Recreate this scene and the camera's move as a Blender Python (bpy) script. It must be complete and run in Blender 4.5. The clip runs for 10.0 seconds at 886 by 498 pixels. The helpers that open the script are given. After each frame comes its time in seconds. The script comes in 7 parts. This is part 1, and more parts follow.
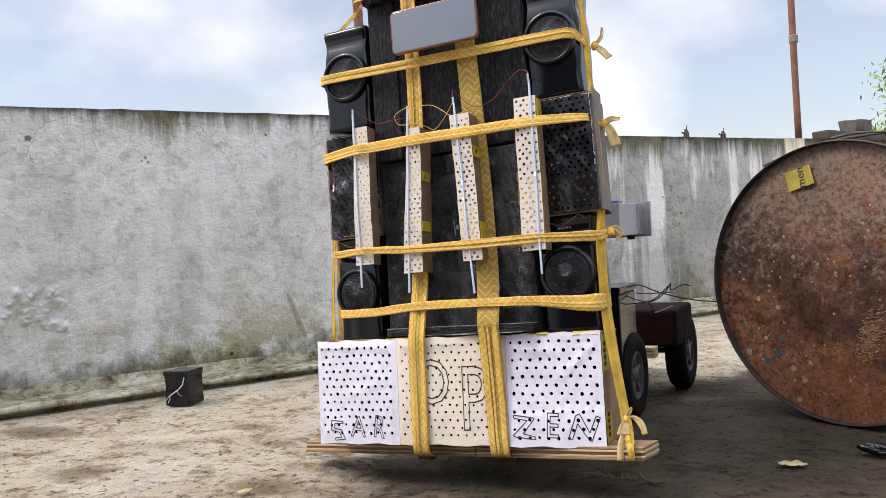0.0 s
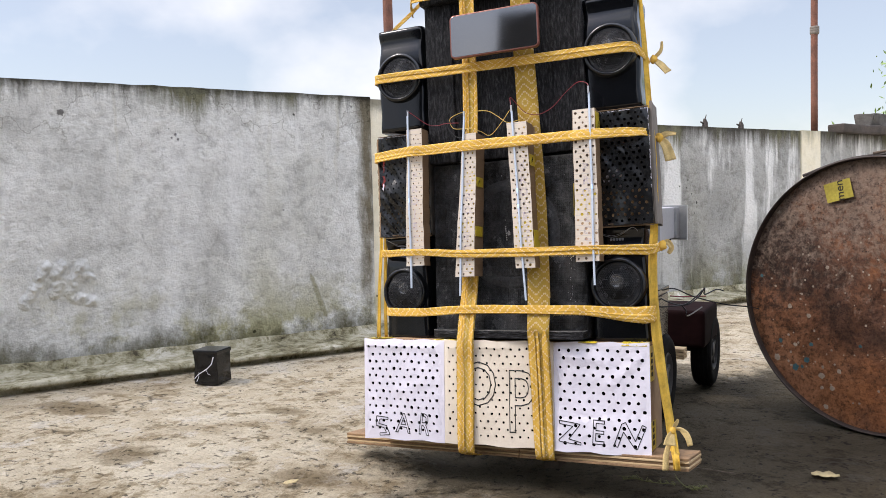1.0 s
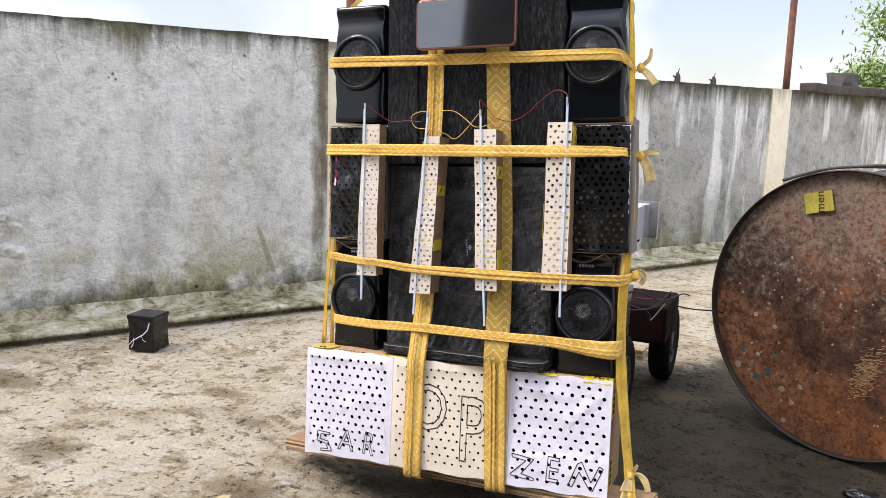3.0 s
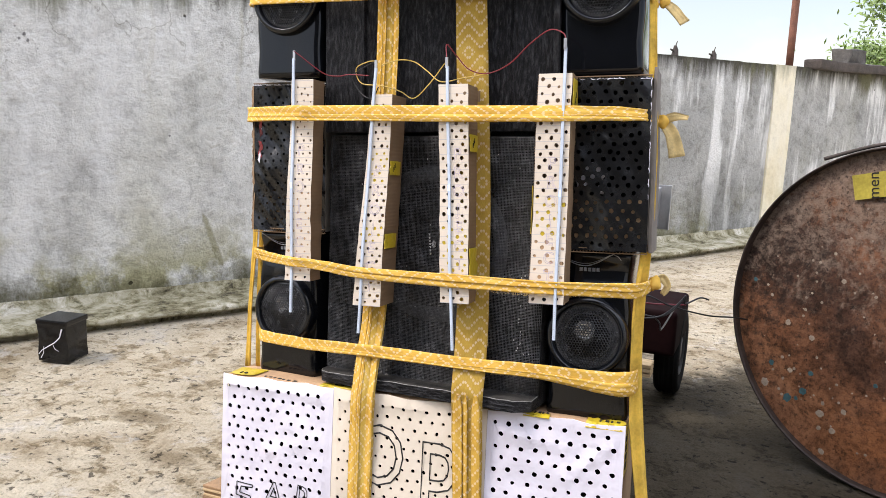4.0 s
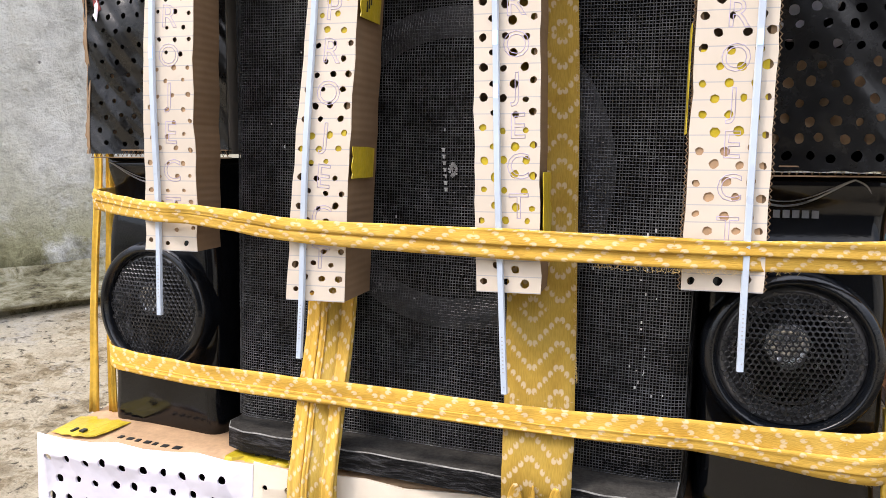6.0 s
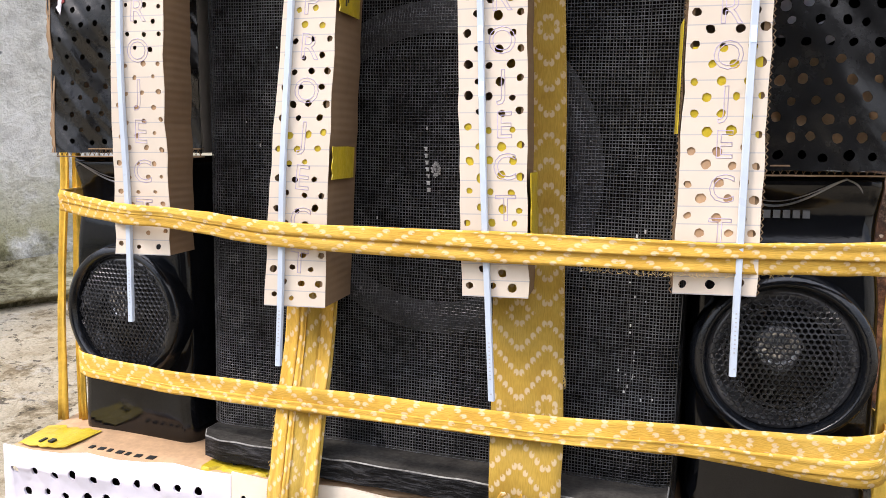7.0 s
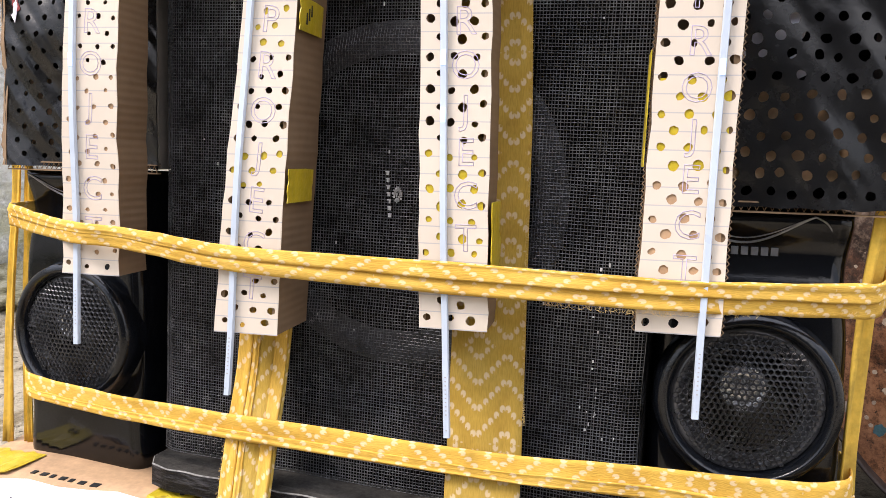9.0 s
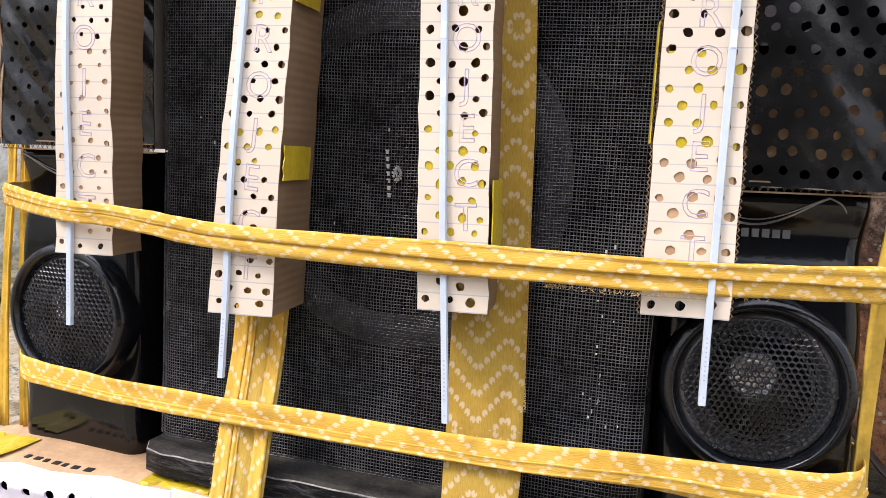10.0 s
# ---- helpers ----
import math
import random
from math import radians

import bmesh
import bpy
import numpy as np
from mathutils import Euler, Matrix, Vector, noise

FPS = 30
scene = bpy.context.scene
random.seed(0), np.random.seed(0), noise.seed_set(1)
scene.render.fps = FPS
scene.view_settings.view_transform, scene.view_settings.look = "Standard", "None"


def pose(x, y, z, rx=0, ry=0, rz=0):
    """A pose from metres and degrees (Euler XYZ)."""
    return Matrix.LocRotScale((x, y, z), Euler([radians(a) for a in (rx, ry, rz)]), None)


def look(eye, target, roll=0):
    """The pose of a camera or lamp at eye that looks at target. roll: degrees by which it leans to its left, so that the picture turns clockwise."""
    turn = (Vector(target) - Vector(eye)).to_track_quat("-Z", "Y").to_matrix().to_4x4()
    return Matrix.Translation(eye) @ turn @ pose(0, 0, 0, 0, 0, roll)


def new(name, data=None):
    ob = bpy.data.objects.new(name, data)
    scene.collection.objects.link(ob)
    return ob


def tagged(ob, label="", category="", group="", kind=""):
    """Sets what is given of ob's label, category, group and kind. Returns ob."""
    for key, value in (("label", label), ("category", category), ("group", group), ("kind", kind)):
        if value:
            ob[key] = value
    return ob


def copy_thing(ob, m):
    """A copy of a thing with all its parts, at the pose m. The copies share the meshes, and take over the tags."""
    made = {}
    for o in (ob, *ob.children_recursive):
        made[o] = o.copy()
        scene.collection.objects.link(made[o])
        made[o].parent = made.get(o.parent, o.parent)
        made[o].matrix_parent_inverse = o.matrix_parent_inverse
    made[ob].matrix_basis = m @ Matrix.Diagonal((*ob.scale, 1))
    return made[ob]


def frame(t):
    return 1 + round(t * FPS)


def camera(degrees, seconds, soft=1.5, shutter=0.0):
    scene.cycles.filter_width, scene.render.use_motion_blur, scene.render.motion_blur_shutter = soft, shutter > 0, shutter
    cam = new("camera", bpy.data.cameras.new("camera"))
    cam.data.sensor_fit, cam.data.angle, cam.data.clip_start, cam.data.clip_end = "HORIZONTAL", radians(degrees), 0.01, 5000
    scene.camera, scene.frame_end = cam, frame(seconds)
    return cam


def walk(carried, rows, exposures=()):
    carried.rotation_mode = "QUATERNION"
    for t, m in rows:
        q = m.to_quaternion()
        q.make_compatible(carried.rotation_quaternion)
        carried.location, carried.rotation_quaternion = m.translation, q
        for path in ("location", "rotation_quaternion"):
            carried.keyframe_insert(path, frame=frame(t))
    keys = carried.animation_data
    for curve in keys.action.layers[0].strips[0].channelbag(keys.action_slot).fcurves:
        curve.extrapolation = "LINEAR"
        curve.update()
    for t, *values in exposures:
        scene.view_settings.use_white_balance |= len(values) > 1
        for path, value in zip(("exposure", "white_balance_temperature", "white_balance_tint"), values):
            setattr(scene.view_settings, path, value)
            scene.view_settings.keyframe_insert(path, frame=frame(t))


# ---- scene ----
cam = camera(56.7, 10.0, soft=0.6)
METRES, EYE, TILT, LEAN, TURN = 1.38, 0.446, -1.0, 3.4, 27.3
OX, OY = 0.664, -1.28
ROWS = [
    (0.0, 0.0, 0.0, 0.0, -0.0, 0.0, 0.0),
    (0.5, -0.0456, -0.0177, 0.0272, -0.12, -0.79, -0.86),
    (1.0, -0.0763, -0.016, 0.0482, -0.37, -2.33, -2.11),
    (1.5, -0.0986, 0.0146, 0.0814, -0.85, -4.18, -3.31),
    (2.0, -0.1058, 0.0371, 0.1148, -1.59, -5.99, -4.22),
    (2.5, -0.095, 0.0405, 0.1678, -2.45, -7.47, -4.85),
    (4.0, -0.0388, 0.3338, 0.1446, -4.24, -9.27, -5.51),
    (4.5, -0.0192, 0.5032, 0.1028, -4.77, -9.67, -5.4),
    (5.0, -0.0233, 0.6181, 0.0769, -5.71, -10.04, -5.32),
    (5.5, -0.0329, 0.6853, 0.0623, -7.04, -10.48, -5.28),
    (7.0, -0.0448, 0.7254, 0.0654, -10.39, -11.57, -5.14),
    (7.5, -0.0414, 0.7266, 0.069, -10.95, -11.41, -5.4),
    (8.0, -0.0403, 0.7305, 0.0694, -11.27, -11.09, -5.87),
    (8.5, -0.036, 0.7352, 0.0706, -11.4, -10.82, -6.39),
    (9.0, -0.0337, 0.7358, 0.0704, -11.28, -10.58, -6.78),
    (9.5, -0.0291, 0.7369, 0.0657, -10.94, -10.61, -6.99),
    (10.0, -0.027, 0.7427, 0.063, -10.42, -10.89, -7.05),
]
walk(cam, [(t, pose(OX, OY, EYE, TILT, LEAN, TURN) @ pose(METRES * x, METRES * y, METRES * z, 90 + pitch, roll, yaw)) for t, x, y, z, yaw, pitch, roll in ROWS],
     [(0.0, 0.50, 6650, 15), (2.5, 0.60, 6700, 15), (4.0, 0.75, 6750, 15), (5.0, 0.83, 6850, 15), (7.0, 0.92, 6800, 16), (10.0, 0.93, 6850, 17)])

# ---- light ----
SUN_EL, SUN_AZ = 52.0, 234.0          # height, and compass turn of the light's origin (0 = +y, clockwise)
world = bpy.data.worlds.new("world")
scene.world = world
world.use_nodes = True
wn, wl = world.node_tree.nodes, world.node_tree.links
wn.clear()
w_out = wn.new("ShaderNodeOutputWorld")
w_bg = wn.new("ShaderNodeBackground")
w_bg.inputs["Strength"].default_value = 0.335
w_sky = wn.new("ShaderNodeTexSky")
w_sky.sky_type = "NISHITA"
w_sky.sun_disc = False
w_sky.sun_elevation, w_sky.sun_rotation = radians(SUN_EL), radians(SUN_AZ)
w_sky.air_density, w_sky.dust_density, w_sky.ozone_density = 1.0, 1.0, 1.5
w_tc = wn.new("ShaderNodeTexCoord")
w_map = wn.new("ShaderNodeMapping")
w_map.inputs["Scale"].default_value = (1.3, 1.3, 2.0)
w_noise = wn.new("ShaderNodeTexNoise")
w_noise.inputs["Scale"].default_value, w_noise.inputs["Detail"].default_value, w_noise.inputs["Roughness"].default_value = 2.2, 6.0, 0.5
w_ramp = wn.new("ShaderNodeValToRGB")
w_ramp.color_ramp.elements[0].position, w_ramp.color_ramp.elements[0].color = 0.44, (0.30, 0.30, 0.30, 1)
w_ramp.color_ramp.elements[1].position, w_ramp.color_ramp.elements[1].color = 0.66, (1, 1, 1, 1)
w_mix = wn.new("ShaderNodeMixRGB")
w_mix.inputs["Color2"].default_value = (7.5, 7.75, 8.0, 1)
wl.new(w_tc.outputs["Generated"], w_map.inputs["Vector"])
wl.new(w_map.outputs["Vector"], w_noise.inputs["Vector"])
wl.new(w_noise.outputs["Fac"], w_ramp.inputs["Fac"])
wl.new(w_ramp.outputs["Color"], w_mix.inputs["Fac"])
wl.new(w_sky.outputs["Color"], w_mix.inputs["Color1"])
# hazy cloud: brighter overhead than towards the horizon
w_sep = wn.new("ShaderNodeSeparateXYZ")
w_up = wn.new("ShaderNodeValToRGB")
w_up.color_ramp.elements[0].position, w_up.color_ramp.elements[0].color = 0.30, (0.310, 0.310, 0.310, 1)
w_up.color_ramp.elements[1].position, w_up.color_ramp.elements[1].color = 0.85, (1, 1, 1, 1)
w_mul = wn.new("ShaderNodeMixRGB")
w_mul.blend_type = "MULTIPLY"
w_mul.inputs["Fac"].default_value = 1.0
wl.new(w_tc.outputs["Generated"], w_sep.inputs[0])
wl.new(w_sep.outputs["Z"], w_up.inputs["Fac"])
wl.new(w_mix.outputs["Color"], w_mul.inputs["Color1"])
wl.new(w_up.outputs["Color"], w_mul.inputs["Color2"])
wl.new(w_mul.outputs["Color"], w_bg.inputs["Color"])
wl.new(w_bg.outputs["Background"], w_out.inputs["Surface"])

sun_data = bpy.data.lights.new("sun", "SUN")
sun_data.energy, sun_data.angle, sun_data.color = 1.5, radians(14), (1.0, 0.955, 0.90)
sun = new("sun", sun_data)
_az, _el = radians(SUN_AZ), radians(SUN_EL)
_from = Vector((math.sin(_az) * math.cos(_el), math.cos(_az) * math.cos(_el), math.sin(_el)))
sun.matrix_world = look(_from * 20, (0, 0, 0))

# ---- materials ----


def ramp(nt, fac, stops):
    """A colour ramp over the socket fac; stops of (position, colour)."""
    r = nt.nodes.new("ShaderNodeValToRGB")
    e = r.color_ramp.elements
    while len(e) < len(stops):
        e.new(0.5)
    for el, (p, c) in zip(e, stops):
        el.position, el.color = p, (*c, 1) if len(c) == 3 else c
    nt.links.new(fac, r.inputs["Fac"])
    return r.outputs["Color"]


def noise_tex(nt, vec, scale, detail=4.0, rough=0.55, stretch=None, distort=0.0):
    if stretch:
        m = nt.nodes.new("ShaderNodeMapping")
        m.inputs["Scale"].default_value = stretch
        nt.links.new(vec, m.inputs["Vector"])
        vec = m.outputs["Vector"]
    n = nt.nodes.new("ShaderNodeTexNoise")
    n.inputs["Scale"].default_value, n.inputs["Detail"].default_value = scale, detail
    n.inputs["Roughness"].default_value, n.inputs["Distortion"].default_value = rough, distort
    nt.links.new(vec, n.inputs["Vector"])
    return n.outputs["Fac"]


def mix(nt, fac, a, b, blend="MIX"):
    m = nt.nodes.new("ShaderNodeMixRGB")
    m.blend_type = blend
    for key, v in (("Fac", fac), ("Color1", a), ("Color2", b)):
        if isinstance(v, (int, float)):
            m.inputs[key].default_value = v
        elif isinstance(v, tuple):
            m.inputs[key].default_value = (*v, 1)
        else:
            nt.links.new(v, m.inputs[key])
    return m.outputs["Color"]


def calc(nt, op, a, b=None, c=None):
    m = nt.nodes.new("ShaderNodeMath")
    m.operation = op
    for i, v in enumerate((a, b, c)):
        if v is None:
            continue
        if isinstance(v, (int, float)):
            m.inputs[i].default_value = v
        else:
            nt.links.new(v, m.inputs[i])
    return m.outputs[0]


def blank(name, rough=0.6, metal=0.0, spec=0.5):
    """A material with a Principled shader: returns it, its tree, the shader and the object coordinates."""
    m = bpy.data.materials.new(name)
    m.use_nodes = True
    nt = m.node_tree
    b = nt.nodes["Principled BSDF"]
    b.inputs["Roughness"].default_value, b.inputs["Metallic"].default_value = rough, metal
    b.inputs["Specular IOR Level"].default_value = spec
    tc = nt.nodes.new("ShaderNodeTexCoord")
    return m, nt, b, tc.outputs["Object"]


def bump(nt, b, height, strength=0.3, dist=0.01):
    n = nt.nodes.new("ShaderNodeBump")
    n.inputs["Strength"].default_value, n.inputs["Distance"].default_value = strength, dist
    nt.links.new(height, n.inputs["Height"])
    nt.links.new(n.outputs["Normal"], b.inputs["Normal"])


def simple(name, col, rough=0.6, metal=0.0, vary=0.15, scale=30.0, bump_s=0.0, bump_scale=200.0, spec=0.5, dist=0.002, coat=0.0):
    """A surface of one colour, varied at two scales, with fine relief."""
    m, nt, b, oc = blank(name, rough, metal, spec)
    n1 = noise_tex(nt, oc, scale, 5.0)
    n2 = noise_tex(nt, oc, scale * 7, 3.0)
    both = calc(nt, "ADD", calc(nt, "MULTIPLY", n1, 0.65), calc(nt, "MULTIPLY", n2, 0.35))
    lo = tuple(max(0, c * (1 - vary * 1.6)) for c in col)
    hi = tuple(min(1, c * (1 + vary * 1.2)) for c in col)
    nt.links.new(ramp(nt, both, [(0.3, lo), (0.7, hi)]), b.inputs["Base Color"])
    r = calc(nt, "MULTIPLY_ADD", n1, 0.25, rough - 0.12)
    nt.links.new(r, b.inputs["Roughness"])
    if coat:
        b.inputs["Coat Weight"].default_value, b.inputs["Coat Roughness"].default_value = coat, 0.08
    if bump_s:
        bump(nt, b, noise_tex(nt, oc, bump_scale, 4.0), bump_s, dist)
    return m


def voro(nt, vec, scale, feature="F1", rand=1.0):
    v = nt.nodes.new("ShaderNodeTexVoronoi")
    v.feature = feature
    v.inputs["Scale"].default_value, v.inputs["Randomness"].default_value = scale, rand
    nt.links.new(vec, v.inputs["Vector"])
    return v.outputs["Distance"]


def warped(nt, vec, scale, amount):
    """Coordinates shaken by noise."""
    n = nt.nodes.new("ShaderNodeTexNoise")
    n.inputs["Scale"].default_value, n.inputs["Detail"].default_value = scale, 5.0
    nt.links.new(vec, n.inputs["Vector"])
    m = nt.nodes.new("ShaderNodeVectorMath")
    m.operation = "MULTIPLY_ADD"
    nt.links.new(n.outputs["Color"], m.inputs[0])
    m.inputs[1].default_value = (amount, amount, amount)
    nt.links.new(vec, m.inputs[2])
    return m.outputs["Vector"]


def mat_floor():
    """Weathered screed: pale worn skin, brown patches where it has gone, pits and chips that cast small shadows."""
    m, nt, b, oc = blank("terrace_concrete", 0.9, 0, 0.2)
    wv = warped(nt, oc, 3.0, 0.22)
    wf = warped(nt, oc, 22.0, 0.035)
    big = noise_tex(nt, wv, 1.1, 6, 0.6)
    mid = noise_tex(nt, wv, 4.2, 10, 0.72)
    flake = noise_tex(nt, wf, 15.0, 10, 0.76)
    chip = noise_tex(nt, wf, 58.0, 6, 0.66)
    fine = noise_tex(nt, oc, 190.0, 5, 0.75)
    c = ramp(nt, mid, [(0.30, (0.30, 0.235, 0.15)), (0.40, (0.47, 0.39, 0.27)), (0.50, (0.60, 0.52, 0.385)), (0.62, (0.67, 0.595, 0.455)), (0.74, (0.71, 0.645, 0.52))])
    c = mix(nt, 0.9, c, ramp(nt, flake, [(0.33, (0.26, 0.225, 0.17)), (0.42, (0.60, 0.55, 0.46)), (0.475, (0.98, 0.97, 0.95)), (0.66, (1, 1, 1))]), "MULTIPLY")
    # chips and pits with a sharp dark rim
    deep = ramp(nt, chip, [(0.375, (1, 1, 1)), (0.41, (0, 0, 0))])
    c = mix(nt, calc(nt, "MULTIPLY", deep, 0.85), c, (0.095, 0.078, 0.056))
    lime = noise_tex(nt, wf, 8.0, 9, 0.74)
    c = mix(nt, ramp(nt, lime, [(0.555, (0, 0, 0)), (0.60, (0.55, 0.55, 0.55)), (0.70, (0.8, 0.8, 0.8))]), c, (0.66, 0.61, 0.53))
    # old water stains
    stain = noise_tex(nt, wv, 2.4, 8, 0.66)
    c = mix(nt, ramp(nt, stain, [(0.365, (0.7, 0.7, 0.7)), (0.41, (0, 0, 0))]), c, mix(nt, 1.0, c, (0.56, 0.50, 0.40), "MULTIPLY"))
    c = mix(nt, ramp(nt, big, [(0.34, (0.5, 0.5, 0.5)), (0.44, (0, 0, 0))]), c, mix(nt, 1.0, c, (0.66, 0.63, 0.54), "MULTIPLY"))
    # broad dark patch on the drum's side: stack and trolley shade painted over damp staining
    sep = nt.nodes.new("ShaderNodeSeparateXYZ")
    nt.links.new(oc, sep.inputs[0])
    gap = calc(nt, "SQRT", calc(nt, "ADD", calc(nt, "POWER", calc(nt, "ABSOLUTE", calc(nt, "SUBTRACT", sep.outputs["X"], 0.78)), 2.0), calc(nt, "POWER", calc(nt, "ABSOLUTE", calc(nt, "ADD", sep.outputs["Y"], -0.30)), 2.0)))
    # old oil and algae stains with ragged rims
    for sx, sy, wide, deep_, r_ in ((-1.26, 0.11, 1.0, 2.2, 0.15), (-0.82, -0.12, 1.0, 1.6, 0.085), (-0.36, -0.085, 1.0, 1.5, 0.10), (-0.54, 0.18, 1.0, 1.8, 0.07), (0.02, -0.42, 1.0, 1.6, 0.07), (-0.72, 0.30, 1.0, 2.5, 0.08)):
        rr = calc(nt, "SQRT", calc(nt, "ADD", calc(nt, "POWER", calc(nt, "ABSOLUTE", calc(nt, "MULTIPLY", calc(nt, "SUBTRACT", sep.outputs["X"], sx), wide)), 2.0), calc(nt, "POWER", calc(nt, "ABSOLUTE", calc(nt, "MULTIPLY", calc(nt, "SUBTRACT", sep.outputs["Y"], sy), deep_)), 2.0)))
        edge_ = calc(nt, "ADD", calc(nt, "SUBTRACT", r_, rr), calc(nt, "MULTIPLY", calc(nt, "SUBTRACT", calc(nt, "ADD", mid, flake), 1.0), 0.28))
        c = mix(nt, ramp(nt, edge_, [(0.0, (0, 0, 0)), (0.035, (0.75, 0.75, 0.75)), (0.10, (0.9, 0.9, 0.9))]), c, mix(nt, 1.0, c, (0.42, 0.375, 0.30), "MULTIPLY"))
    # ragged round patch: shade beside the stack multiplied into the floor colour
    shade_stain = calc(nt, "ADD", calc(nt, "SUBTRACT", 1.12, gap), calc(nt, "MULTIPLY", calc(nt, "SUBTRACT", mid, 0.45), 1.6))
    c = mix(nt, ramp(nt, shade_stain, [(0.04, (0, 0, 0)), (0.15, (0.6, 0.6, 0.6)), (0.30, (0.97, 0.97, 0.97))]), c, mix(nt, 1.0, c, (0.125, 0.117, 0.098), "MULTIPLY"))
    c = mix(nt, 0.55, c, ramp(nt, fine, [(0.32, (0.42, 0.40, 0.37)), (0.52, (1, 1, 1))]), "MULTIPLY")
    crack = ramp(nt, voro(nt, warped(nt, oc, 6.0, 0.3), 1.3, "DISTANCE_TO_EDGE"), [(0.0, (0.8, 0.8, 0.8)), (0.006, (0, 0, 0))])
    c = mix(nt, calc(nt, "MULTIPLY", crack, ramp(nt, noise_tex(nt, oc, 1.9, 3), [(0.53, (0, 0, 0)), (0.58, (1, 1, 1))])), c, (0.08, 0.07, 0.055))
    nt.links.new(c, b.inputs["Base Color"])
    h = calc(nt, "ADD", flake, calc(nt, "MULTIPLY", chip, 0.7))
    h = calc(nt, "ADD", h, calc(nt, "ADD", calc(nt, "MULTIPLY", mid, 0.9), calc(nt, "MULTIPLY", fine, 0.14)))
    bump(nt, b, calc(nt, "SUBTRACT", h, calc(nt, "MULTIPLY", deep, 0.35)), 1.0, 0.022)
    return m


def mat_kerb():
    m, nt, b, oc = blank("mossy_mortar", 0.92, 0, 0.2)
    wv = warped(nt, oc, 9.0, 0.10)
    n1, n2, n3 = noise_tex(nt, wv, 9.0, 9, 0.74), noise_tex(nt, wv, 30.0, 8, 0.75), noise_tex(nt, oc, 140.0, 4, 0.7)
    c = ramp(nt, n1, [(0.36, (0.09, 0.075, 0.048)), (0.43, (0.30, 0.268, 0.162)), (0.50, (0.50, 0.458, 0.322)), (0.58, (0.63, 0.585, 0.445)), (0.66, (0.82, 0.78, 0.70))])
    c = mix(nt, 0.9, c, ramp(nt, n2, [(0.34, (0.20, 0.19, 0.13)), (0.44, (0.72, 0.70, 0.60)), (0.52, (1, 1, 1))]), "MULTIPLY")
    nt.links.new(c, b.inputs["Base Color"])
    bump(nt, b, calc(nt, "ADD", n2, calc(nt, "MULTIPLY", n3, 0.3)), 1.0, 0.016)
    return m


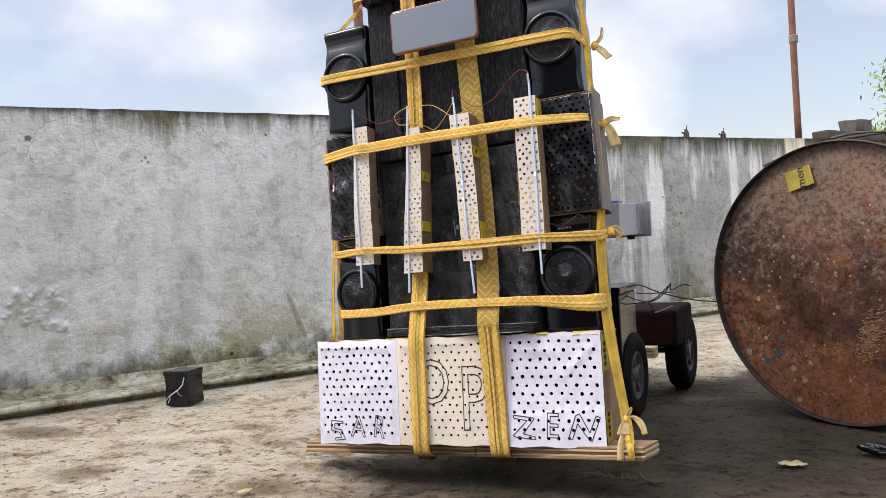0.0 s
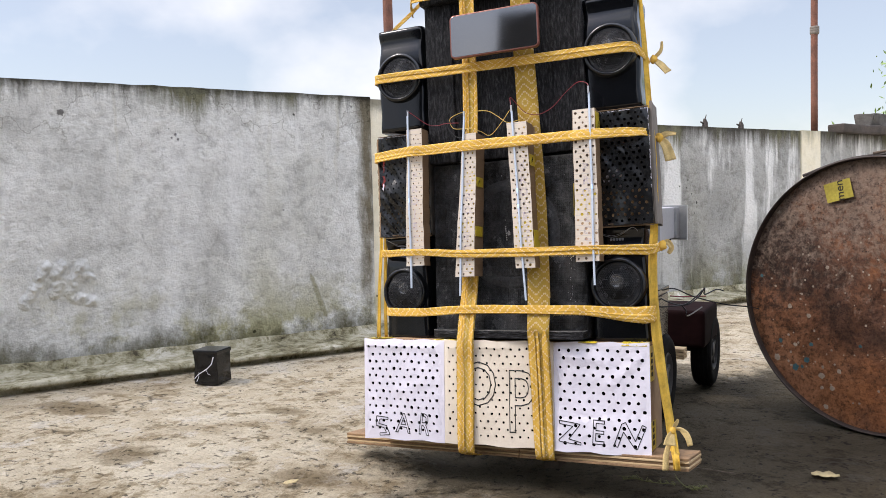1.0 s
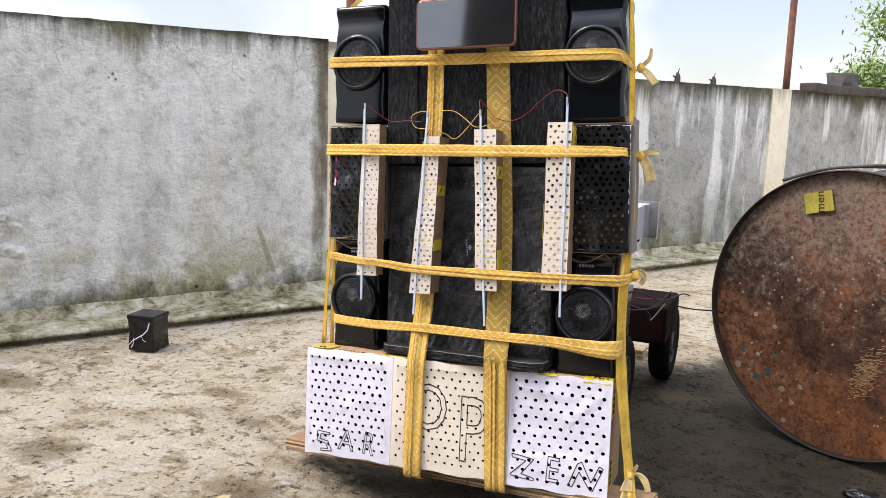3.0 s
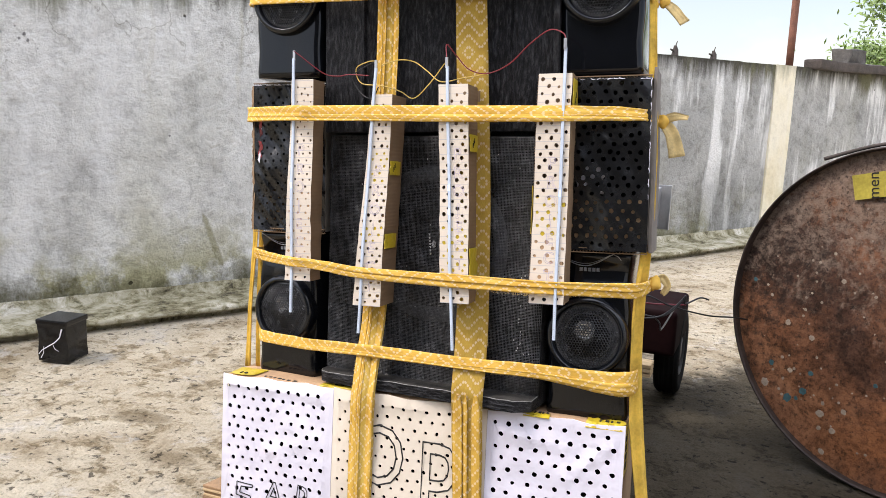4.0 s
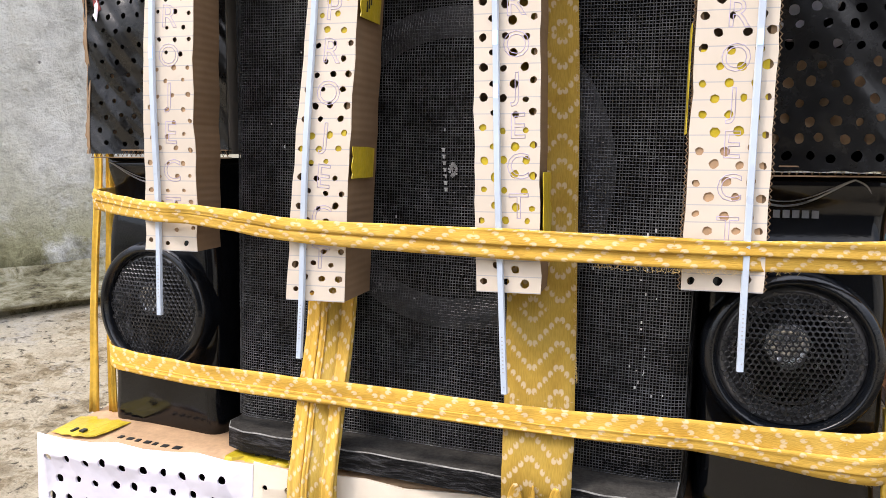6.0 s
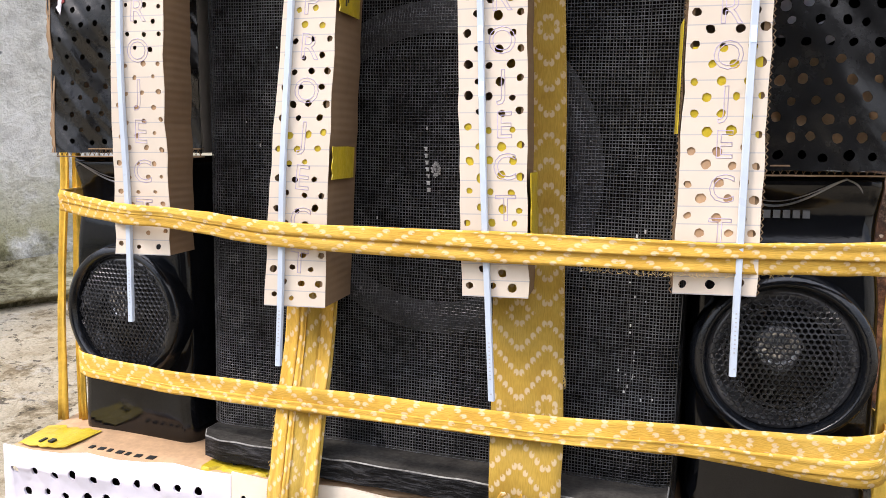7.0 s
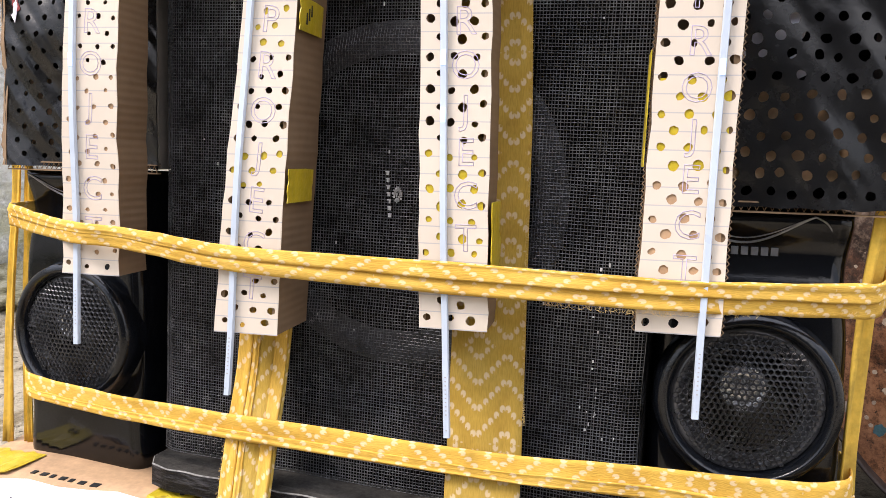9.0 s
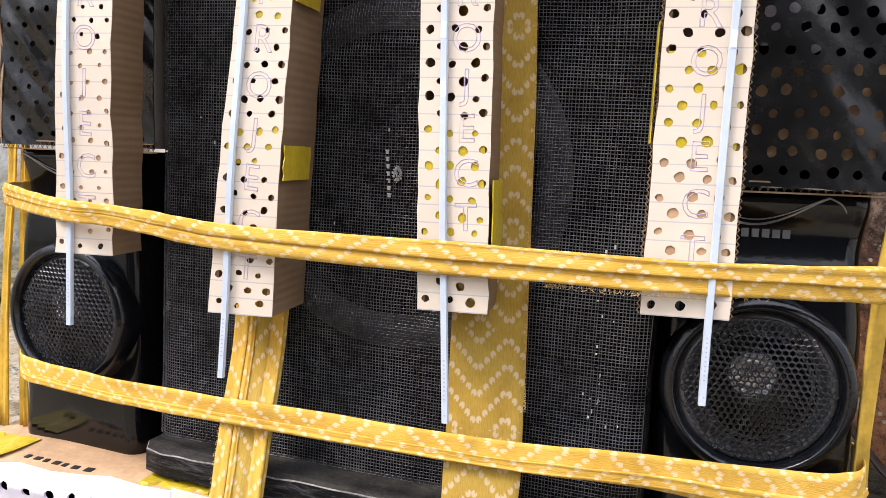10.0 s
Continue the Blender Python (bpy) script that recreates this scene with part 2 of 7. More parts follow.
def mat_wall(name, cols, drips=1.0, rough_amt=1.0, top_z=0.913, wet=0.0, corner=None, dirt=0.7, chips=(), blotches=(), wash_amt=0.6, cracks=0.0):
    """Old cement plaster: blotches, trowel flaws, black-green drips under the coping and damp at the foot."""
    m, nt, b, oc = blank(name, 0.92, 0, 0.2)
    sep = nt.nodes.new("ShaderNodeSeparateXYZ")
    nt.links.new(oc, sep.inputs[0])
    z = calc(nt, "ADD", sep.outputs["Z"], 0.913 - top_z)
    wv = warped(nt, oc, 4.0, 0.10)
    wf = warped(nt, oc, 30.0, 0.018)
    big = noise_tex(nt, wv, 3.4, 8, 0.68)
    mid = noise_tex(nt, wf, 10.0, 10, 0.74)
    trowel = noise_tex(nt, wf, 22.0, 7, 0.70, stretch=(1.0, 1, 1.05))
    grit = noise_tex(nt, oc, 70.0, 5, 0.70)
    fine = noise_tex(nt, oc, 260.0, 4, 0.75)
    c = ramp(nt, big, [(0.32, cols[0]), (0.44, cols[1]), (0.54, cols[2]), (0.66, cols[3])])
    c = mix(nt, 0.6 * dirt, c, ramp(nt, mid, [(0.30, (0.48, 0.47, 0.45)), (0.42, (0.80, 0.79, 0.78)), (0.50, (0.96, 0.96, 0.96)), (0.62, (1, 1, 1))]), "MULTIPLY")
    c = mix(nt, 0.6 * dirt, c, ramp(nt, trowel, [(0.36, (0.42, 0.41, 0.39)), (0.45, (0.80, 0.80, 0.79)), (0.51, (1, 1, 1))]), "MULTIPLY")
    c = mix(nt, 0.38 * dirt, c, ramp(nt, grit, [(0.32, (0.36, 0.35, 0.33)), (0.42, (0.90, 0.90, 0.89)), (0.55, (1, 1, 1))]), "MULTIPLY")
    c = mix(nt, 0.4 * dirt, c, ramp(nt, fine, [(0.3, (0.5, 0.5, 0.5)), (0.55, (1, 1, 1))]), "MULTIPLY")
    tint = noise_tex(nt, oc, 1.7, 4, 0.6, stretch=(1.8, 1, 0.6))
    c = mix(nt, ramp(nt, tint, [(0.54, (0, 0, 0)), (0.74, (0.35, 0.35, 0.35))]), c, mix(nt, 1.0, c, (0.84, 0.82, 0.66), "MULTIPLY"))
    wash = noise_tex(nt, oc, 3.0, 6, 0.62, stretch=(2.4, 1, 0.35))
    c = mix(nt, ramp(nt, wash, [(0.53 - 0.12 * (wash_amt - 0.6), (0, 0, 0)), (0.70 - 0.4 * (wash_amt - 0.6), (wash_amt,) * 3)]), c, cols[4])
    # small black pocks
    pock = calc(nt, "MULTIPLY", ramp(nt, voro(nt, wf, 26.0), [(0.12, (1, 1, 1)), (0.17, (0, 0, 0))]), ramp(nt, noise_tex(nt, oc, 3.1, 4), [(0.62, (0, 0, 0)), (0.65, (0.95, 0.95, 0.95))]))
    c = mix(nt, pock, c, (0.085, 0.082, 0.08))
    # grey blotches, and chips knocked out of the skin
    for s_, z_, r_, k_ in blotches:
        rr = calc(nt, "SQRT", calc(nt, "ADD", calc(nt, "POWER", calc(nt, "ABSOLUTE", calc(nt, "SUBTRACT", sep.outputs["X"], s_)), 2.0), calc(nt, "POWER", calc(nt, "ABSOLUTE", calc(nt, "SUBTRACT", sep.outputs["Z"], z_)), 2.0)))
        e_ = calc(nt, "ADD", calc(nt, "SUBTRACT", r_, rr), calc(nt, "MULTIPLY", calc(nt, "SUBTRACT", calc(nt, "ADD", mid, big), 1.0), 0.35))
        c = mix(nt, ramp(nt, e_, [(0.0, (0, 0, 0)), (0.12, (0.8, 0.8, 0.8))]), c, mix(nt, 1.0, c, (k_, k_, k_ * 0.98), "MULTIPLY"))
    for s_, z_, r_ in chips:
        rr = calc(nt, "SQRT", calc(nt, "ADD", calc(nt, "POWER", calc(nt, "ABSOLUTE", calc(nt, "SUBTRACT", sep.outputs["X"], s_)), 2.0), calc(nt, "POWER", calc(nt, "ABSOLUTE", calc(nt, "SUBTRACT", sep.outputs["Z"], z_)), 2.0)))
        e_ = calc(nt, "ADD", calc(nt, "SUBTRACT", r_, rr), calc(nt, "MULTIPLY", calc(nt, "SUBTRACT", grit, 0.5), r_ * 3.0))
        c = mix(nt, ramp(nt, e_, [(0.0, (0, 0, 0)), (0.0015, (0.85, 0.85, 0.85))]), c, (0.09, 0.085, 0.08))
    # drips from the top
    streak = noise_tex(nt, wf, 5.0, 7, 0.72, stretch=(6.0, 1, 0.35))
    group = noise_tex(nt, oc, 3.4, 5, 0.65, stretch=(1.5, 1, 0.1))
    drip = calc(nt, "ADD", calc(nt, "MULTIPLY", streak, 0.46), calc(nt, "MULTIPLY", group, 0.54))
    top = ramp(nt, z, [(0.66, (0, 0, 0)), (0.80, (0.16, 0.16, 0.16)), (0.89, (0.34, 0.34, 0.34)), (0.915, (0.42, 0.42, 0.42))])
    dm = calc(nt, "ADD", drip, calc(nt, "SUBTRACT", top, 0.20 - wet))
    c = mix(nt, ramp(nt, dm, [(0.55, (0, 0, 0)), (0.63, (0.45 * drips,) * 3), (0.72, (0.93 * drips,) * 3)]), c, mix(nt, ramp(nt, group, [(0.45, (0, 0, 0)), (0.6, (1, 1, 1))]), (0.060, 0.054, 0.042), (0.15, 0.145, 0.075)))
    edge = calc(nt, "ADD", calc(nt, "MULTIPLY", trowel, 0.09), z)
    c = mix(nt, ramp(nt, edge, [(0.935, (0, 0, 0)), (0.962, (0.85 * drips,) * 3)]), c, (0.055, 0.052, 0.038))
    # brown run-off lines, few and long
    run = calc(nt, "ADD", noise_tex(nt, wv, 3.0, 5, 0.6, stretch=(4.5, 1, 0.16)), calc(nt, "MULTIPLY", z, 0.05))
    c = mix(nt, ramp(nt, run, [(0.70, (0, 0, 0)), (0.78, (0.4, 0.4, 0.4))]), c, mix(nt, 1.0, c, (0.70, 0.66, 0.52), "MULTIPLY"))
    # rusty black run down beside the pier
    if corner is not None:
        off = calc(nt, "ABSOLUTE", calc(nt, "SUBTRACT", sep.outputs["X"], corner))
        run2 = calc(nt, "SUBTRACT", calc(nt, "MULTIPLY_ADD", noise_tex(nt, wf, 5.0, 6, 0.65, stretch=(2.2, 1, 0.6)), 0.16, calc(nt, "MULTIPLY", z, 0.03)), off)
        c = mix(nt, ramp(nt, run2, [(0.050, (0, 0, 0)), (0.068, (0.5, 0.5, 0.5)), (0.090, (0.92, 0.92, 0.92))]), c, mix(nt, 1.0, c, (0.20, 0.165, 0.10), "MULTIPLY"))
        # a slanting smear of algae
        du, dv = calc(nt, "SUBTRACT", sep.outputs["X"], 0.745), calc(nt, "SUBTRACT", sep.outputs["Z"], 0.185)
        al = calc(nt, "ADD", calc(nt, "MULTIPLY", du, 0.34), calc(nt, "MULTIPLY", dv, -0.94))
        ac = calc(nt, "ABSOLUTE", calc(nt, "ADD", calc(nt, "MULTIPLY", du, 0.94), calc(nt, "MULTIPLY", dv, 0.34)))
        e_ = calc(nt, "SUBTRACT", calc(nt, "MULTIPLY_ADD", noise_tex(nt, wf, 20.0, 6, 0.7), 0.02, 0.002), calc(nt, "ADD", ac, calc(nt, "MULTIPLY", calc(nt, "MAXIMUM", calc(nt, "SUBTRACT", calc(nt, "ABSOLUTE", al), 0.075), 0.0), 0.5)))
        c = mix(nt, ramp(nt, e_, [(0.0, (0, 0, 0)), (0.006, (0.6, 0.6, 0.6))]), c, (0.30, 0.27, 0.12))
    # damp and moss at the foot
    foot = calc(nt, "SUBTRACT", calc(nt, "MULTIPLY", noise_tex(nt, wf, 7.0, 9, 0.76, stretch=(1.4, 1, 0.8)), 0.35), z)
    c = mix(nt, ramp(nt, foot, [(0.055, (0, 0, 0)), (0.10, (0.55, 0.55, 0.55)), (0.15, (0.92, 0.92, 0.92))]), c, (0.10, 0.092, 0.045))
    moss = noise_tex(nt, wf, 3.0, 8, 0.74)
    c = mix(nt, calc(nt, "MULTIPLY", ramp(nt, moss, [(0.47, (0, 0, 0)), (0.58, (0.9, 0.9, 0.9))]), ramp(nt, z, [(0.10, (1, 1, 1)), (0.34, (0, 0, 0))])), c, mix(nt, 1.0, c, (0.50, 0.475, 0.27), "MULTIPLY"))
    # hair cracks with a dark rim under the coping
    near_top = calc(nt, "ADD", noise_tex(nt, oc, 3.0, 4), ramp(nt, z, [(0.62, (0, 0, 0)), (0.86, (0.24, 0.24, 0.24))]))
    crack = calc(nt, "MULTIPLY", ramp(nt, voro(nt, warped(nt, oc, 13.0, 0.16), 4.2, "DISTANCE_TO_EDGE"), [(0.0, (1, 1, 1)), (0.010, (0, 0, 0))]), calc(nt, "MULTIPLY", ramp(nt, near_top, [(0.58, (0, 0, 0)), (0.66, (0.9, 0.9, 0.9))]), ramp(nt, z, [(0.62, (0, 0, 0)), (0.70, (1, 1, 1))])))
    c = mix(nt, calc(nt, "MULTIPLY", crack, cracks), c, mix(nt, 1.0, c, (0.26, 0.235, 0.17), "MULTIPLY"))
    nt.links.new(c, b.inputs["Base Color"])
    h = calc(nt, "ADD", calc(nt, "MULTIPLY", trowel, 0.8), mid)
    h = calc(nt, "ADD", h, calc(nt, "SUBTRACT", calc(nt, "ADD", calc(nt, "MULTIPLY", grit, 0.4), calc(nt, "MULTIPLY", fine, 0.1)), calc(nt, "MULTIPLY", pock, 0.4)))
    bump(nt, b, h, 0.95 * rough_amt, 0.018)
    return m


def mat_rust():
    m, nt, b, oc = blank("rusty_steel", 0.6, 0.2, 0.4)
    sep = nt.nodes.new("ShaderNodeSeparateXYZ")
    nt.links.new(oc, sep.inputs[0])
    wv = warped(nt, oc, 6.0, 0.10)
    big = noise_tex(nt, wv, 3.6, 7, 0.66)
    mid = noise_tex(nt, wv, 26.0, 10, 0.80)
    spot = noise_tex(nt, oc, 78.0, 7, 0.76)
    fine = noise_tex(nt, oc, 170.0, 4, 0.7)
    c = ramp(nt, big, [(0.30, (0.085, 0.052, 0.038)), (0.43, (0.125, 0.062, 0.040)), (0.53, (0.26, 0.118, 0.062)), (0.62, (0.39, 0.18, 0.088)), (0.76, (0.33, 0.17, 0.10))])
    c = mix(nt, 0.9, c, ramp(nt, mid, [(0.30, (0.22, 0.19, 0.17)), (0.45, (0.78, 0.74, 0.70)), (0.6, (1, 1, 1))]), "MULTIPLY")
    # fresh orange rust towards one side, blackened scale towards the other
    side = calc(nt, "ADD", calc(nt, "MULTIPLY", sep.outputs["X"], 1.1), calc(nt, "MULTIPLY", calc(nt, "SUBTRACT", big, 0.5), 1.2))
    c = mix(nt, ramp(nt, side, [(-0.02, (0, 0, 0)), (0.16, (0.6, 0.6, 0.6)), (0.35, (0.75, 0.75, 0.75))]), c, mix(nt, 1.0, c, (1.30, 1.02, 0.68), "MULTIPLY"))
    scale = calc(nt, "ADD", calc(nt, "MULTIPLY", side, -0.5), calc(nt, "SUBTRACT", noise_tex(nt, oc, 60.0, 8, 0.8), 0.5))
    c = mix(nt, ramp(nt, scale, [(0.09, (0, 0, 0)), (0.17, (0.6, 0.6, 0.6)), (0.28, (0.8, 0.8, 0.8))]), c, (0.030, 0.020, 0.015))
    # chalky grey bloom, mostly over the upper part
    bloom = calc(nt, "ADD", noise_tex(nt, wv, 44.0, 9, 0.8), calc(nt, "MULTIPLY", sep.outputs["Z"], 0.80))
    c = mix(nt, ramp(nt, bloom, [(0.53, (0, 0, 0)), (0.66, (0.75, 0.75, 0.75))]), c, (0.33, 0.245, 0.185))
    c = mix(nt, ramp(nt, spot, [(0.35, (0.95, 0.95, 0.95)), (0.42, (0, 0, 0))]), c, (0.016, 0.010, 0.008))
    c = mix(nt, ramp(nt, spot, [(0.66, (0, 0, 0)), (0.74, (0.7, 0.7, 0.7))]), c, (0.42, 0.30, 0.20))
    grain = noise_tex(nt, oc, 95.0, 8, 0.85)
    c = mix(nt, 0.7, c, ramp(nt, grain, [(0.40, (0.10, 0.085, 0.08)), (0.47, (0.62, 0.58, 0.55)), (0.53, (1, 1, 1))]), "MULTIPLY")
    c = mix(nt, ramp(nt, grain, [(0.58, (0, 0, 0)), (0.68, (0.35, 0.35, 0.35))]), c, (0.40, 0.22, 0.12))
    c = mix(nt, 0.4, c, ramp(nt, fine, [(0.3, (0.4, 0.4, 0.4)), (0.6, (1, 1, 1))]), "MULTIPLY")
    nt.links.new(c, b.inputs["Base Color"])
    nt.links.new(ramp(nt, mid, [(0.35, (0.28, 0.28, 0.28)), (0.6, (0.62, 0.62, 0.62))]), b.inputs["Roughness"])
    bump(nt, b, calc(nt, "ADD", mid, calc(nt, "MULTIPLY", spot, 0.5)), 0.5, 0.005)
    return m


def mat_strap(name="printed_yellow_cotton", thin=0.0):
    """Yellow printed cotton, folded double, or thin (single, light shining through) with shade put in as an olive tint:
    U runs along the ribbon in metres, V across it in metres; rows of white drops in chevrons and diamonds.
    """
    m, nt, b, oc = blank(name, 0.85, 0, 0.2)
    uv = nt.nodes.new("ShaderNodeTexCoord").outputs["UV"]
    sep = nt.nodes.new("ShaderNodeSeparateXYZ")
    nt.links.new(uv, sep.inputs[0])
    u, v = sep.outputs["X"], sep.outputs["Y"]
    P, Q = 0.0138, 0.0031
    cell = calc(nt, "DIVIDE", v, Q)
    idx = calc(nt, "FLOOR", cell)
    side = calc(nt, "MULTIPLY_ADD", calc(nt, "LESS_THAN", calc(nt, "MODULO", calc(nt, "ADD", idx, 0.5), 10.0), 5.0), 2.0, -1.0)
    dv = calc(nt, "MULTIPLY", calc(nt, "MULTIPLY", calc(nt, "SUBTRACT", calc(nt, "FRACT", cell), 0.5), Q), side)
    half = calc(nt, "MULTIPLY", calc(nt, "PINGPONG", calc(nt, "ADD", idx, 0.5), 5.0), Q * 1.12)
    uu = calc(nt, "PINGPONG", calc(nt, "ADD", u, 0.5), 0.0525)
    ph = calc(nt, "DIVIDE", calc(nt, "ADD", uu, half), P)
    du = calc(nt, "MULTIPLY", calc(nt, "SUBTRACT", calc(nt, "FRACT", ph), 0.5), P)
    def dist2(x0, y0, rx, ry):
        qx = calc(nt, "DIVIDE", calc(nt, "SUBTRACT", dv, x0), rx)
        qy = calc(nt, "DIVIDE", calc(nt, "SUBTRACT", du, y0), ry)
        return calc(nt, "ADD", calc(nt, "MULTIPLY", qx, qx), calc(nt, "MULTIPLY", qy, qy))
    d1 = dist2(0.0, 0.0, 0.00175, 0.00225)
    bite = dist2(-0.00065, -0.0012, 0.00065, 0.0010)
    worn = noise_tex(nt, oc, 420, 3)
    mask = calc(nt, "MULTIPLY", ramp(nt, calc(nt, "ADD", d1, calc(nt, "MULTIPLY", calc(nt, "SUBTRACT", worn, 0.5), 0.9)), [(0.45, (1, 1, 1)), (1.35, (0, 0, 0))]), ramp(nt, bite, [(0.4, (0.1, 0.1, 0.1)), (1.3, (1, 1, 1))]))
    n = noise_tex(nt, oc, 30, 5)
    weave = noise_tex(nt, uv, 900, 2, 0.5, stretch=(0.25, 1.8, 1))
    base = ramp(nt, n, [(0.3, (0.58, 0.325, 0.050)), (0.5, (0.73, 0.435, 0.075)), (0.72, (0.81, 0.515, 0.115))])
    # olive tint: shade on the upright straps put into the cloth colour
    if thin:
        base = mix(nt, 1.0, base, (0.88, 0.97, 1.05), "MULTIPLY")
    base = mix(nt, 0.35, base, ramp(nt, weave, [(0.3, (0.55, 0.52, 0.45)), (0.6, (1, 1, 1))]), "MULTIPLY")
    col = mix(nt, calc(nt, "MULTIPLY", mask, 0.56 if thin > 0.3 else 0.46), base, (0.90, 0.79, 0.60))
    nt.links.new(col, b.inputs["Base Color"])
    if thin:
        tr = nt.nodes.new("ShaderNodeBsdfTranslucent")
        nt.links.new(col, tr.inputs["Color"])
        ms = nt.nodes.new("ShaderNodeMixShader")
        ms.inputs["Fac"].default_value = thin
        nt.links.new(b.outputs["BSDF"], ms.inputs[1])
        nt.links.new(tr.outputs["BSDF"], ms.inputs[2])
        nt.links.new(ms.outputs["Shader"], nt.nodes["Material Output"].inputs["Surface"])
    bump(nt, b, weave, 0.35, 0.0007)
    return m


def mat_lined_paper(name, col):
    m, nt, b, oc = blank(name, 0.75, 0, 0.3)
    sep = nt.nodes.new("ShaderNodeSeparateXYZ")
    nt.links.new(oc, sep.inputs[0])
    line = calc(nt, "LESS_THAN", calc(nt, "FRACT", calc(nt, "DIVIDE", sep.outputs["Z"], 0.0088)), 0.065)
    n = noise_tex(nt, oc, 14, 4)
    c = ramp(nt, n, [(0.3, tuple(x * 0.9 for x in col)), (0.7, col)])
    c = mix(nt, calc(nt, "MULTIPLY", line, 0.5), c, (0.30, 0.32, 0.40))
    nt.links.new(c, b.inputs["Base Color"])
    bump(nt, b, noise_tex(nt, oc, 26, 3), 0.25, 0.004)
    return m


def mat_ply():
    m, nt, b, oc = blank("plywood", 0.7, 0, 0.3)
    g = noise_tex(nt, oc, 9, 6, 0.6, stretch=(1, 8, 30))
    f = noise_tex(nt, oc, 60, 4, 0.6, stretch=(1, 6, 12))
    c = ramp(nt, g, [(0.3, (0.42, 0.28, 0.14)), (0.55, (0.60, 0.44, 0.25)), (0.75, (0.68, 0.54, 0.35))])
    nt.links.new(mix(nt, 0.5, c, ramp(nt, f, [(0.3, (0.5, 0.5, 0.5)), (0.6, (1, 1, 1))]), "MULTIPLY"), b.inputs["Base Color"])
    bump(nt, b, f, 0.3, 0.002)
    return m


def mat_rough_black(name="black_painted_wood", grain=(5, 2, 0.45), wear=1.0):
    """Black-painted timber with a rough, furrowed grain."""
    m, nt, b, oc = blank(name, 0.42, 0, 0.20)
    wv = warped(nt, oc, 16.0, 0.012)
    g = noise_tex(nt, wv, 20, 8, 0.68, stretch=grain)
    f = noise_tex(nt, wv, 110, 6, 0.72, stretch=tuple(0.4 + 0.5 * q for q in grain))
    d = noise_tex(nt, wv, 60, 8, 0.78, stretch=(1.4, 1, 0.7))
    c = ramp(nt, f, [(0.38, (0.003, 0.003, 0.0032)), (0.50, (0.013, 0.013, 0.0145)), (0.61, (0.046 * wear, 0.046 * wear, 0.049 * wear)), (0.76, (0.085 * wear, 0.085 * wear, 0.09 * wear))])
    c = mix(nt, ramp(nt, d, [(0.61, (0, 0, 0)), (0.69, (0.6, 0.6, 0.6))]), c, (0.11 * wear,) * 3)
    nt.links.new(c, b.inputs["Base Color"])
    bump(nt, b, calc(nt, "ADD", g, calc(nt, "MULTIPLY", f, 0.8)), 1.0, 0.011)
    return m


def mat_film(name, crease, size, grey, gloss, folds):
    """Black polythene, creased, with a soft shine and long slanting folds."""
    m, nt, b, oc = blank(name, 0.3, 0, 0.5)
    b.inputs["Base Color"].default_value = (grey, grey, grey * 1.06, 1)
    rot = nt.nodes.new("ShaderNodeMapping")
    rot.inputs["Rotation"].default_value = (0, radians(38), 0)
    nt.links.new(oc, rot.inputs["Vector"])
    n = noise_tex(nt, rot.outputs["Vector"], size, 2, 0.45, stretch=(1.8, 1.0, 0.5))
    w = noise_tex(nt, warped(nt, rot.outputs["Vector"], 9.0, 0.03), size * 1.5, 2, 0.4, stretch=(2.4, 1.0, 0.35))
    s = noise_tex(nt, oc, 130, 5, 0.7)
    nt.links.new(ramp(nt, noise_tex(nt, oc, 40, 6, 0.7), [(0.35, (gloss, gloss, gloss)), (0.65, (gloss * 2.6,) * 3)]), b.inputs["Roughness"])
    h = calc(nt, "ADD", n, calc(nt, "MULTIPLY", w, folds))
    bump(nt, b, calc(nt, "ADD", h, calc(nt, "MULTIPLY", s, 0.012)), crease, 0.02)
    return m


M_FLOOR = mat_floor()
PLASTER = [(0.62, 0.615, 0.58), (0.80, 0.795, 0.75), (0.91, 0.905, 0.86), (0.94, 0.935, 0.895), (0.94, 0.935, 0.90)]
CHIPS = ((-0.089, 0.817, 0.011), (0.255, 0.757, 0.0065), (0.243, 0.745, 0.005), (0.264, 0.741, 0.005), (0.235, 0.775, 0.0035), (0.285, 0.722, 0.003), (0.62, 0.50, 0.004), (0.415, 0.862, 0.004), (-0.03, 0.70, 0.003))
M_WALL = mat_wall("old_cement_plaster", PLASTER, cracks=0.65, corner=0.955, dirt=0.72, chips=CHIPS, blotches=((0.0, 0.58, 0.10, 0.62), (-0.13, 0.66, 0.04, 0.7), (0.33, 0.80, 0.05, 0.78), (-0.10, 0.86, 0.05, 0.72)))
M_WALL2 = mat_wall("streaked_cement_plaster", [tuple(0.62 * q for q in c) for c in PLASTER[:4]] + [PLASTER[4]], top_z=0.860, wet=0.085, dirt=0.85, wash_amt=0.9, blotches=((2.6, 0.18, 0.28, 0.55), (3.2, 0.16, 0.26, 0.55), (2.9, 0.45, 0.16, 0.72), (3.1, 0.66, 0.10, 0.8), (2.4, 0.5, 0.15, 0.75)))
M_CREAM = mat_wall("cream_limewash", [(0.80, 0.70, 0.48), (0.88, 0.80, 0.60), (0.90, 0.83, 0.65), (0.91, 0.85, 0.69), (0.91, 0.86, 0.74)], 0.6, 0.4, top_z=0.88, dirt=0.25)
M_KERB = mat_kerb()
M_RUST = mat_rust()
M_RUSTDARK = simple("dark_rust", (0.035, 0.022, 0.016), 0.6, 0.2, 0.5, 30, 0.5, 90)
M_FADED = simple("faded_straw_cotton", (0.62, 0.46, 0.20), 0.9, 0, 0.25, 60, 0.3, 300)
M_STRAP = mat_strap()
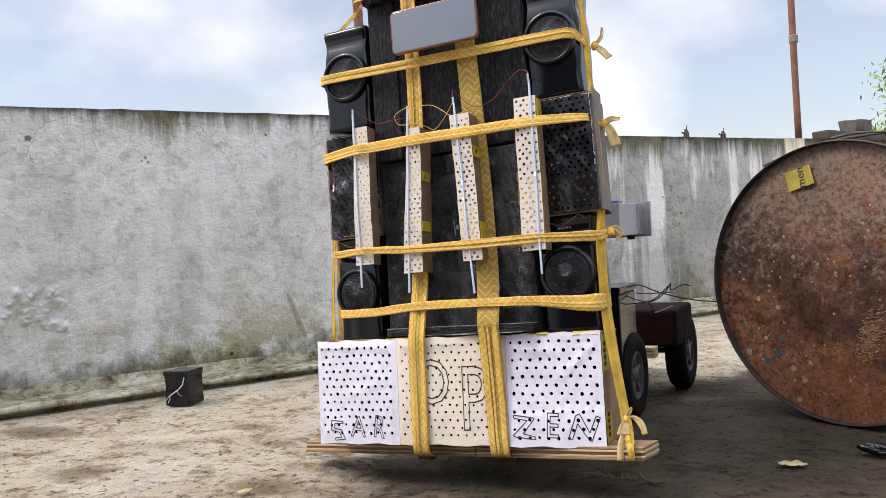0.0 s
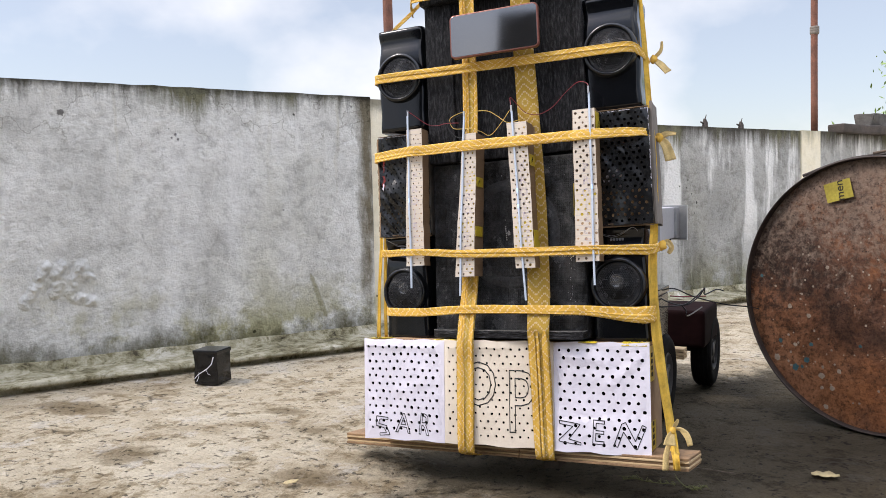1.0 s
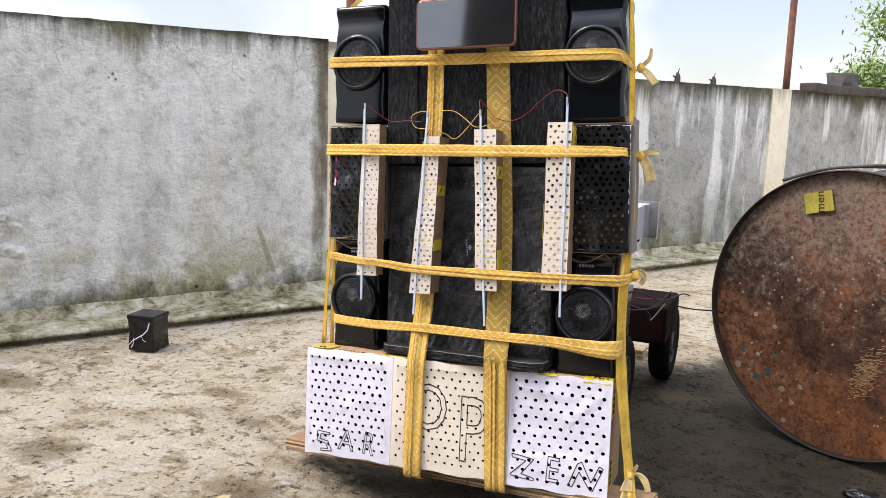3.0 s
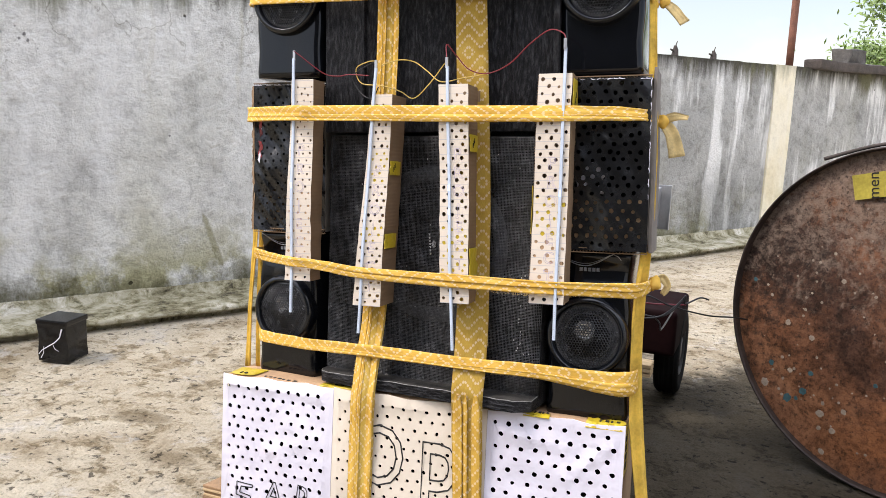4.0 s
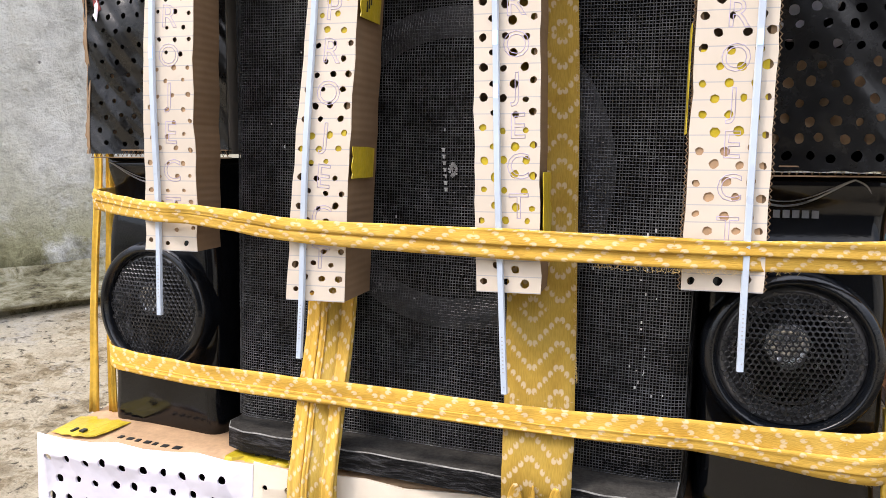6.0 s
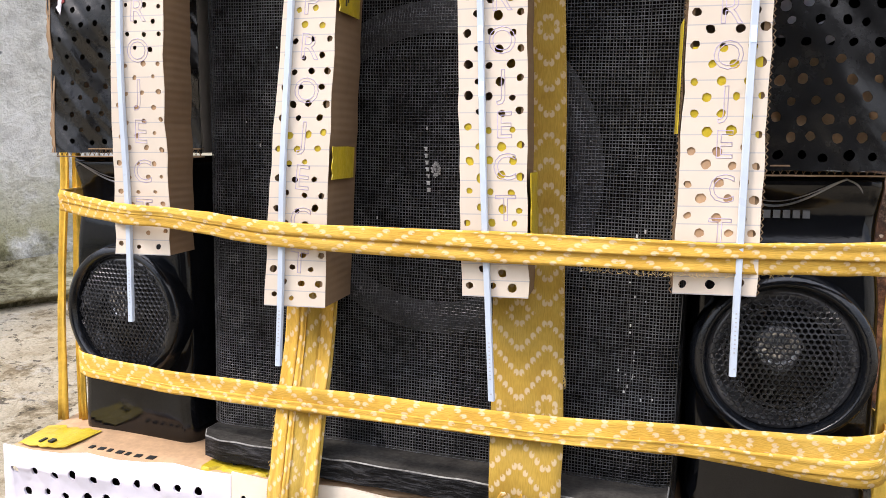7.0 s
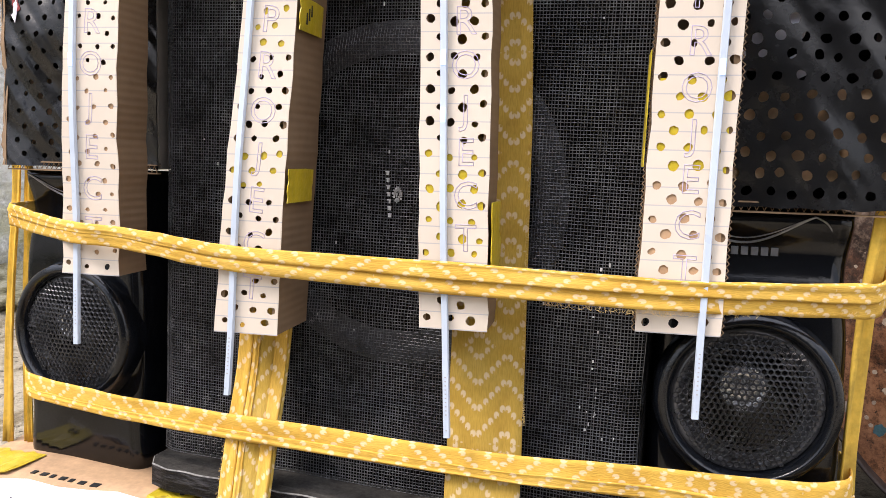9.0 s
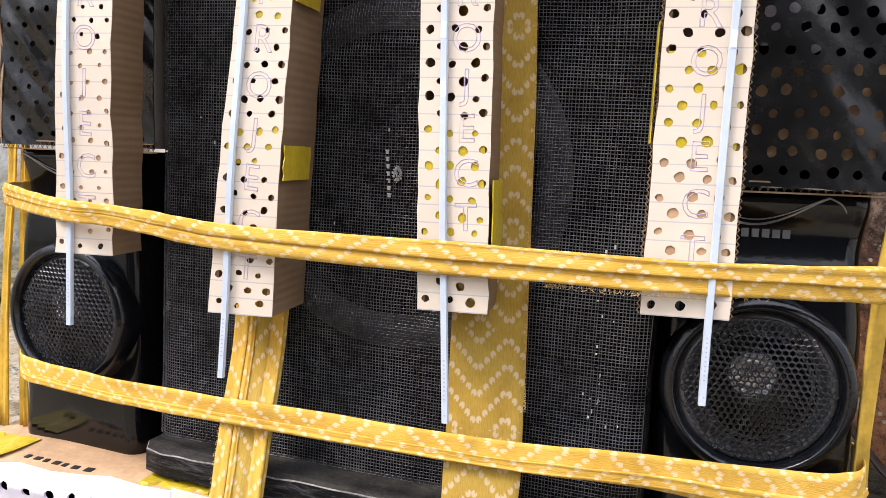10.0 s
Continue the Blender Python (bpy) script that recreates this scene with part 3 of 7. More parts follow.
M_STRAP_SHADED = mat_strap("thin_shaded_yellow_cotton", 0.40)
M_STRAP_PLEAT = mat_strap("pleated_printed_yellow_cotton", 0.18)
M_PLY = mat_ply()
M_PLY2 = simple("plywood_dark_ply", (0.27, 0.165, 0.085), 0.75, 0, 0.3, 30, 0.3, 120)
M_SUB = mat_rough_black()
M_RAIL = mat_rough_black("charred_black_rail", (0.35, 2, 7), 1.8)
M_WORN = simple("worn_rail_edge", (0.22, 0.215, 0.20), 0.6, 0, 0.9, 45, 0.4, 150, spec=0.4)
M_DUSTY = simple("dusty_black_wood", (0.045, 0.042, 0.037), 0.85, 0, 0.5, 60, 0.5, 160, spec=0.2)
M_FILM = mat_film("black_polythene", 1.0, 11.0, 0.005, 0.15, 0.75)
M_FILM2 = mat_film("tight_black_polythene", 0.6, 12.0, 0.006, 0.13, 0.10)
M_GLOSS = simple("glossy_black_plastic", (0.003, 0.0036, 0.005), 0.10, 0, 0.3, 20, 0.03, 300, spec=0.42)
M_SATIN = simple("satin_black_plastic", (0.004, 0.005, 0.007), 0.13, 0, 0.3, 40, 0.1, 500, spec=0.5)
M_GRILLE = simple("black_steel_grille", (0.040, 0.041, 0.044), 0.28, 0.7, 0.25, 60)
# paler steel on the grille's hole rims: sky glints put into the colour
M_RIM_GLINT = simple("glinting_hole_rims", (0.30, 0.30, 0.31), 0.25, 0.9, 0.3, 90)
M_CONE = simple("speaker_cone", (0.10, 0.10, 0.105), 0.16, 0, 0.3, 50, spec=1.0)
M_CAP = simple("dust_cap_foil", (0.9, 0.89, 0.87), 0.2, 0.8, 0.3, 90)
M_WIREMESH = simple("black_grille_wire", (0.068, 0.070, 0.074), 0.24, 0.0, 0.7, 28, spec=0.7)
M_DARKRING = simple("dark_rubber_surround", (0.024, 0.025, 0.028), 0.45, 0, 0.2, 40, spec=0.4)
M_FLAP = simple("pale_brown_cardboard", (0.46, 0.29, 0.16), 0.8, 0, 0.2, 40)
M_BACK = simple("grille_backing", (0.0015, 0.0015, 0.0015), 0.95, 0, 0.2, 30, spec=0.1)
M_PAPER = simple("white_paper", (0.73, 0.70, 0.775), 0.7, 0, 0.04, 6, 0.5, 15, dist=0.013)
M_CREAMPAPER = mat_lined_paper("cream_ruled_paper", (0.73, 0.635, 0.52))
M_CREAMPLAIN = simple("plain_cream_paper", (0.75, 0.66, 0.535), 0.75, 0, 0.05, 8, 0.4, 18, dist=0.008)


def mat_fluted():
    """Cardboard whose flutes show through as faint ridges."""
    m, nt, b, oc = blank("fluted_cardboard", 0.8, 0, 0.3)
    sep = nt.nodes.new("ShaderNodeSeparateXYZ")
    nt.links.new(oc, sep.inputs[0])
    zz = calc(nt, "ADD", sep.outputs["Z"], calc(nt, "MULTIPLY", noise_tex(nt, oc, 30, 3), 0.002))
    ridge = calc(nt, "SINE", calc(nt, "MULTIPLY", zz, 2 * math.pi / 0.0045))
    n = noise_tex(nt, oc, 16, 6, 0.65)
    c = ramp(nt, n, [(0.3, (0.18, 0.115, 0.064)), (0.7, (0.26, 0.17, 0.098))])
    c = mix(nt, 0.10, c, ramp(nt, calc(nt, "MULTIPLY_ADD", ridge, 0.5, 0.5), [(0.1, (0.72, 0.70, 0.66)), (0.6, (1, 1, 1))]), "MULTIPLY")
    nt.links.new(c, b.inputs["Base Color"])
    bump(nt, b, calc(nt, "ADD", ridge, calc(nt, "MULTIPLY", noise_tex(nt, oc, 120, 4), 0.5)), 0.15, 0.0006)
    return m


M_FLUTE = mat_fluted()
M_CORD = simple("plain_yellow_cotton", (0.70, 0.44, 0.06), 0.85, 0, 0.25, 30, 0.4, 400, dist=0.001)
M_CARD = simple("brown_cardboard", (0.27, 0.175, 0.097), 0.8, 0, 0.18, 10, 0.15, 40)
M_GREYCARD = simple("weathered_cardboard", (0.20, 0.172, 0.145), 0.8, 0, 0.2, 14, 0.2, 40)
M_TAPE = simple("yellow_tape", (0.54, 0.40, 0.025), 0.32, 0, 0.2, 30, 0.5, 70, dist=0.004)
M_TRIM = simple("dull_silver_trim", (0.30, 0.30, 0.31), 0.3, 0.7, 0.2, 40)
M_THREAD = simple("loose_yellow_thread", (0.72, 0.52, 0.20), 0.9, 0, 0.2, 40)
M_INK = simple("black_ink", (0.012, 0.012, 0.012), 0.6, 0, 0.2, 50)
M_PENCIL = simple("violet_ballpoint", (0.50, 0.43, 0.57), 0.7, 0, 0.2, 50)
M_LED = simple("milky_led_strip", (0.56, 0.64, 0.74), 0.3, 0, 0.08, 16)
M_LIT = simple("lit_diode", (0.4, 0.6, 0.95), 0.3)
M_LIT.node_tree.nodes["Principled BSDF"].inputs["Emission Color"].default_value = (0.35, 0.6, 1.0, 1)
M_LIT.node_tree.nodes["Principled BSDF"].inputs["Emission Strength"].default_value = 0.8
M_STEEL = simple("bright_tin", (0.55, 0.56, 0.57), 0.35, 0.8, 0.1, 40)
M_GREY = simple("grey_painted_metal", (0.42, 0.42, 0.43), 0.5, 0, 0.1, 20)
M_RED = simple("maroon_paint", (0.010, 0.0035, 0.0035), 0.8, 0, 0.3, 14, 0.2, 60, spec=0.05)
M_RUBBER = simple("dusty_rubber", (0.008, 0.0076, 0.007), 0.85, 0, 0.4, 30, 0.3, 150, spec=0.12)
M_RIM = simple("grey_wheel_rim", (0.07, 0.07, 0.07), 0.5, 0.2, 0.3, 30)
M_POLE = simple("rusty_pole", (0.20, 0.085, 0.055), 0.7, 0.1, 0.3, 25, 0.3, 80)
M_GLASS = simple("dark_phone_glass", (0.004, 0.004, 0.005), 0.06, 0, 0.1, 5, spec=1.0)
M_GLASS.node_tree.nodes["Principled BSDF"].inputs["IOR"].default_value = 2.0
M_DARKWALL = simple("dark_painted_plaster", (0.05, 0.048, 0.045), 0.8, 0, 0.3, 4, 0.3, 40)
M_COPPER = simple("copper_phone_case", (0.22, 0.085, 0.065), 0.32, 0.5, 0.15, 40)
M_SPECK = simple("worn_white_print", (0.45, 0.45, 0.44), 0.8, 0, 0.4, 60)
M_WIRE_R = simple("red_wire", (0.20, 0.012, 0.02), 0.4)
M_WIRE_K = simple("black_wire", (0.012, 0.012, 0.012), 0.4)
M_WIRE_Y = simple("yellow_wire", (0.62, 0.42, 0.10), 0.4)
M_STONE = simple("rubble_brick", (0.10, 0.092, 0.082), 0.9, 0, 0.35, 20, 0.5, 60)
M_DARKWOOD = simple("weathered_timber", (0.075, 0.06, 0.05), 0.8, 0, 0.4, 20, 0.4, 60)
M_LEAF = simple("green_leaf", (0.20, 0.29, 0.075), 0.55, 0, 0.35, 3)
M_DRY = simple("dry_leaf", (0.44, 0.35, 0.18), 0.7, 0, 0.25, 30, 0.3, 80)
M_BARK = simple("bark", (0.12, 0.09, 0.065), 0.9, 0, 0.3, 20, 0.5, 50)
M_PINK = simple("red_print", (0.22, 0.022, 0.018), 0.3, 0, 0.5, 120, 0.3, 200)

# ---- helpers for building ----
T = pose(0, 0, 0.0787, -5.0, -3.6, 0) @ pose(0, 0, 0, 0, 0, 4.0)      # the leaning stack's own frame: x along its front, y to its back, z up


def mesh_of(name, bm, mat, smooth=False):
    me = bpy.data.meshes.new(name)
    bm.to_mesh(me)
    bm.free()
    for m in mat if isinstance(mat, (list, tuple)) else [mat]:
        me.materials.append(m)
    if smooth:
        for p in me.polygons:
            p.use_smooth = True
    return me


def part(name, bm, mat, parent, label="", smooth=False, at=None):
    """Links a bmesh as one mesh object under a thing or a part."""
    ob = new(name, mesh_of(name, bm, mat, smooth))
    ob.parent = parent
    if at is not None:
        ob.matrix_basis = at
    if label:
        tagged(ob, label)
    return ob


def thing(name, m, label, category, group="", kind=""):
    ob = new(name)
    ob.empty_display_size = 0.05
    ob.matrix_basis = m
    return tagged(ob, label, category, group, kind)


def solo(name, bm, mat, m, label, category, group="", kind="", smooth=False):
    ob = new(name, mesh_of(name, bm, mat, smooth))
    ob.matrix_basis = m
    return tagged(ob, label, category, group, kind)


def add_box(bm, x0, x1, y0, y1, z0, z1, bev=0.0, seg=2, mat=0):
    r = bmesh.ops.create_cube(bm, size=1)
    vs = r["verts"]
    for v in vs:
        v.co = Vector((x0 + (v.co.x + 0.5) * (x1 - x0), y0 + (v.co.y + 0.5) * (y1 - y0), z0 + (v.co.z + 0.5) * (z1 - z0)))
    fs = set(f for v in vs for f in v.link_faces)
    for f in fs:
        f.material_index = mat
    if bev:
        es = list(set(e for v in vs for e in v.link_edges))
        bmesh.ops.bevel(bm, geom=es, offset=bev, segments=seg, affect="EDGES", profile=0.7)
    return bm


def box_bm(*a, **k):
    return add_box(bmesh.new(), *a, **k)


def wobble(bm, amount, scale, seed=0.0, axes=(1, 1, 1)):
    for v in bm.verts:
        n = noise.noise_vector(v.co * scale + Vector((seed, seed * 1.7, seed * 0.3)))
        v.co += Vector((n.x * axes[0], n.y * axes[1], n.z * axes[2])) * amount


def lathe(bm, prof, n=48, axis="y", centre=(0, 0, 0), mat=0):
    """Turns a profile of (radius, along) about an axis through centre."""
    rings = []
    for r, a in prof:
        ring = []
        for i in range(n):
            t = 2 * math.pi * i / n
            c, s = r * math.cos(t), r * math.sin(t)
            p = {"y": (c, a, s), "x": (a, c, s), "z": (c, s, a)}[axis]
            ring.append(bm.verts.new(Vector(p) + Vector(centre)))
        rings.append(ring)
    for p, q in zip(rings, rings[1:]):
        for i in range(n):
            f = bm.faces.new((p[i], p[(i + 1) % n], q[(i + 1) % n], q[i]))
            f.material_index = mat
    return rings


def fix(bm):
    bmesh.ops.recalc_face_normals(bm, faces=bm.faces[:])
    return bm


def smooth_path(pts, n=6):
    """A Catmull-Rom line through the points."""
    pts = [Vector(p) for p in pts]
    out = []
    for i in range(len(pts) - 1):
        p0, p1, p2, p3 = pts[max(i - 1, 0)], pts[i], pts[i + 1], pts[min(i + 2, len(pts) - 1)]
        for k in range(n):
            t = k / n
            out.append(0.5 * (2 * p1 + (p2 - p0) * t + (2 * p0 - 5 * p1 + 4 * p2 - p3) * t * t + (3 * p1 - p0 - 3 * p2 + p3) * t ** 3))
    out.append(pts[-1])
    return out


def tube(bm, pts, r, n=8, taper=None):
    """A round bar along the points."""
    pts = [Vector(p) for p in pts]
    prev, up = None, Vector((0.13, 0.21, 0.97))
    for i, p in enumerate(pts):
        d = (pts[min(i + 1, len(pts) - 1)] - pts[max(i - 1, 0)]).normalized()
        a = d.cross(up)
        a = a.normalized() if a.length > 0.05 else d.cross(Vector((1, 0, 0))).normalized()
        b = d.cross(a)
        rr = r if taper is None else r + (taper - r) * i / (len(pts) - 1)
        ring = [bm.verts.new(p + (a * math.cos(2 * math.pi * k / n) + b * math.sin(2 * math.pi * k / n)) * rr) for k in range(n)]
        if prev:
            for k in range(n):
                bm.faces.new((prev[k], prev[(k + 1) % n], ring[(k + 1) % n], ring[k]))
        else:
            bm.faces.new(ring[::-1])
        prev = ring
    bm.faces.new(prev)
    return bm


def ribbon(pts, widths, normals, folds=3, fold_depth=0.0012, thick=0.0009, cloth=1.0, seed=1, waver=0.0008, steps=5, u0=0.0):
    """A strip of cloth along the points: pleated lengthwise, with real thickness. UV in metres along and across."""
    R = random.Random(seed)
    line = smooth_path(pts, steps)
    k = len(line)

    def along(vals, i):
        f = i / (k - 1) * (len(vals) - 1)
        a = min(int(f), len(vals) - 2)
        w = f - a
        return vals[a] * (1 - w) + vals[a + 1] * w
    nv = [Vector(n).normalized() for n in normals]
    bm = bmesh.new()
    uvl = bm.loops.layers.uv.new("UVMap")
    cols = max(6, folds * 4)
    phase = [R.uniform(0, 6.28) for _ in range(3)]
    amp = [R.uniform(0.5, 1.0) for _ in range(3)]
    rows, length = [], u0
    for i, p in enumerate(line):
        if i:
            length += (p - line[i - 1]).length
        d = (line[min(i + 1, k - 1)] - line[max(i - 1, 0)]).normalized()
        n = along(nv, i)
        n = (n - d * n.dot(d)).normalized()
        side = n.cross(d).normalized()
        w = along(widths, i)
        row = []
        for j in range(cols + 1):
            v = j / cols
            off = 0.0
            for q in range(3):
                off += amp[q] * math.sin(v * folds * (q + 1) * 3.1 + phase[q] + length * (9 + 13 * q)) / (q + 1)
            off *= fold_depth * 0.6
            e = noise.noise(Vector((length * 60, seed * 3.1, 0 if j < cols / 2 else 9))) * waver * abs(2 * v - 1)
            row.append((p + side * ((v - 0.5) * w + e) + n * off, n, length, v * w * cloth))
        rows.append(row)
    front = [[bm.verts.new(c[0] + c[1] * thick * 0.5) for c in r] for r in rows]
    back = [[bm.verts.new(c[0] - c[1] * thick * 0.5) for c in r] for r in rows]

    def face(vs, cs):
        f = bm.faces.new(vs)
        f.smooth = True
        for lp, c in zip(f.loops, cs):
            lp[uvl].uv = (c[2], c[3])
    for i in range(k - 1):
        for j in range(cols):
            cs = (rows[i][j], rows[i][j + 1], rows[i + 1][j + 1], rows[i + 1][j])
            face((front[i][j], front[i][j + 1], front[i + 1][j + 1], front[i + 1][j]), cs)
            face((back[i + 1][j], back[i + 1][j + 1], back[i][j + 1], back[i][j]), (cs[3], cs[2], cs[1], cs[0]))
        for j, flip in ((0, 0), (cols, 1)):
            vs = [front[i][j], front[i + 1][j], back[i + 1][j], back[i][j]]
            cs = [rows[i][j], rows[i + 1][j], rows[i + 1][j], rows[i][j]]
            face(vs[::-1] if flip else vs, cs[::-1] if flip else cs)
    for i in (0, k - 1):
        for j in range(cols):
            face((front[i][j], front[i][j + 1], back[i][j + 1], back[i][j]), (rows[i][j], rows[i][j + 1], rows[i][j + 1], rows[i][j]))
    return fix(bm)


def frays(pts, normal, n, seed, size=0.0045, spread=0.0012, r=0.00008):
    """Loose threads along a torn edge."""
    R = random.Random(seed)
    line = smooth_path(pts, 12)
    bm = bmesh.new()
    nrm = Vector(normal)
    for _ in range(int(n * 1.5)):
        i = R.randrange(len(line) - 1)
        p = line[i].lerp(line[i + 1], R.random())
        d = (line[i + 1] - line[i]).normalized()
        out = d.cross(nrm).normalized()
        l = 0.42 * size * R.uniform(0.3, 1.3)
        mid = p + out * l * 0.5 + d * R.uniform(-1, 1) * l * 0.4 + nrm * R.uniform(-0.2, 1) * spread
        end = p + out * l * R.uniform(0.6, 1) + d * R.uniform(-1, 1) * l * 0.9 + nrm * R.uniform(-0.5, 1) * spread
        tube(bm, [p, mid, end], r, 3)
    return bm


def blob(cx, cz, r, R, n=12, uneven=0.09):
    """The outline of a hole punched or burnt by hand."""
    a0, sq, turn = R.uniform(0, 6.28), R.uniform(0.82, 1.0), R.uniform(0, 3.1)
    out = []
    for i in range(n):
        t = a0 + 2 * math.pi * i / n
        q = r * (1 + R.uniform(-uneven, uneven))
        x, z = q * math.cos(t), q * sq * math.sin(t)
        out.append((cx + x * math.cos(turn) - z * math.sin(turn), cz + x * math.sin(turn) + z * math.cos(turn)))
    return out


def holed_sheet(outline, holes, place, thick):
    """A sheet with true holes: outline and holes in (x, z), place(x, z, depth) gives the point."""
    bm = bmesh.new()
    es, loops = [], []
    for loop in [outline] + holes:
        vs = [bm.verts.new((x, 0, z)) for x, z in loop]
        loops.append(vs)
        es += [bm.edges.new((vs[i], vs[(i + 1) % len(vs)])) for i in range(len(vs))]
    bmesh.ops.triangle_fill(bm, use_beauty=True, use_dissolve=False, edges=es, normal=(0, -1, 0))
    front = bm.faces[:]
    twin = {}
    for v in bm.verts[:]:
        twin[v] = bm.verts.new((v.co.x, thick, v.co.z))
    for f in front:
        bm.faces.new([twin[v] for v in reversed(f.verts)])
    for f in bm.faces:
        f.smooth = True
    for vs in loops:
        near, far = [bm.verts.new(v.co) for v in vs], [bm.verts.new(twin[v].co) for v in vs]
        for i in range(len(vs)):
            j = (i + 1) % len(vs)
            bm.faces.new((near[i], near[j], far[j], far[i]))
    for v in bm.verts:
        v.co = Vector(place(v.co.x, v.co.z, v.co.y))
    return fix(bm)


def grid_dots(x0, x1, z0, z1, dx, dz, R, jitter=0.12, stagger=True):
    out, row, z = [], 0, z1
    while z >= z0:
        x = x0 + (dx / 2 if stagger and row % 2 else 0)
        while x <= x1:
            out.append((x + R.uniform(-jitter, jitter) * dx, z + R.uniform(-jitter, jitter) * dz))
            x += dx
        z -= dz
        row += 1
    return out


def letters(text, size, stroke, outline=True):
    """Text in the built-in font, drawn as strokes round the letters, as a mesh in the x-z plane."""
    cu = bpy.data.curves.new("letters", "FONT")
    cu.body, cu.size = text, size
    cu.align_x, cu.align_y = "CENTER", "CENTER"
    cu.resolution_u = 3
    if outline:
        cu.fill_mode, cu.bevel_depth, cu.bevel_resolution = "NONE", stroke, 0
    else:
        cu.extrude = stroke
    ob = new("letters", cu)
    bpy.context.view_layer.update()
    me = bpy.data.meshes.new_from_object(ob.evaluated_get(bpy.context.evaluated_depsgraph_get()))
    bm = bmesh.new()
    bm.from_mesh(me)
    bpy.data.objects.remove(ob)
    bpy.data.curves.remove(cu)
    bpy.data.meshes.remove(me)
    bmesh.ops.rotate(bm, verts=bm.verts[:], cent=(0, 0, 0), matrix=Matrix.Rotation(math.pi / 2, 3, "X"))
    return bm


def moved(bm, x=0, y=0, z=0, sx=1.0, sz=1.0, turn=0.0):
    m = Matrix.Translation((x, y, z)) @ Matrix.Rotation(radians(turn), 4, "Y") @ Matrix.Diagonal((sx, 1, sz, 1))
    bmesh.ops.transform(bm, matrix=m, verts=bm.verts[:])
    return bm


# ---- the terrace ----
bm = bmesh.new()
edges = [-300, -40, -8, -4] + [-3 + 0.15 * i for i in range(41)] + [4, 8, 40, 300]
grid = [[bm.verts.new((x, y + 1.0, 0)) for x in edges] for y in edges]
for r0, r1 in zip(grid, grid[1:]):
    for i in range(len(edges) - 1):
        bm.faces.new((r0[i], r0[i + 1], r1[i + 1], r1[i]))
for v in bm.verts:
    if abs(v.co.x) < 4 and abs(v.co.y) < 5:
        v.co.z = -0.004 + 0.003 * noise.noise(v.co * 1.7)
solo("ground", fix(bm), M_FLOOR, Matrix(), "worn pale concrete terrace floor with dark stains, pits and painted-in shade", "ground", kind="structure", smooth=True)

# the parapet: s runs along it, its face looks to the terrace
WALL = Matrix.Translation((-1.562, 0.4625, 0)) @ Matrix.Rotation(math.atan2(0.855, 0.518), 4, "Z")


def wall_piece(name, s0, s1, top, mat, label, face=0.0, seed=0.0, n=None):
    """A length of wall with a slightly uneven face and coping; its face lies at y = face, its back at 0.13."""
    bm = bmesh.new()
    ns = n or max(2, int((s1 - s0) / 0.06))
    nz = 14
    fr = [[bm.verts.new((s0 + (s1 - s0) * i / ns, face + 0.004 * noise.noise(Vector((s0 + (s1 - s0) * i / ns, seed, top * j / nz)) * 3), -0.05 + (top + 0.05) * j / nz + (0.004 * noise.noise(Vector((i * 0.9, seed, 3))) if j == nz else 0))) for i in range(ns + 1)] for j in range(nz + 1)]
    bk = [[bm.verts.new((v.co.x, 0.13, v.co.z)) for v in r] for r in fr]
    for j in range(nz):
        for i in range(ns):
            bm.faces.new((fr[j][i], fr[j][i + 1], fr[j + 1][i + 1], fr[j + 1][i]))
            bm.faces.new((bk[j + 1][i], bk[j + 1][i + 1], bk[j][i + 1], bk[j][i]))
    for i in range(ns):
        bm.faces.new((fr[nz][i], fr[nz][i + 1], bk[nz][i + 1], bk[nz][i]))
    for j in range(nz):
        for i in (0, ns):
            bm.faces.new((fr[j][i], fr[j + 1][i], bk[j + 1][i], bk[j][i]))
    return solo(name, fix(bm), mat, WALL, label, "wall", kind="structure", smooth=False)


wall_piece("wall_1", -5.0, 0.975, 0.913, M_WALL, "grey stained cement parapet wall with green drips below its top", 0.0, 1.0)
wall_piece("pilaster_1", 0.976, 1.17, 0.906, M_CREAM, "cream limewashed parapet pier", 0.006, 2.0)
wall_piece("wall_2", 1.171, 3.575, 0.855, M_WALL2, "lower grey cement parapet wall with dark drips", 0.004, 3.0)
wall_piece("pilaster_2", 3.576, 3.742, 0.857, M_CREAM, "cream limewashed parapet pier", -0.004, 4.0)
wall_piece("wall_3", 3.743, 14.0, 0.857, M_WALL2, "grey cement parapet wall streaked with dark drips", 0.003, 5.0)

# sloping mortar fillet along the wall's foot
bm = bmesh.new()
prof = [(0.0, 0.058), (-0.012, 0.034), (-0.03, 0.030), (-0.09, 0.029), (-0.168, 0.028), (-0.188, 0.024), (-0.186, 0.014), (-0.160, 0.009), (-0.155, -0.02)]
rows = []
for i in range(240):
    s = -3.0 + 0.05 * i
    rows.append([bm.verts.new((s, y + (0.012 * noise.noise(Vector((s * 5, j, 0))) if j > 1 else 0), z + 0.004 * noise.noise(Vector((s * 9, j * 3, 5))))) for j, (y, z) in enumerate(prof)])
for a, b in zip(rows, rows[1:]):
    for j in range(len(prof) - 1):
        bm.faces.new((a[j], a[j + 1], b[j + 1], b[j]))
solo("kerb", fix(bm), M_KERB, WALL, "rough mossy mortar strip along the foot of the parapet", "kerb", kind="structure", smooth=True)

# plain walls that close the terrace where it is not looked at
def plain_wall(name, x0, x1, y0, y1, top, label):
    solo(name, box_bm(x0, x1, y0, y1, -0.05, top, bev=0.006), M_WALL, Matrix(), label, "wall", kind="structure")


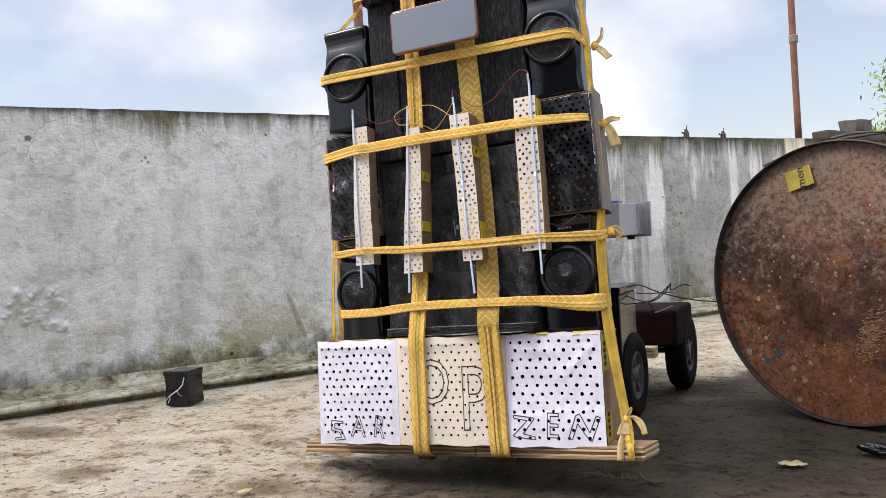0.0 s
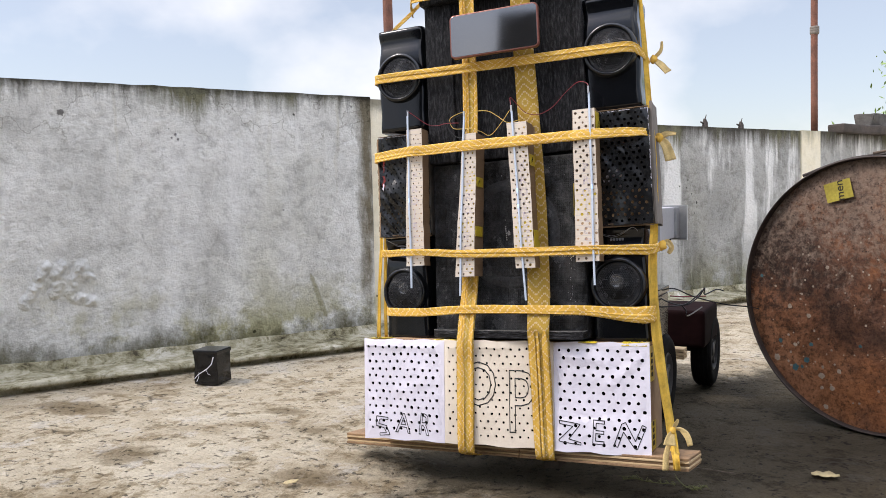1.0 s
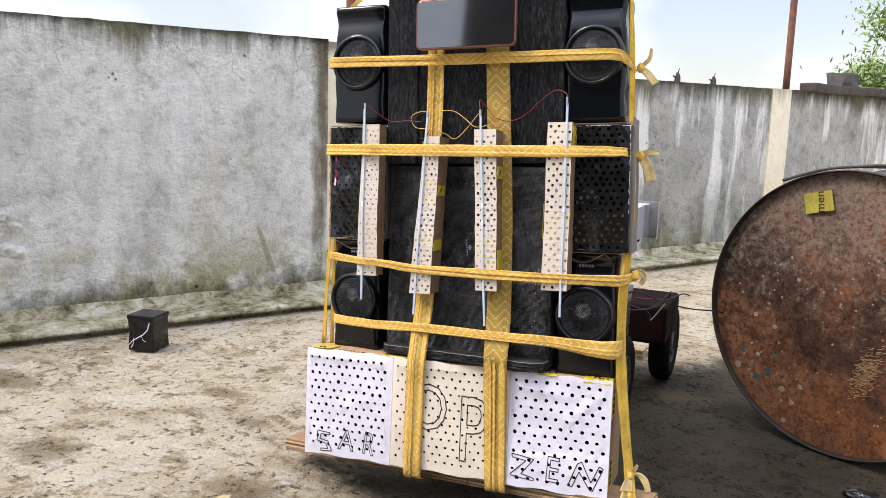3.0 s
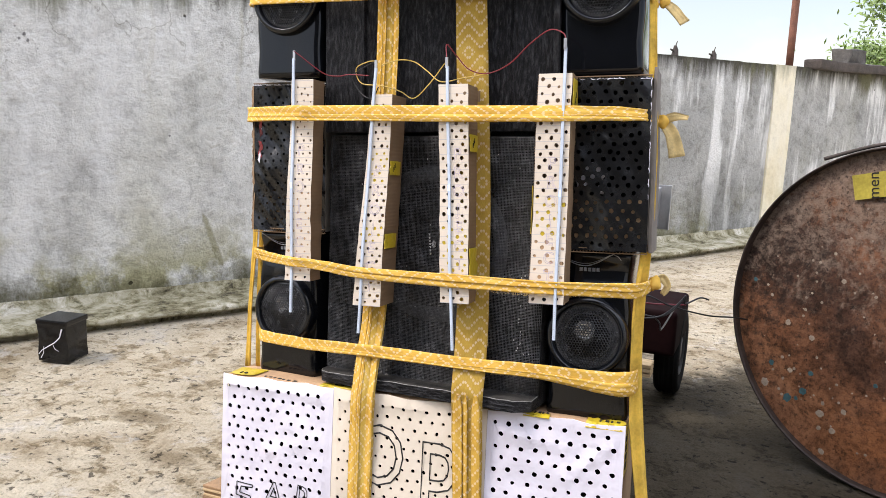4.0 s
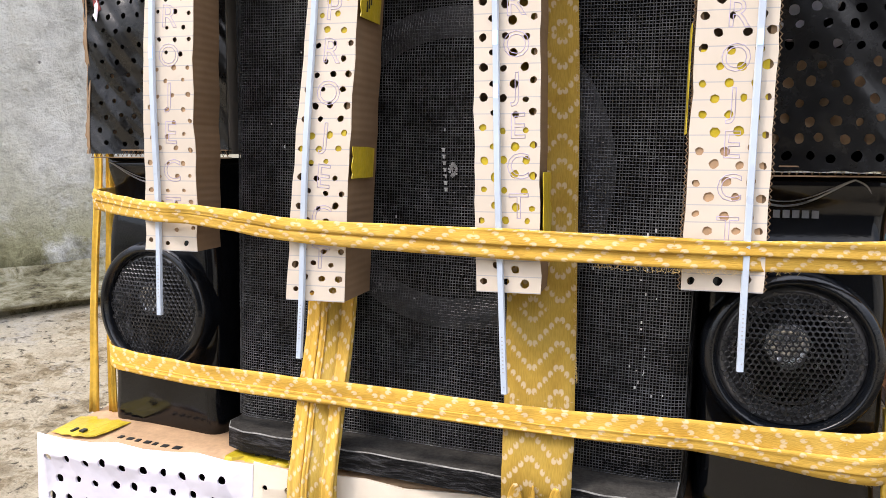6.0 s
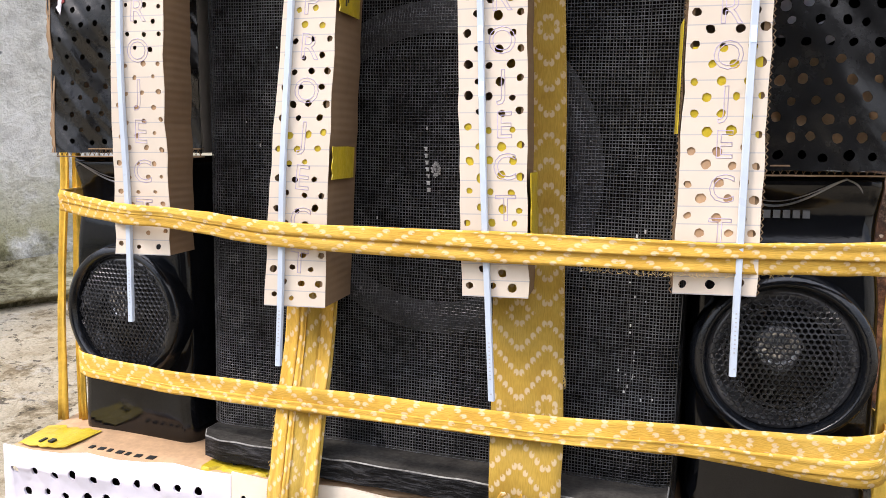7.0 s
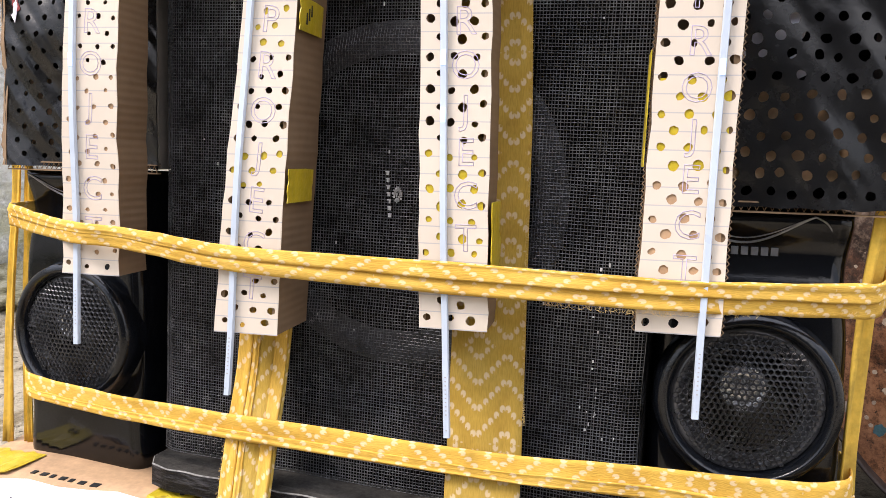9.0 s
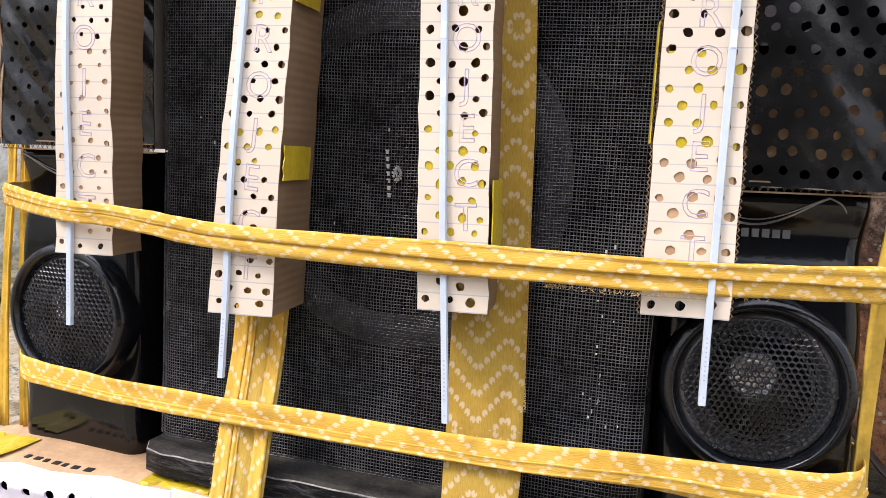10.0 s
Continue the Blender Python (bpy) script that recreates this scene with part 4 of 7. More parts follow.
solo("wall_4", box_bm(2.6, 2.73, -3.99, 3.0, -0.05, 0.9, bev=0.006), M_WALL, Matrix(), "grey cement parapet wall beside the terrace", "wall", kind="structure")
plain_wall("wall_5", -4.0, 2.73, -4.14, -4.01, 0.9, "grey cement parapet wall beside the terrace")
solo("wall_6", box_bm(-0.93, 2.59, -4.0, -3.1, -0.05, 2.2, bev=0.01), M_DARKWALL, Matrix(), "dark plastered wall of the stair head on the terrace", "wall", kind="structure")

# poles behind the piers
for s, h, lean, nm in ((1.116, 3.0, 0.0, "pole"), (3.838, 3.4, 0.0, "pole")):
    bm = bmesh.new()
    tube(bm, [(s + lean * z + 0.004 * math.sin(z * 3), 0.10, z) for z in [0.85 + 0.2 * i for i in range(int(h / 0.2) + 1)]], 0.019, 10)
    ob = thing(nm, WALL, "thin rusty upright pole standing on the parapet pier", "pole", "poles")
    part("shaft", bm, M_POLE, ob, smooth=True)
    bm = bmesh.new()
    for k in range(3):
        lathe(bm, [(0.020, -0.012), (0.026, -0.006), (0.026, 0.006), (0.020, 0.012)], 10, "z", (s + lean * 1.35, 0.10, 1.42 + 0.012 * k))
    part("tie", fix(bm), M_GREYCARD, ob, "frayed cord tied round the pole", True)

# ---- the stack: plinth ----


def local(x, y, z):
    return T @ Matrix.Translation((x, y, z))


# plywood platform, in layers
PLAT = local(-0.0095, 0.018, -0.0265) @ pose(0, 0, 0, 0, 0, -8.8)
ob = thing("plywood_platform", PLAT, "short layered plywood board that carries the cardboard box", "board")
for i in range(5):
    z = 0.0042 * i
    bm = bmesh.new()
    for x0, x1 in ((-0.3515, 0.045), (0.0455, 0.3515)):
        add_box(bm, x0 + 0.001 * (i % 2), x1 - 0.001 * ((i + 1) % 2), 0.0012 * (i % 3), 0.075, z, z + 0.0040 - 0.0004 * (i % 2), bev=0.0006, seg=1)
    part("layer", bm, M_PLY if i % 2 else M_PLY2, ob)

# cardboard box
BX0, BX1, BZ = -0.271, 0.266, 0.182
BOX = local(0.008, -0.012, -0.0005) @ pose(0, 0, 0, 0, 1.4, -0.3)
ob = thing("cardboard_box", BOX, "brown cardboard carton faced with polka-dot paper, taped yellow at its corners", "box")


CREASES = ((-0.270, 0.176, -0.115, 0.170, 0.0055, 0.0038), (-0.10, 0.172, 0.02, 0.176, 0.005, 0.0024), (0.105, 0.166, 0.200, 0.150, 0.006, 0.0030), (0.264, 0.172, 0.205, 0.118, 0.006, 0.0032), (-0.20, 0.09, -0.12, 0.115, 0.008, 0.0020), (-0.27, 0.01, -0.24, 0.03, 0.006, 0.0025))


def face_place(x, z, d):
    w = 0.0034 * noise.noise(Vector((x * 10 + z * 5, z * 7, 2.0))) + 0.0020 * noise.noise(Vector((x * 30 + z * 12, z * 14, 4.0)))
    for ax, az, bx, bz, wide, deep in CREASES:
        f = max(0.0, min(1.0, ((x - ax) * (bx - ax) + (z - az) * (bz - az)) / ((bx - ax) ** 2 + (bz - az) ** 2)))
        w -= 0.7 * deep * math.exp(-(math.hypot(x - ax - f * (bx - ax), z - az - f * (bz - az)) / wide) ** 2)
    if x > 0.100 and z < 0.054 + 0.03 * (x - 0.1):
        w -= 0.0012
    return (x, w + d + 0.0022 * max(0.0, z / BZ) ** 2, z)


R = random.Random(3)
sheets = (("white_paper_sheet", -0.2735, -0.1065, 0.0150, 0.0140, 0.0030, M_PAPER, "white paper with black punched dots"),
          ("cream_paper_sheet", -0.1060, 0.1025, 0.0150, 0.0130, 0.0023, M_CREAMPLAIN, "cream paper with small punched dots"),
          ("white_paper_sheet", 0.1030, 0.2685, 0.0170, 0.0145, 0.0031, M_PAPER, "white paper with black punched dots"))
for nm, x0, x1, dx, dz, r, mt, lb in sheets:
    dots = grid_dots(x0 + 0.010, x1 - 0.008, 0.010, BZ - 0.010, dx, dz, R, 0.08)
    holes = [blob(x, z, r * R.uniform(0.85, 1.15), R, 12) for x, z in dots]
    top = [(x0 + (x1 - x0) * i / 8, BZ + 0.0042 + 0.0016 * math.sin(i * 2.1 + x0 * 40)) for i in range(9)]
    bot = [(x0 + (x1 - x0) * i / 8, -0.002 + 0.0016 * math.sin(i * 1.7 + x0 * 30)) for i in range(9)]
    part(nm, holed_sheet(bot + top[::-1], holes, lambda x, z, d: (face_place(x, z, d)[0], face_place(x, z, d)[1] - 0.0028, z), 0.0016), mt, ob, lb)
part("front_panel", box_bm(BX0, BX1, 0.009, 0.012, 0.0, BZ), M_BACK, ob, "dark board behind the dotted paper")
part("side_panel", box_bm(BX1 - 0.004, BX1, 0.012, 0.125, 0.0, BZ, bev=0.0008), M_CARD, ob)
part("side_panel", box_bm(BX0, BX0 + 0.004, 0.012, 0.125, 0.0, BZ, bev=0.0008), M_CARD, ob)
part("back_panel", box_bm(BX0 + 0.004, BX1 - 0.004, 0.121, 0.125, 0.0, BZ, bev=0.0008), M_CARD, ob)
bm = bmesh.new()
top = [[bm.verts.new((BX0 + (BX1 - BX0) * i / 30, 0.003 + 0.13 * j / 6, BZ + 0.0005 + 0.0022 * noise.noise(Vector((i * 0.33, j * 0.7, 1)))) ) for i in range(31)] for j in range(7)]
for a, b in zip(top, top[1:]):
    for i in range(30):
        bm.faces.new((a[i], a[i + 1], b[i + 1], b[i]))
r = bmesh.ops.extrude_face_region(bm, geom=bm.faces[:])
bmesh.ops.translate(bm, vec=(0, 0, 0.003), verts=[v for v in r["geom"] if isinstance(v, bmesh.types.BMVert)])
part("lid", fix(bm), M_FLAP, ob, "creased cardboard lid", True)


def tape(x0, x1, y0, y1, z, drop=0.0, turn=0.0):
    bm = bmesh.new()
    n = 8
    ring = []
    for j in range(3):
        ring.append([bm.verts.new((x0 + (x1 - x0) * i / n + 0.005 * noise.noise(Vector((i * 1.3, j * 2.1, x0 * 50))), y0 + (y1 - y0) * j / 2 + turn * (i / n - 0.5) + 0.007 * noise.noise(Vector((i * 1.1, j * 1.7, x0 * 20))), z + 0.0013 * noise.noise(Vector((i * 0.7, j, 2))))) for i in range(n + 1)])
    if drop:
        ring.insert(0, [bm.verts.new((v.co.x, y0 - 0.0045, z - drop - 0.003 * noise.noise(Vector((i, 3, 8))))) for i, v in enumerate(ring[0])])
    for a, b in zip(ring, ring[1:]):
        for i in range(n):
            bm.faces.new((a[i], a[i + 1], b[i + 1], b[i]))
    r = bmesh.ops.extrude_face_region(bm, geom=bm.faces[:])
    bmesh.ops.translate(bm, vec=(0, -0.0003, 0.0005), verts=[v for v in r["geom"] if isinstance(v, bmesh.types.BMVert)])
    return fix(bm)


LID = BZ + 0.006
for x0, x1, y0, y1, drop in ((-0.268, -0.230, 0.006, 0.042, 0.0), (-0.128, -0.078, 0.008, 0.020, 0.004), (0.148, 0.180, 0.002, 0.012, 0.002), (0.222, 0.266, 0.002, 0.020, 0.006)):
    tp = part("tape", tape(x0, x1, y0, y1, LID - 0.0012, drop), M_TAPE, ob, "crumpled yellow packing tape with black print")
    bm = bmesh.new()
    for k in range(2 if x0 < -0.2 else 4):
        bx = x0 + (x1 - x0) * (0.34 + 0.15 * k)
        add_box(bm, bx, bx + (x1 - x0) * (0.05 + 0.04 * (k % 2)), y0 + 0.004 + 0.002 * (k % 2), y0 + 0.011, LID - 0.0012, LID + 0.0003)
    part("print", bm, M_INK, tp)
bm = bmesh.new()
for k in range(6):
    add_box(bm, -0.220 + 0.0076 * k, -0.2170 + 0.0076 * k + 0.0015 * (k % 2), 0.0150 - 0.0010 * k, 0.0195 - 0.0010 * k, LID - 0.0045, LID - 0.0022)
add_box(bm, -0.1725, -0.1670, 0.0090, 0.0145, LID - 0.0045, LID - 0.0022)
part("print", bm, M_INK, ob, "black printed mark on the lid")
for z0, z1 in ((0.120, 0.180), (0.004, 0.052)):
    tp = part("tape", box_bm(BX1, BX1 + 0.0007, 0.014, 0.052, z0, z1), M_TAPE, ob, "yellow packing tape with black print")
    bm = bmesh.new()
    for k in range(4):
        add_box(bm, BX1 + 0.0007, BX1 + 0.0012, 0.022, 0.036, z0 + 0.008 + 0.011 * k, z0 + 0.015 + 0.011 * k)
    part("print", bm, M_INK, tp)
DRAWN = {"S": ((0.0, 1.0), (0.8, 0.98), (0.8, 0.88), (0.25, 0.86), (0.2, 0.62), (0.72, 0.55), (1.0, 0.1), (0.28, 0.0), (0.27, 0.12), (0.74, 0.18), (0.58, 0.42), (0.02, 0.5)),
         "Z": ((0.0, 1.0), (0.95, 0.9), (0.45, 0.22), (1.0, 0.10), (1.0, 0.0), (0.05, 0.08), (0.0, 0.14), (0.62, 0.78), (0.03, 0.86)),
         "N": ((0.0, 0.04), (0.12, 0.0), (0.30, 0.62), (0.66, 0.02), (0.74, 0.0), (1.0, 0.88), (0.88, 0.94), (0.68, 0.30), (0.36, 1.0), (0.24, 0.92))}
for txt, x, z, sz, sx, turn in (("S", -0.2335, 0.0215, 0.036, 0.85, 3), ("A", -0.1915, 0.0270, 0.052, 0.85, 4), ("R", -0.148, 0.0270, 0.057, 0.68, 8),
                                ("O", -0.038, 0.104, 0.112, 0.80, 0), ("P", 0.0405, 0.073, 0.160, 0.66, 0),
                                ("Z", 0.130, 0.0305, 0.039, 1.0, 2), ("E", 0.179, 0.0315, 0.059, 0.82, 3), ("N", 0.233, 0.0315, 0.043, 1.25, 2)):
    if txt in DRAWN:
        bm = bmesh.new()
        loop = [Vector(((px - 0.5) * sz * sx, 0, (pz - 0.5) * sz)) for px, pz in DRAWN[txt]]
        for a, b in zip(loop, loop[1:] + loop[:1]):
            tube(bm, [a.lerp(b, k / 5) for k in range(6)], 0.0008, 5)
    else:
        bm = moved(letters(txt, sz, 0.0011 if txt in "OP" else 0.0008), 0, 0, 0, sx, 1.0)
    bm = moved(bm, x, 0, z, turn=turn)
    for v in bm.verts:
        v.co.y = face_place(v.co.x, v.co.z, 0)[1] - 0.0032 + v.co.y * 0.4
    part("letter", bm, M_INK, ob, "hand-drawn outlined letter " + txt)

# ---- loudspeakers ----
R_GR = 0.0390


def grille_mesh():
    """A domed steel grille with hexagonally set round holes."""
    bm = bmesh.new()
    p = 0.00335
    keys = {}

    def vert(x, z):
        k = (round(x * 2e5), round(z * 2e5))
        if k not in keys:
            q = min(1.0, (x * x + z * z) / R_GR ** 2)
            keys[k] = bm.verts.new((x, -0.0045 * (1 - q), z))
        return keys[k]
    h = p * math.sqrt(3) / 2
    m = int(R_GR / h) + 1
    for j in range(-m, m + 1):
        for i in range(-m - 2, m + 3):
            cx, cz = (i + (j % 2) * 0.5) * p, j * h
            if math.hypot(cx, cz) > R_GR - p * 0.55:
                continue
            ang = [math.pi / 6 + math.pi / 3 * k for k in range(6)]
            rings = [[vert(cx + p / math.sqrt(3) * math.cos(a), cz + p / math.sqrt(3) * math.sin(a)) for a in ang]]
            y0 = -0.0045 * (1 - min(1.0, (cx * cx + cz * cz) / R_GR ** 2))
            for rr, dy in ((0.455, 0.0), (0.405, 0.0006), (0.39, 0.0014)):
                rings.append([bm.verts.new((cx + p * rr * math.cos(a), y0 + dy, cz + p * rr * math.sin(a))) for a in ang])
            for q, (o, w) in enumerate(zip(rings, rings[1:])):
                for k in range(6):
                    bm.faces.new((o[k], o[(k + 1) % 6], w[(k + 1) % 6], w[k])).material_index = 1 if q else 0
    return fix(bm)


def loudspeaker(zc, marked):
    """One satellite loudspeaker with its driver centred at height zc, with or without its silver trim and badge."""
    ob = thing("loudspeaker", Matrix(), "glossy black satellite loudspeaker with a round perforated grille", "loudspeaker", "satellite loudspeakers")
    bm = bmesh.new()
    rings, H = [], 0.199
    for i in range(29):
        z = H * i / 28
        u = i / 28
        w = 0.0495 - 0.0032 * math.exp(-((u - 0.80) / 0.10) ** 2) - 0.0020 * math.exp(-((u - 0.18) / 0.10) ** 2)
        f = 0.0 + 0.006 * math.exp(-((u - 0.88) / 0.08) ** 2)
        if i in (0, 28):
            w -= 0.001
        ring = []
        rad = 0.010
        for cx, cy, a0 in ((w - rad, f + rad, -90), (w - 0.004, 0.094 - 0.004, 0), (-w + 0.004, 0.094 - 0.004, 90), (-w + rad, f + rad, 180)):
            rr = rad if cy < 0.05 else 0.004
            for k in range(6):
                a = radians(a0 + 90 * k / 5)
                ring.append(bm.verts.new((cx + rr * math.cos(a), cy + rr * math.sin(a), z)))
        rings.append(ring)
    for a, b in zip(rings, rings[1:]):
        for k in range(len(a)):
            bm.faces.new((a[k], a[(k + 1) % len(a)], b[(k + 1) % len(a)], b[k]))
    bm.faces.new(rings[0][::-1])
    bm.faces.new(rings[-1])
    part("cabinet", fix(bm), M_GLOSS, ob, smooth=True)
    c = (0, 0, zc)
    bm = bmesh.new()
    lathe(bm, [(0.0391, 0.004), (0.0391, -0.0066), (0.0398, -0.0085), (0.0412, -0.0106), (0.0418, -0.0112), (0.0428, -0.0113), (0.0448, -0.0104), (0.0462, -0.0094), (0.0470, -0.0080), (0.0480, -0.0040), (0.0488, 0.0), (0.0492, 0.010)], 64, "y", c)
    part("bezel_ring", fix(bm), M_SATIN, ob, "raised satin black ring", True)
    part("grille", grille_mesh(), [M_GRILLE, M_RIM_GLINT], ob, "domed perforated black steel grille", False, Matrix.Translation((0, -0.0066, zc)))
    bm = bmesh.new()
    lathe(bm, [(0.0398, 0.0030), (0.0385, 0.0006), (0.036, -0.0004), (0.0335, 0.0008), (0.0315, 0.0045), (0.029, 0.0055), (0.0275, 0.0042), (0.026, 0.0062), (0.016, 0.0120), (0.0145, 0.0100), (0.011, 0.0062), (0.006, 0.0042), (0.0005, 0.0036)], 48, "y", (0, -0.0052, zc))
    part("cone", fix(bm), M_CONE, ob, "dark speaker cone", True)
    bm = bmesh.new()
    lathe(bm, [(0.0125, 0.0085), (0.0121, 0.0050), (0.0114, 0.0036), (0.0106, 0.0034), (0.0096, 0.0044), (0.0060, 0.0046), (0.003, 0.0038), (0.0003, 0.0036)], 40, "y", (-0.0025, -0.0088, zc + 0.007))
    wobble(bm, 0.0006, 260, 3)
    part("dust_cap", fix(bm), M_CAP, ob, "shiny dust cap behind the grille", True)
    if not marked:
        return ob
    bm = bmesh.new()
    def front(z):
        return 0.006 * math.exp(-((z / H - 0.88) / 0.08) ** 2)
    arc = [(-0.042 + 0.070 * t, 0.1965 - 0.0150 * math.sin(math.pi * t) ** 1.2) for t in [k / 24 for k in range(25)]]
    tube(bm, [(x, front(z) - 0.0003, z) for x, z in arc], 0.00065, 6)
    tube(bm, [(x, front(z + 0.0026) - 0.0003, z + 0.0026 * math.sin(math.pi * (x + 0.042) / 0.070)) for x, z in arc], 0.00035, 6)
    side = smooth_path([(0.028, 0.0, 0.1965), (0.035, 0.0005, 0.192), (0.0400, 0.0018, 0.180), (0.0415, 0.0028, 0.160)], 6)
    tube(bm, [(p[0], front(p[2]) + p[1] - 0.0003, p[2]) for p in side], 0.0005, 6)
    part("trim_line", bm, M_TRIM, ob, "thin curved silver line")
    bm = bmesh.new()
    for k in range(5):
        add_box(bm, -0.0120 + 0.0050 * k, -0.0085 + 0.0050 * k, 0.0040, 0.0056, 0.1750, 0.1792)
    part("badge", bm, M_TRIM, ob, "small plain silver badge")
    return ob


for zc, pair in ((0.1020, ((-0.1735, 0.010, 0.593, 0.0), (0.235, 0.010, 0.586, 0.0))), (0.0985, ((0.2300, 0.008, 0.180, -1.0),)), (0.0925, ((-0.190, 0.034, 0.187, -7.0),))):
    spk = loudspeaker(zc, zc < 0.1)
    places = [local(x, y, z) @ pose(0, 0, 0, 0, 0, turn) for x, y, z, turn in pair]
    spk.matrix_basis = places[0]
    for m in places[1:]:
        copy_thing(spk, m)

# lower bass cabinet behind a wire grille
ob = thing("bass_cabinet", local(0.05, 0.0085, 0.190) @ pose(0, 0, 0, 0, 1.2, -5.5) @ pose(-0.05, -0.0425, 0), "black bass speaker cabinet behind a woven wire grille", "loudspeaker", "bass cabinets")
X0, X1, Z1 = -0.128, 0.176, 0.326
part("body", box_bm(X0, X1, 0.050, 0.400, 0.0, Z1, bev=0.004), M_SUB, ob)
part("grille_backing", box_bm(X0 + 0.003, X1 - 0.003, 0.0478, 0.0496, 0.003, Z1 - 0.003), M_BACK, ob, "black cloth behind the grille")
bm = bmesh.new()
lathe(bm, [(0.099, 0.047), (0.097, 0.0462), (0.094, 0.0460), (0.091, 0.0474), (0.085, 0.0474), (0.083, 0.0464), (0.080, 0.0474)], 64, "y", (0.029, 0, 0.189))
part("speaker_ring", fix(bm), M_DARKRING, ob, "round speaker surround seen through the grille", True)
gap = 0.00180


def bulge(x, z):
    """Depth of the wire cloth: slack, wrapped round the ends, pushed out by the speaker's surround."""
    rr = math.hypot(x - 0.029, z - 0.189)
    ring = 0.0020 * math.exp(-((rr - 0.088) / 0.0045) ** 2) + 0.0012 * math.exp(-((rr - 0.070) / 0.004) ** 2)
    return 0.0425 + 0.0016 * noise.noise(Vector((x * 12, z * 12, 7))) + 0.006 * (max(0, abs(x - 0.024) - 0.138) / 0.014) ** 2 - ring


jit = [random.Random(k).uniform(-0.00024, 0.00024) for k in range(97)]
nx, nz = int((X1 - X0 - 0.002) / gap), int((Z1 - 0.0160) / gap)
xs = [X0 + 0.001 + gap * i for i in range(nx + 1)]
zs = [0.0140 + gap * j for j in range(nz + 1)]
wv, wf = [], []


def wire(pts, w, along_x):
    ring = ((0, -w, 0), (0, 0, w), (0, w, 0), (0, 0, -w)) if along_x else ((0, -w, 0), (w, 0, 0), (0, w, 0), (-w, 0, 0))
    for i, p in enumerate(pts):
        b = len(wv)
        wv.extend((p[0] + a, p[1] + c, p[2] + d) for a, c, d in ring)
        if i:
            wf.extend((b - 4 + k, b - 4 + (k + 1) % 4, b + (k + 1) % 4, b + k) for k in range(4))


for i, x in enumerate(xs):
    wire([(x + jit[i % 97] + 0.0006 * noise.noise(Vector((x * 60, z * 22, 1))), bulge(x, z) - 0.00022 * (1 if (i + j) % 2 else -1), z) for j, z in enumerate(zs)], 0.00029, False)
for j, z in enumerate(zs):
    wire([(x, bulge(x, z) + 0.00022 * (1 if (i + j) % 2 else -1), z + jit[(j * 7) % 97] + 0.0007 * noise.noise(Vector((x * 22, z * 60, 5)))) for i, x in enumerate(xs)], 0.00029, True)
me = bpy.data.meshes.new("wire_grille")
me.from_pydata(wv, [], wf)
me.materials.append(M_WIREMESH)
me.polygons.foreach_set("use_smooth", [True] * len(me.polygons))
wg = new("wire_grille", me)
wg.parent = ob
tagged(wg, "black woven wire grille")
# the rail under it, cut off at an angle at its ends
bm = bmesh.new()
plan = [(-0.124, 0.052), (-0.124, 0.030), (-0.117, 0.020), (-0.104, 0.0165), (-0.04, 0.0150), (0.03, 0.0135), (0.10, 0.0120), (0.154, 0.0108), (0.173, 0.0250), (0.174, 0.052)]
lo = [bm.verts.new((x, y, 0.0)) for x, y in plan]
hi = [bm.verts.new((x, y, 0.0138)) for x, y in plan]
bm.faces.new(lo)
bm.faces.new(hi[::-1])
for k in range(len(plan)):
    bm.faces.new((lo[k], hi[k], hi[(k + 1) % len(plan)], lo[(k + 1) % len(plan)]))
fix(bm)
bm.faces.ensure_lookup_table()
for f in bm.faces:
    f.material_index = 2 if f.normal.z > 0.9 else 0
bmesh.ops.bevel(bm, geom=[e for e in bm.edges if sum(v.co.z for v in e.verts) > 0.027], offset=0.0007, segments=2, affect="EDGES", profile=0.6, material=1)
bmesh.ops.subdivide_edges(bm, edges=[e for e in bm.edges if e.calc_length() > 0.03], cuts=14)
wobble(bm, 0.0012, 55, 1)
part("bottom_rail", bm, [M_RAIL, M_WORN, M_DUSTY], ob, "chipped black wooden rail")
bm = bmesh.new()
R = random.Random(12)
for k in range(60):
    a, q = R.uniform(0, 6.28), 0.0036 * math.sqrt(R.random())
    x, z = 0.0305 + q * math.cos(a) * 0.8, 0.189 + q * math.sin(a) * 1.25
    add_box(bm, x, x + R.uniform(0.0004, 0.0011), 0.0408, 0.0416, z, z + R.uniform(0.0004, 0.0012))
for k in range(7):
    x, z = 0.0232 + 0.0004 * k, 0.202 - 0.0040 * k
    add_box(bm, x, x + 0.0022, 0.0408, 0.0416, z, z + 0.0007)
    add_box(bm, x + R.uniform(0, 0.0014), x + 0.0020, 0.0408, 0.0416, z - 0.0016, z)
part("badge", bm, M_SPECK, ob, "worn plain white badge on the grille")
bm = bmesh.new()
for k in range(44):
    x, z = R.uniform(X0 + 0.01, X1 - 0.01), R.uniform(0.03, Z1 - 0.02)
    if k < 22:
        x, z = 0.150 + R.gauss(0, 0.004), R.uniform(0.04, 0.16)
    add_box(bm, x, x + R.uniform(0.0003, 0.0011), 0.0412, 0.0418, z, z + R.uniform(0.0004, 0.0022))
tagged(part("paint_flecks", bm, M_SPECK, ob, "small pale scuffs"), kind="stuff")

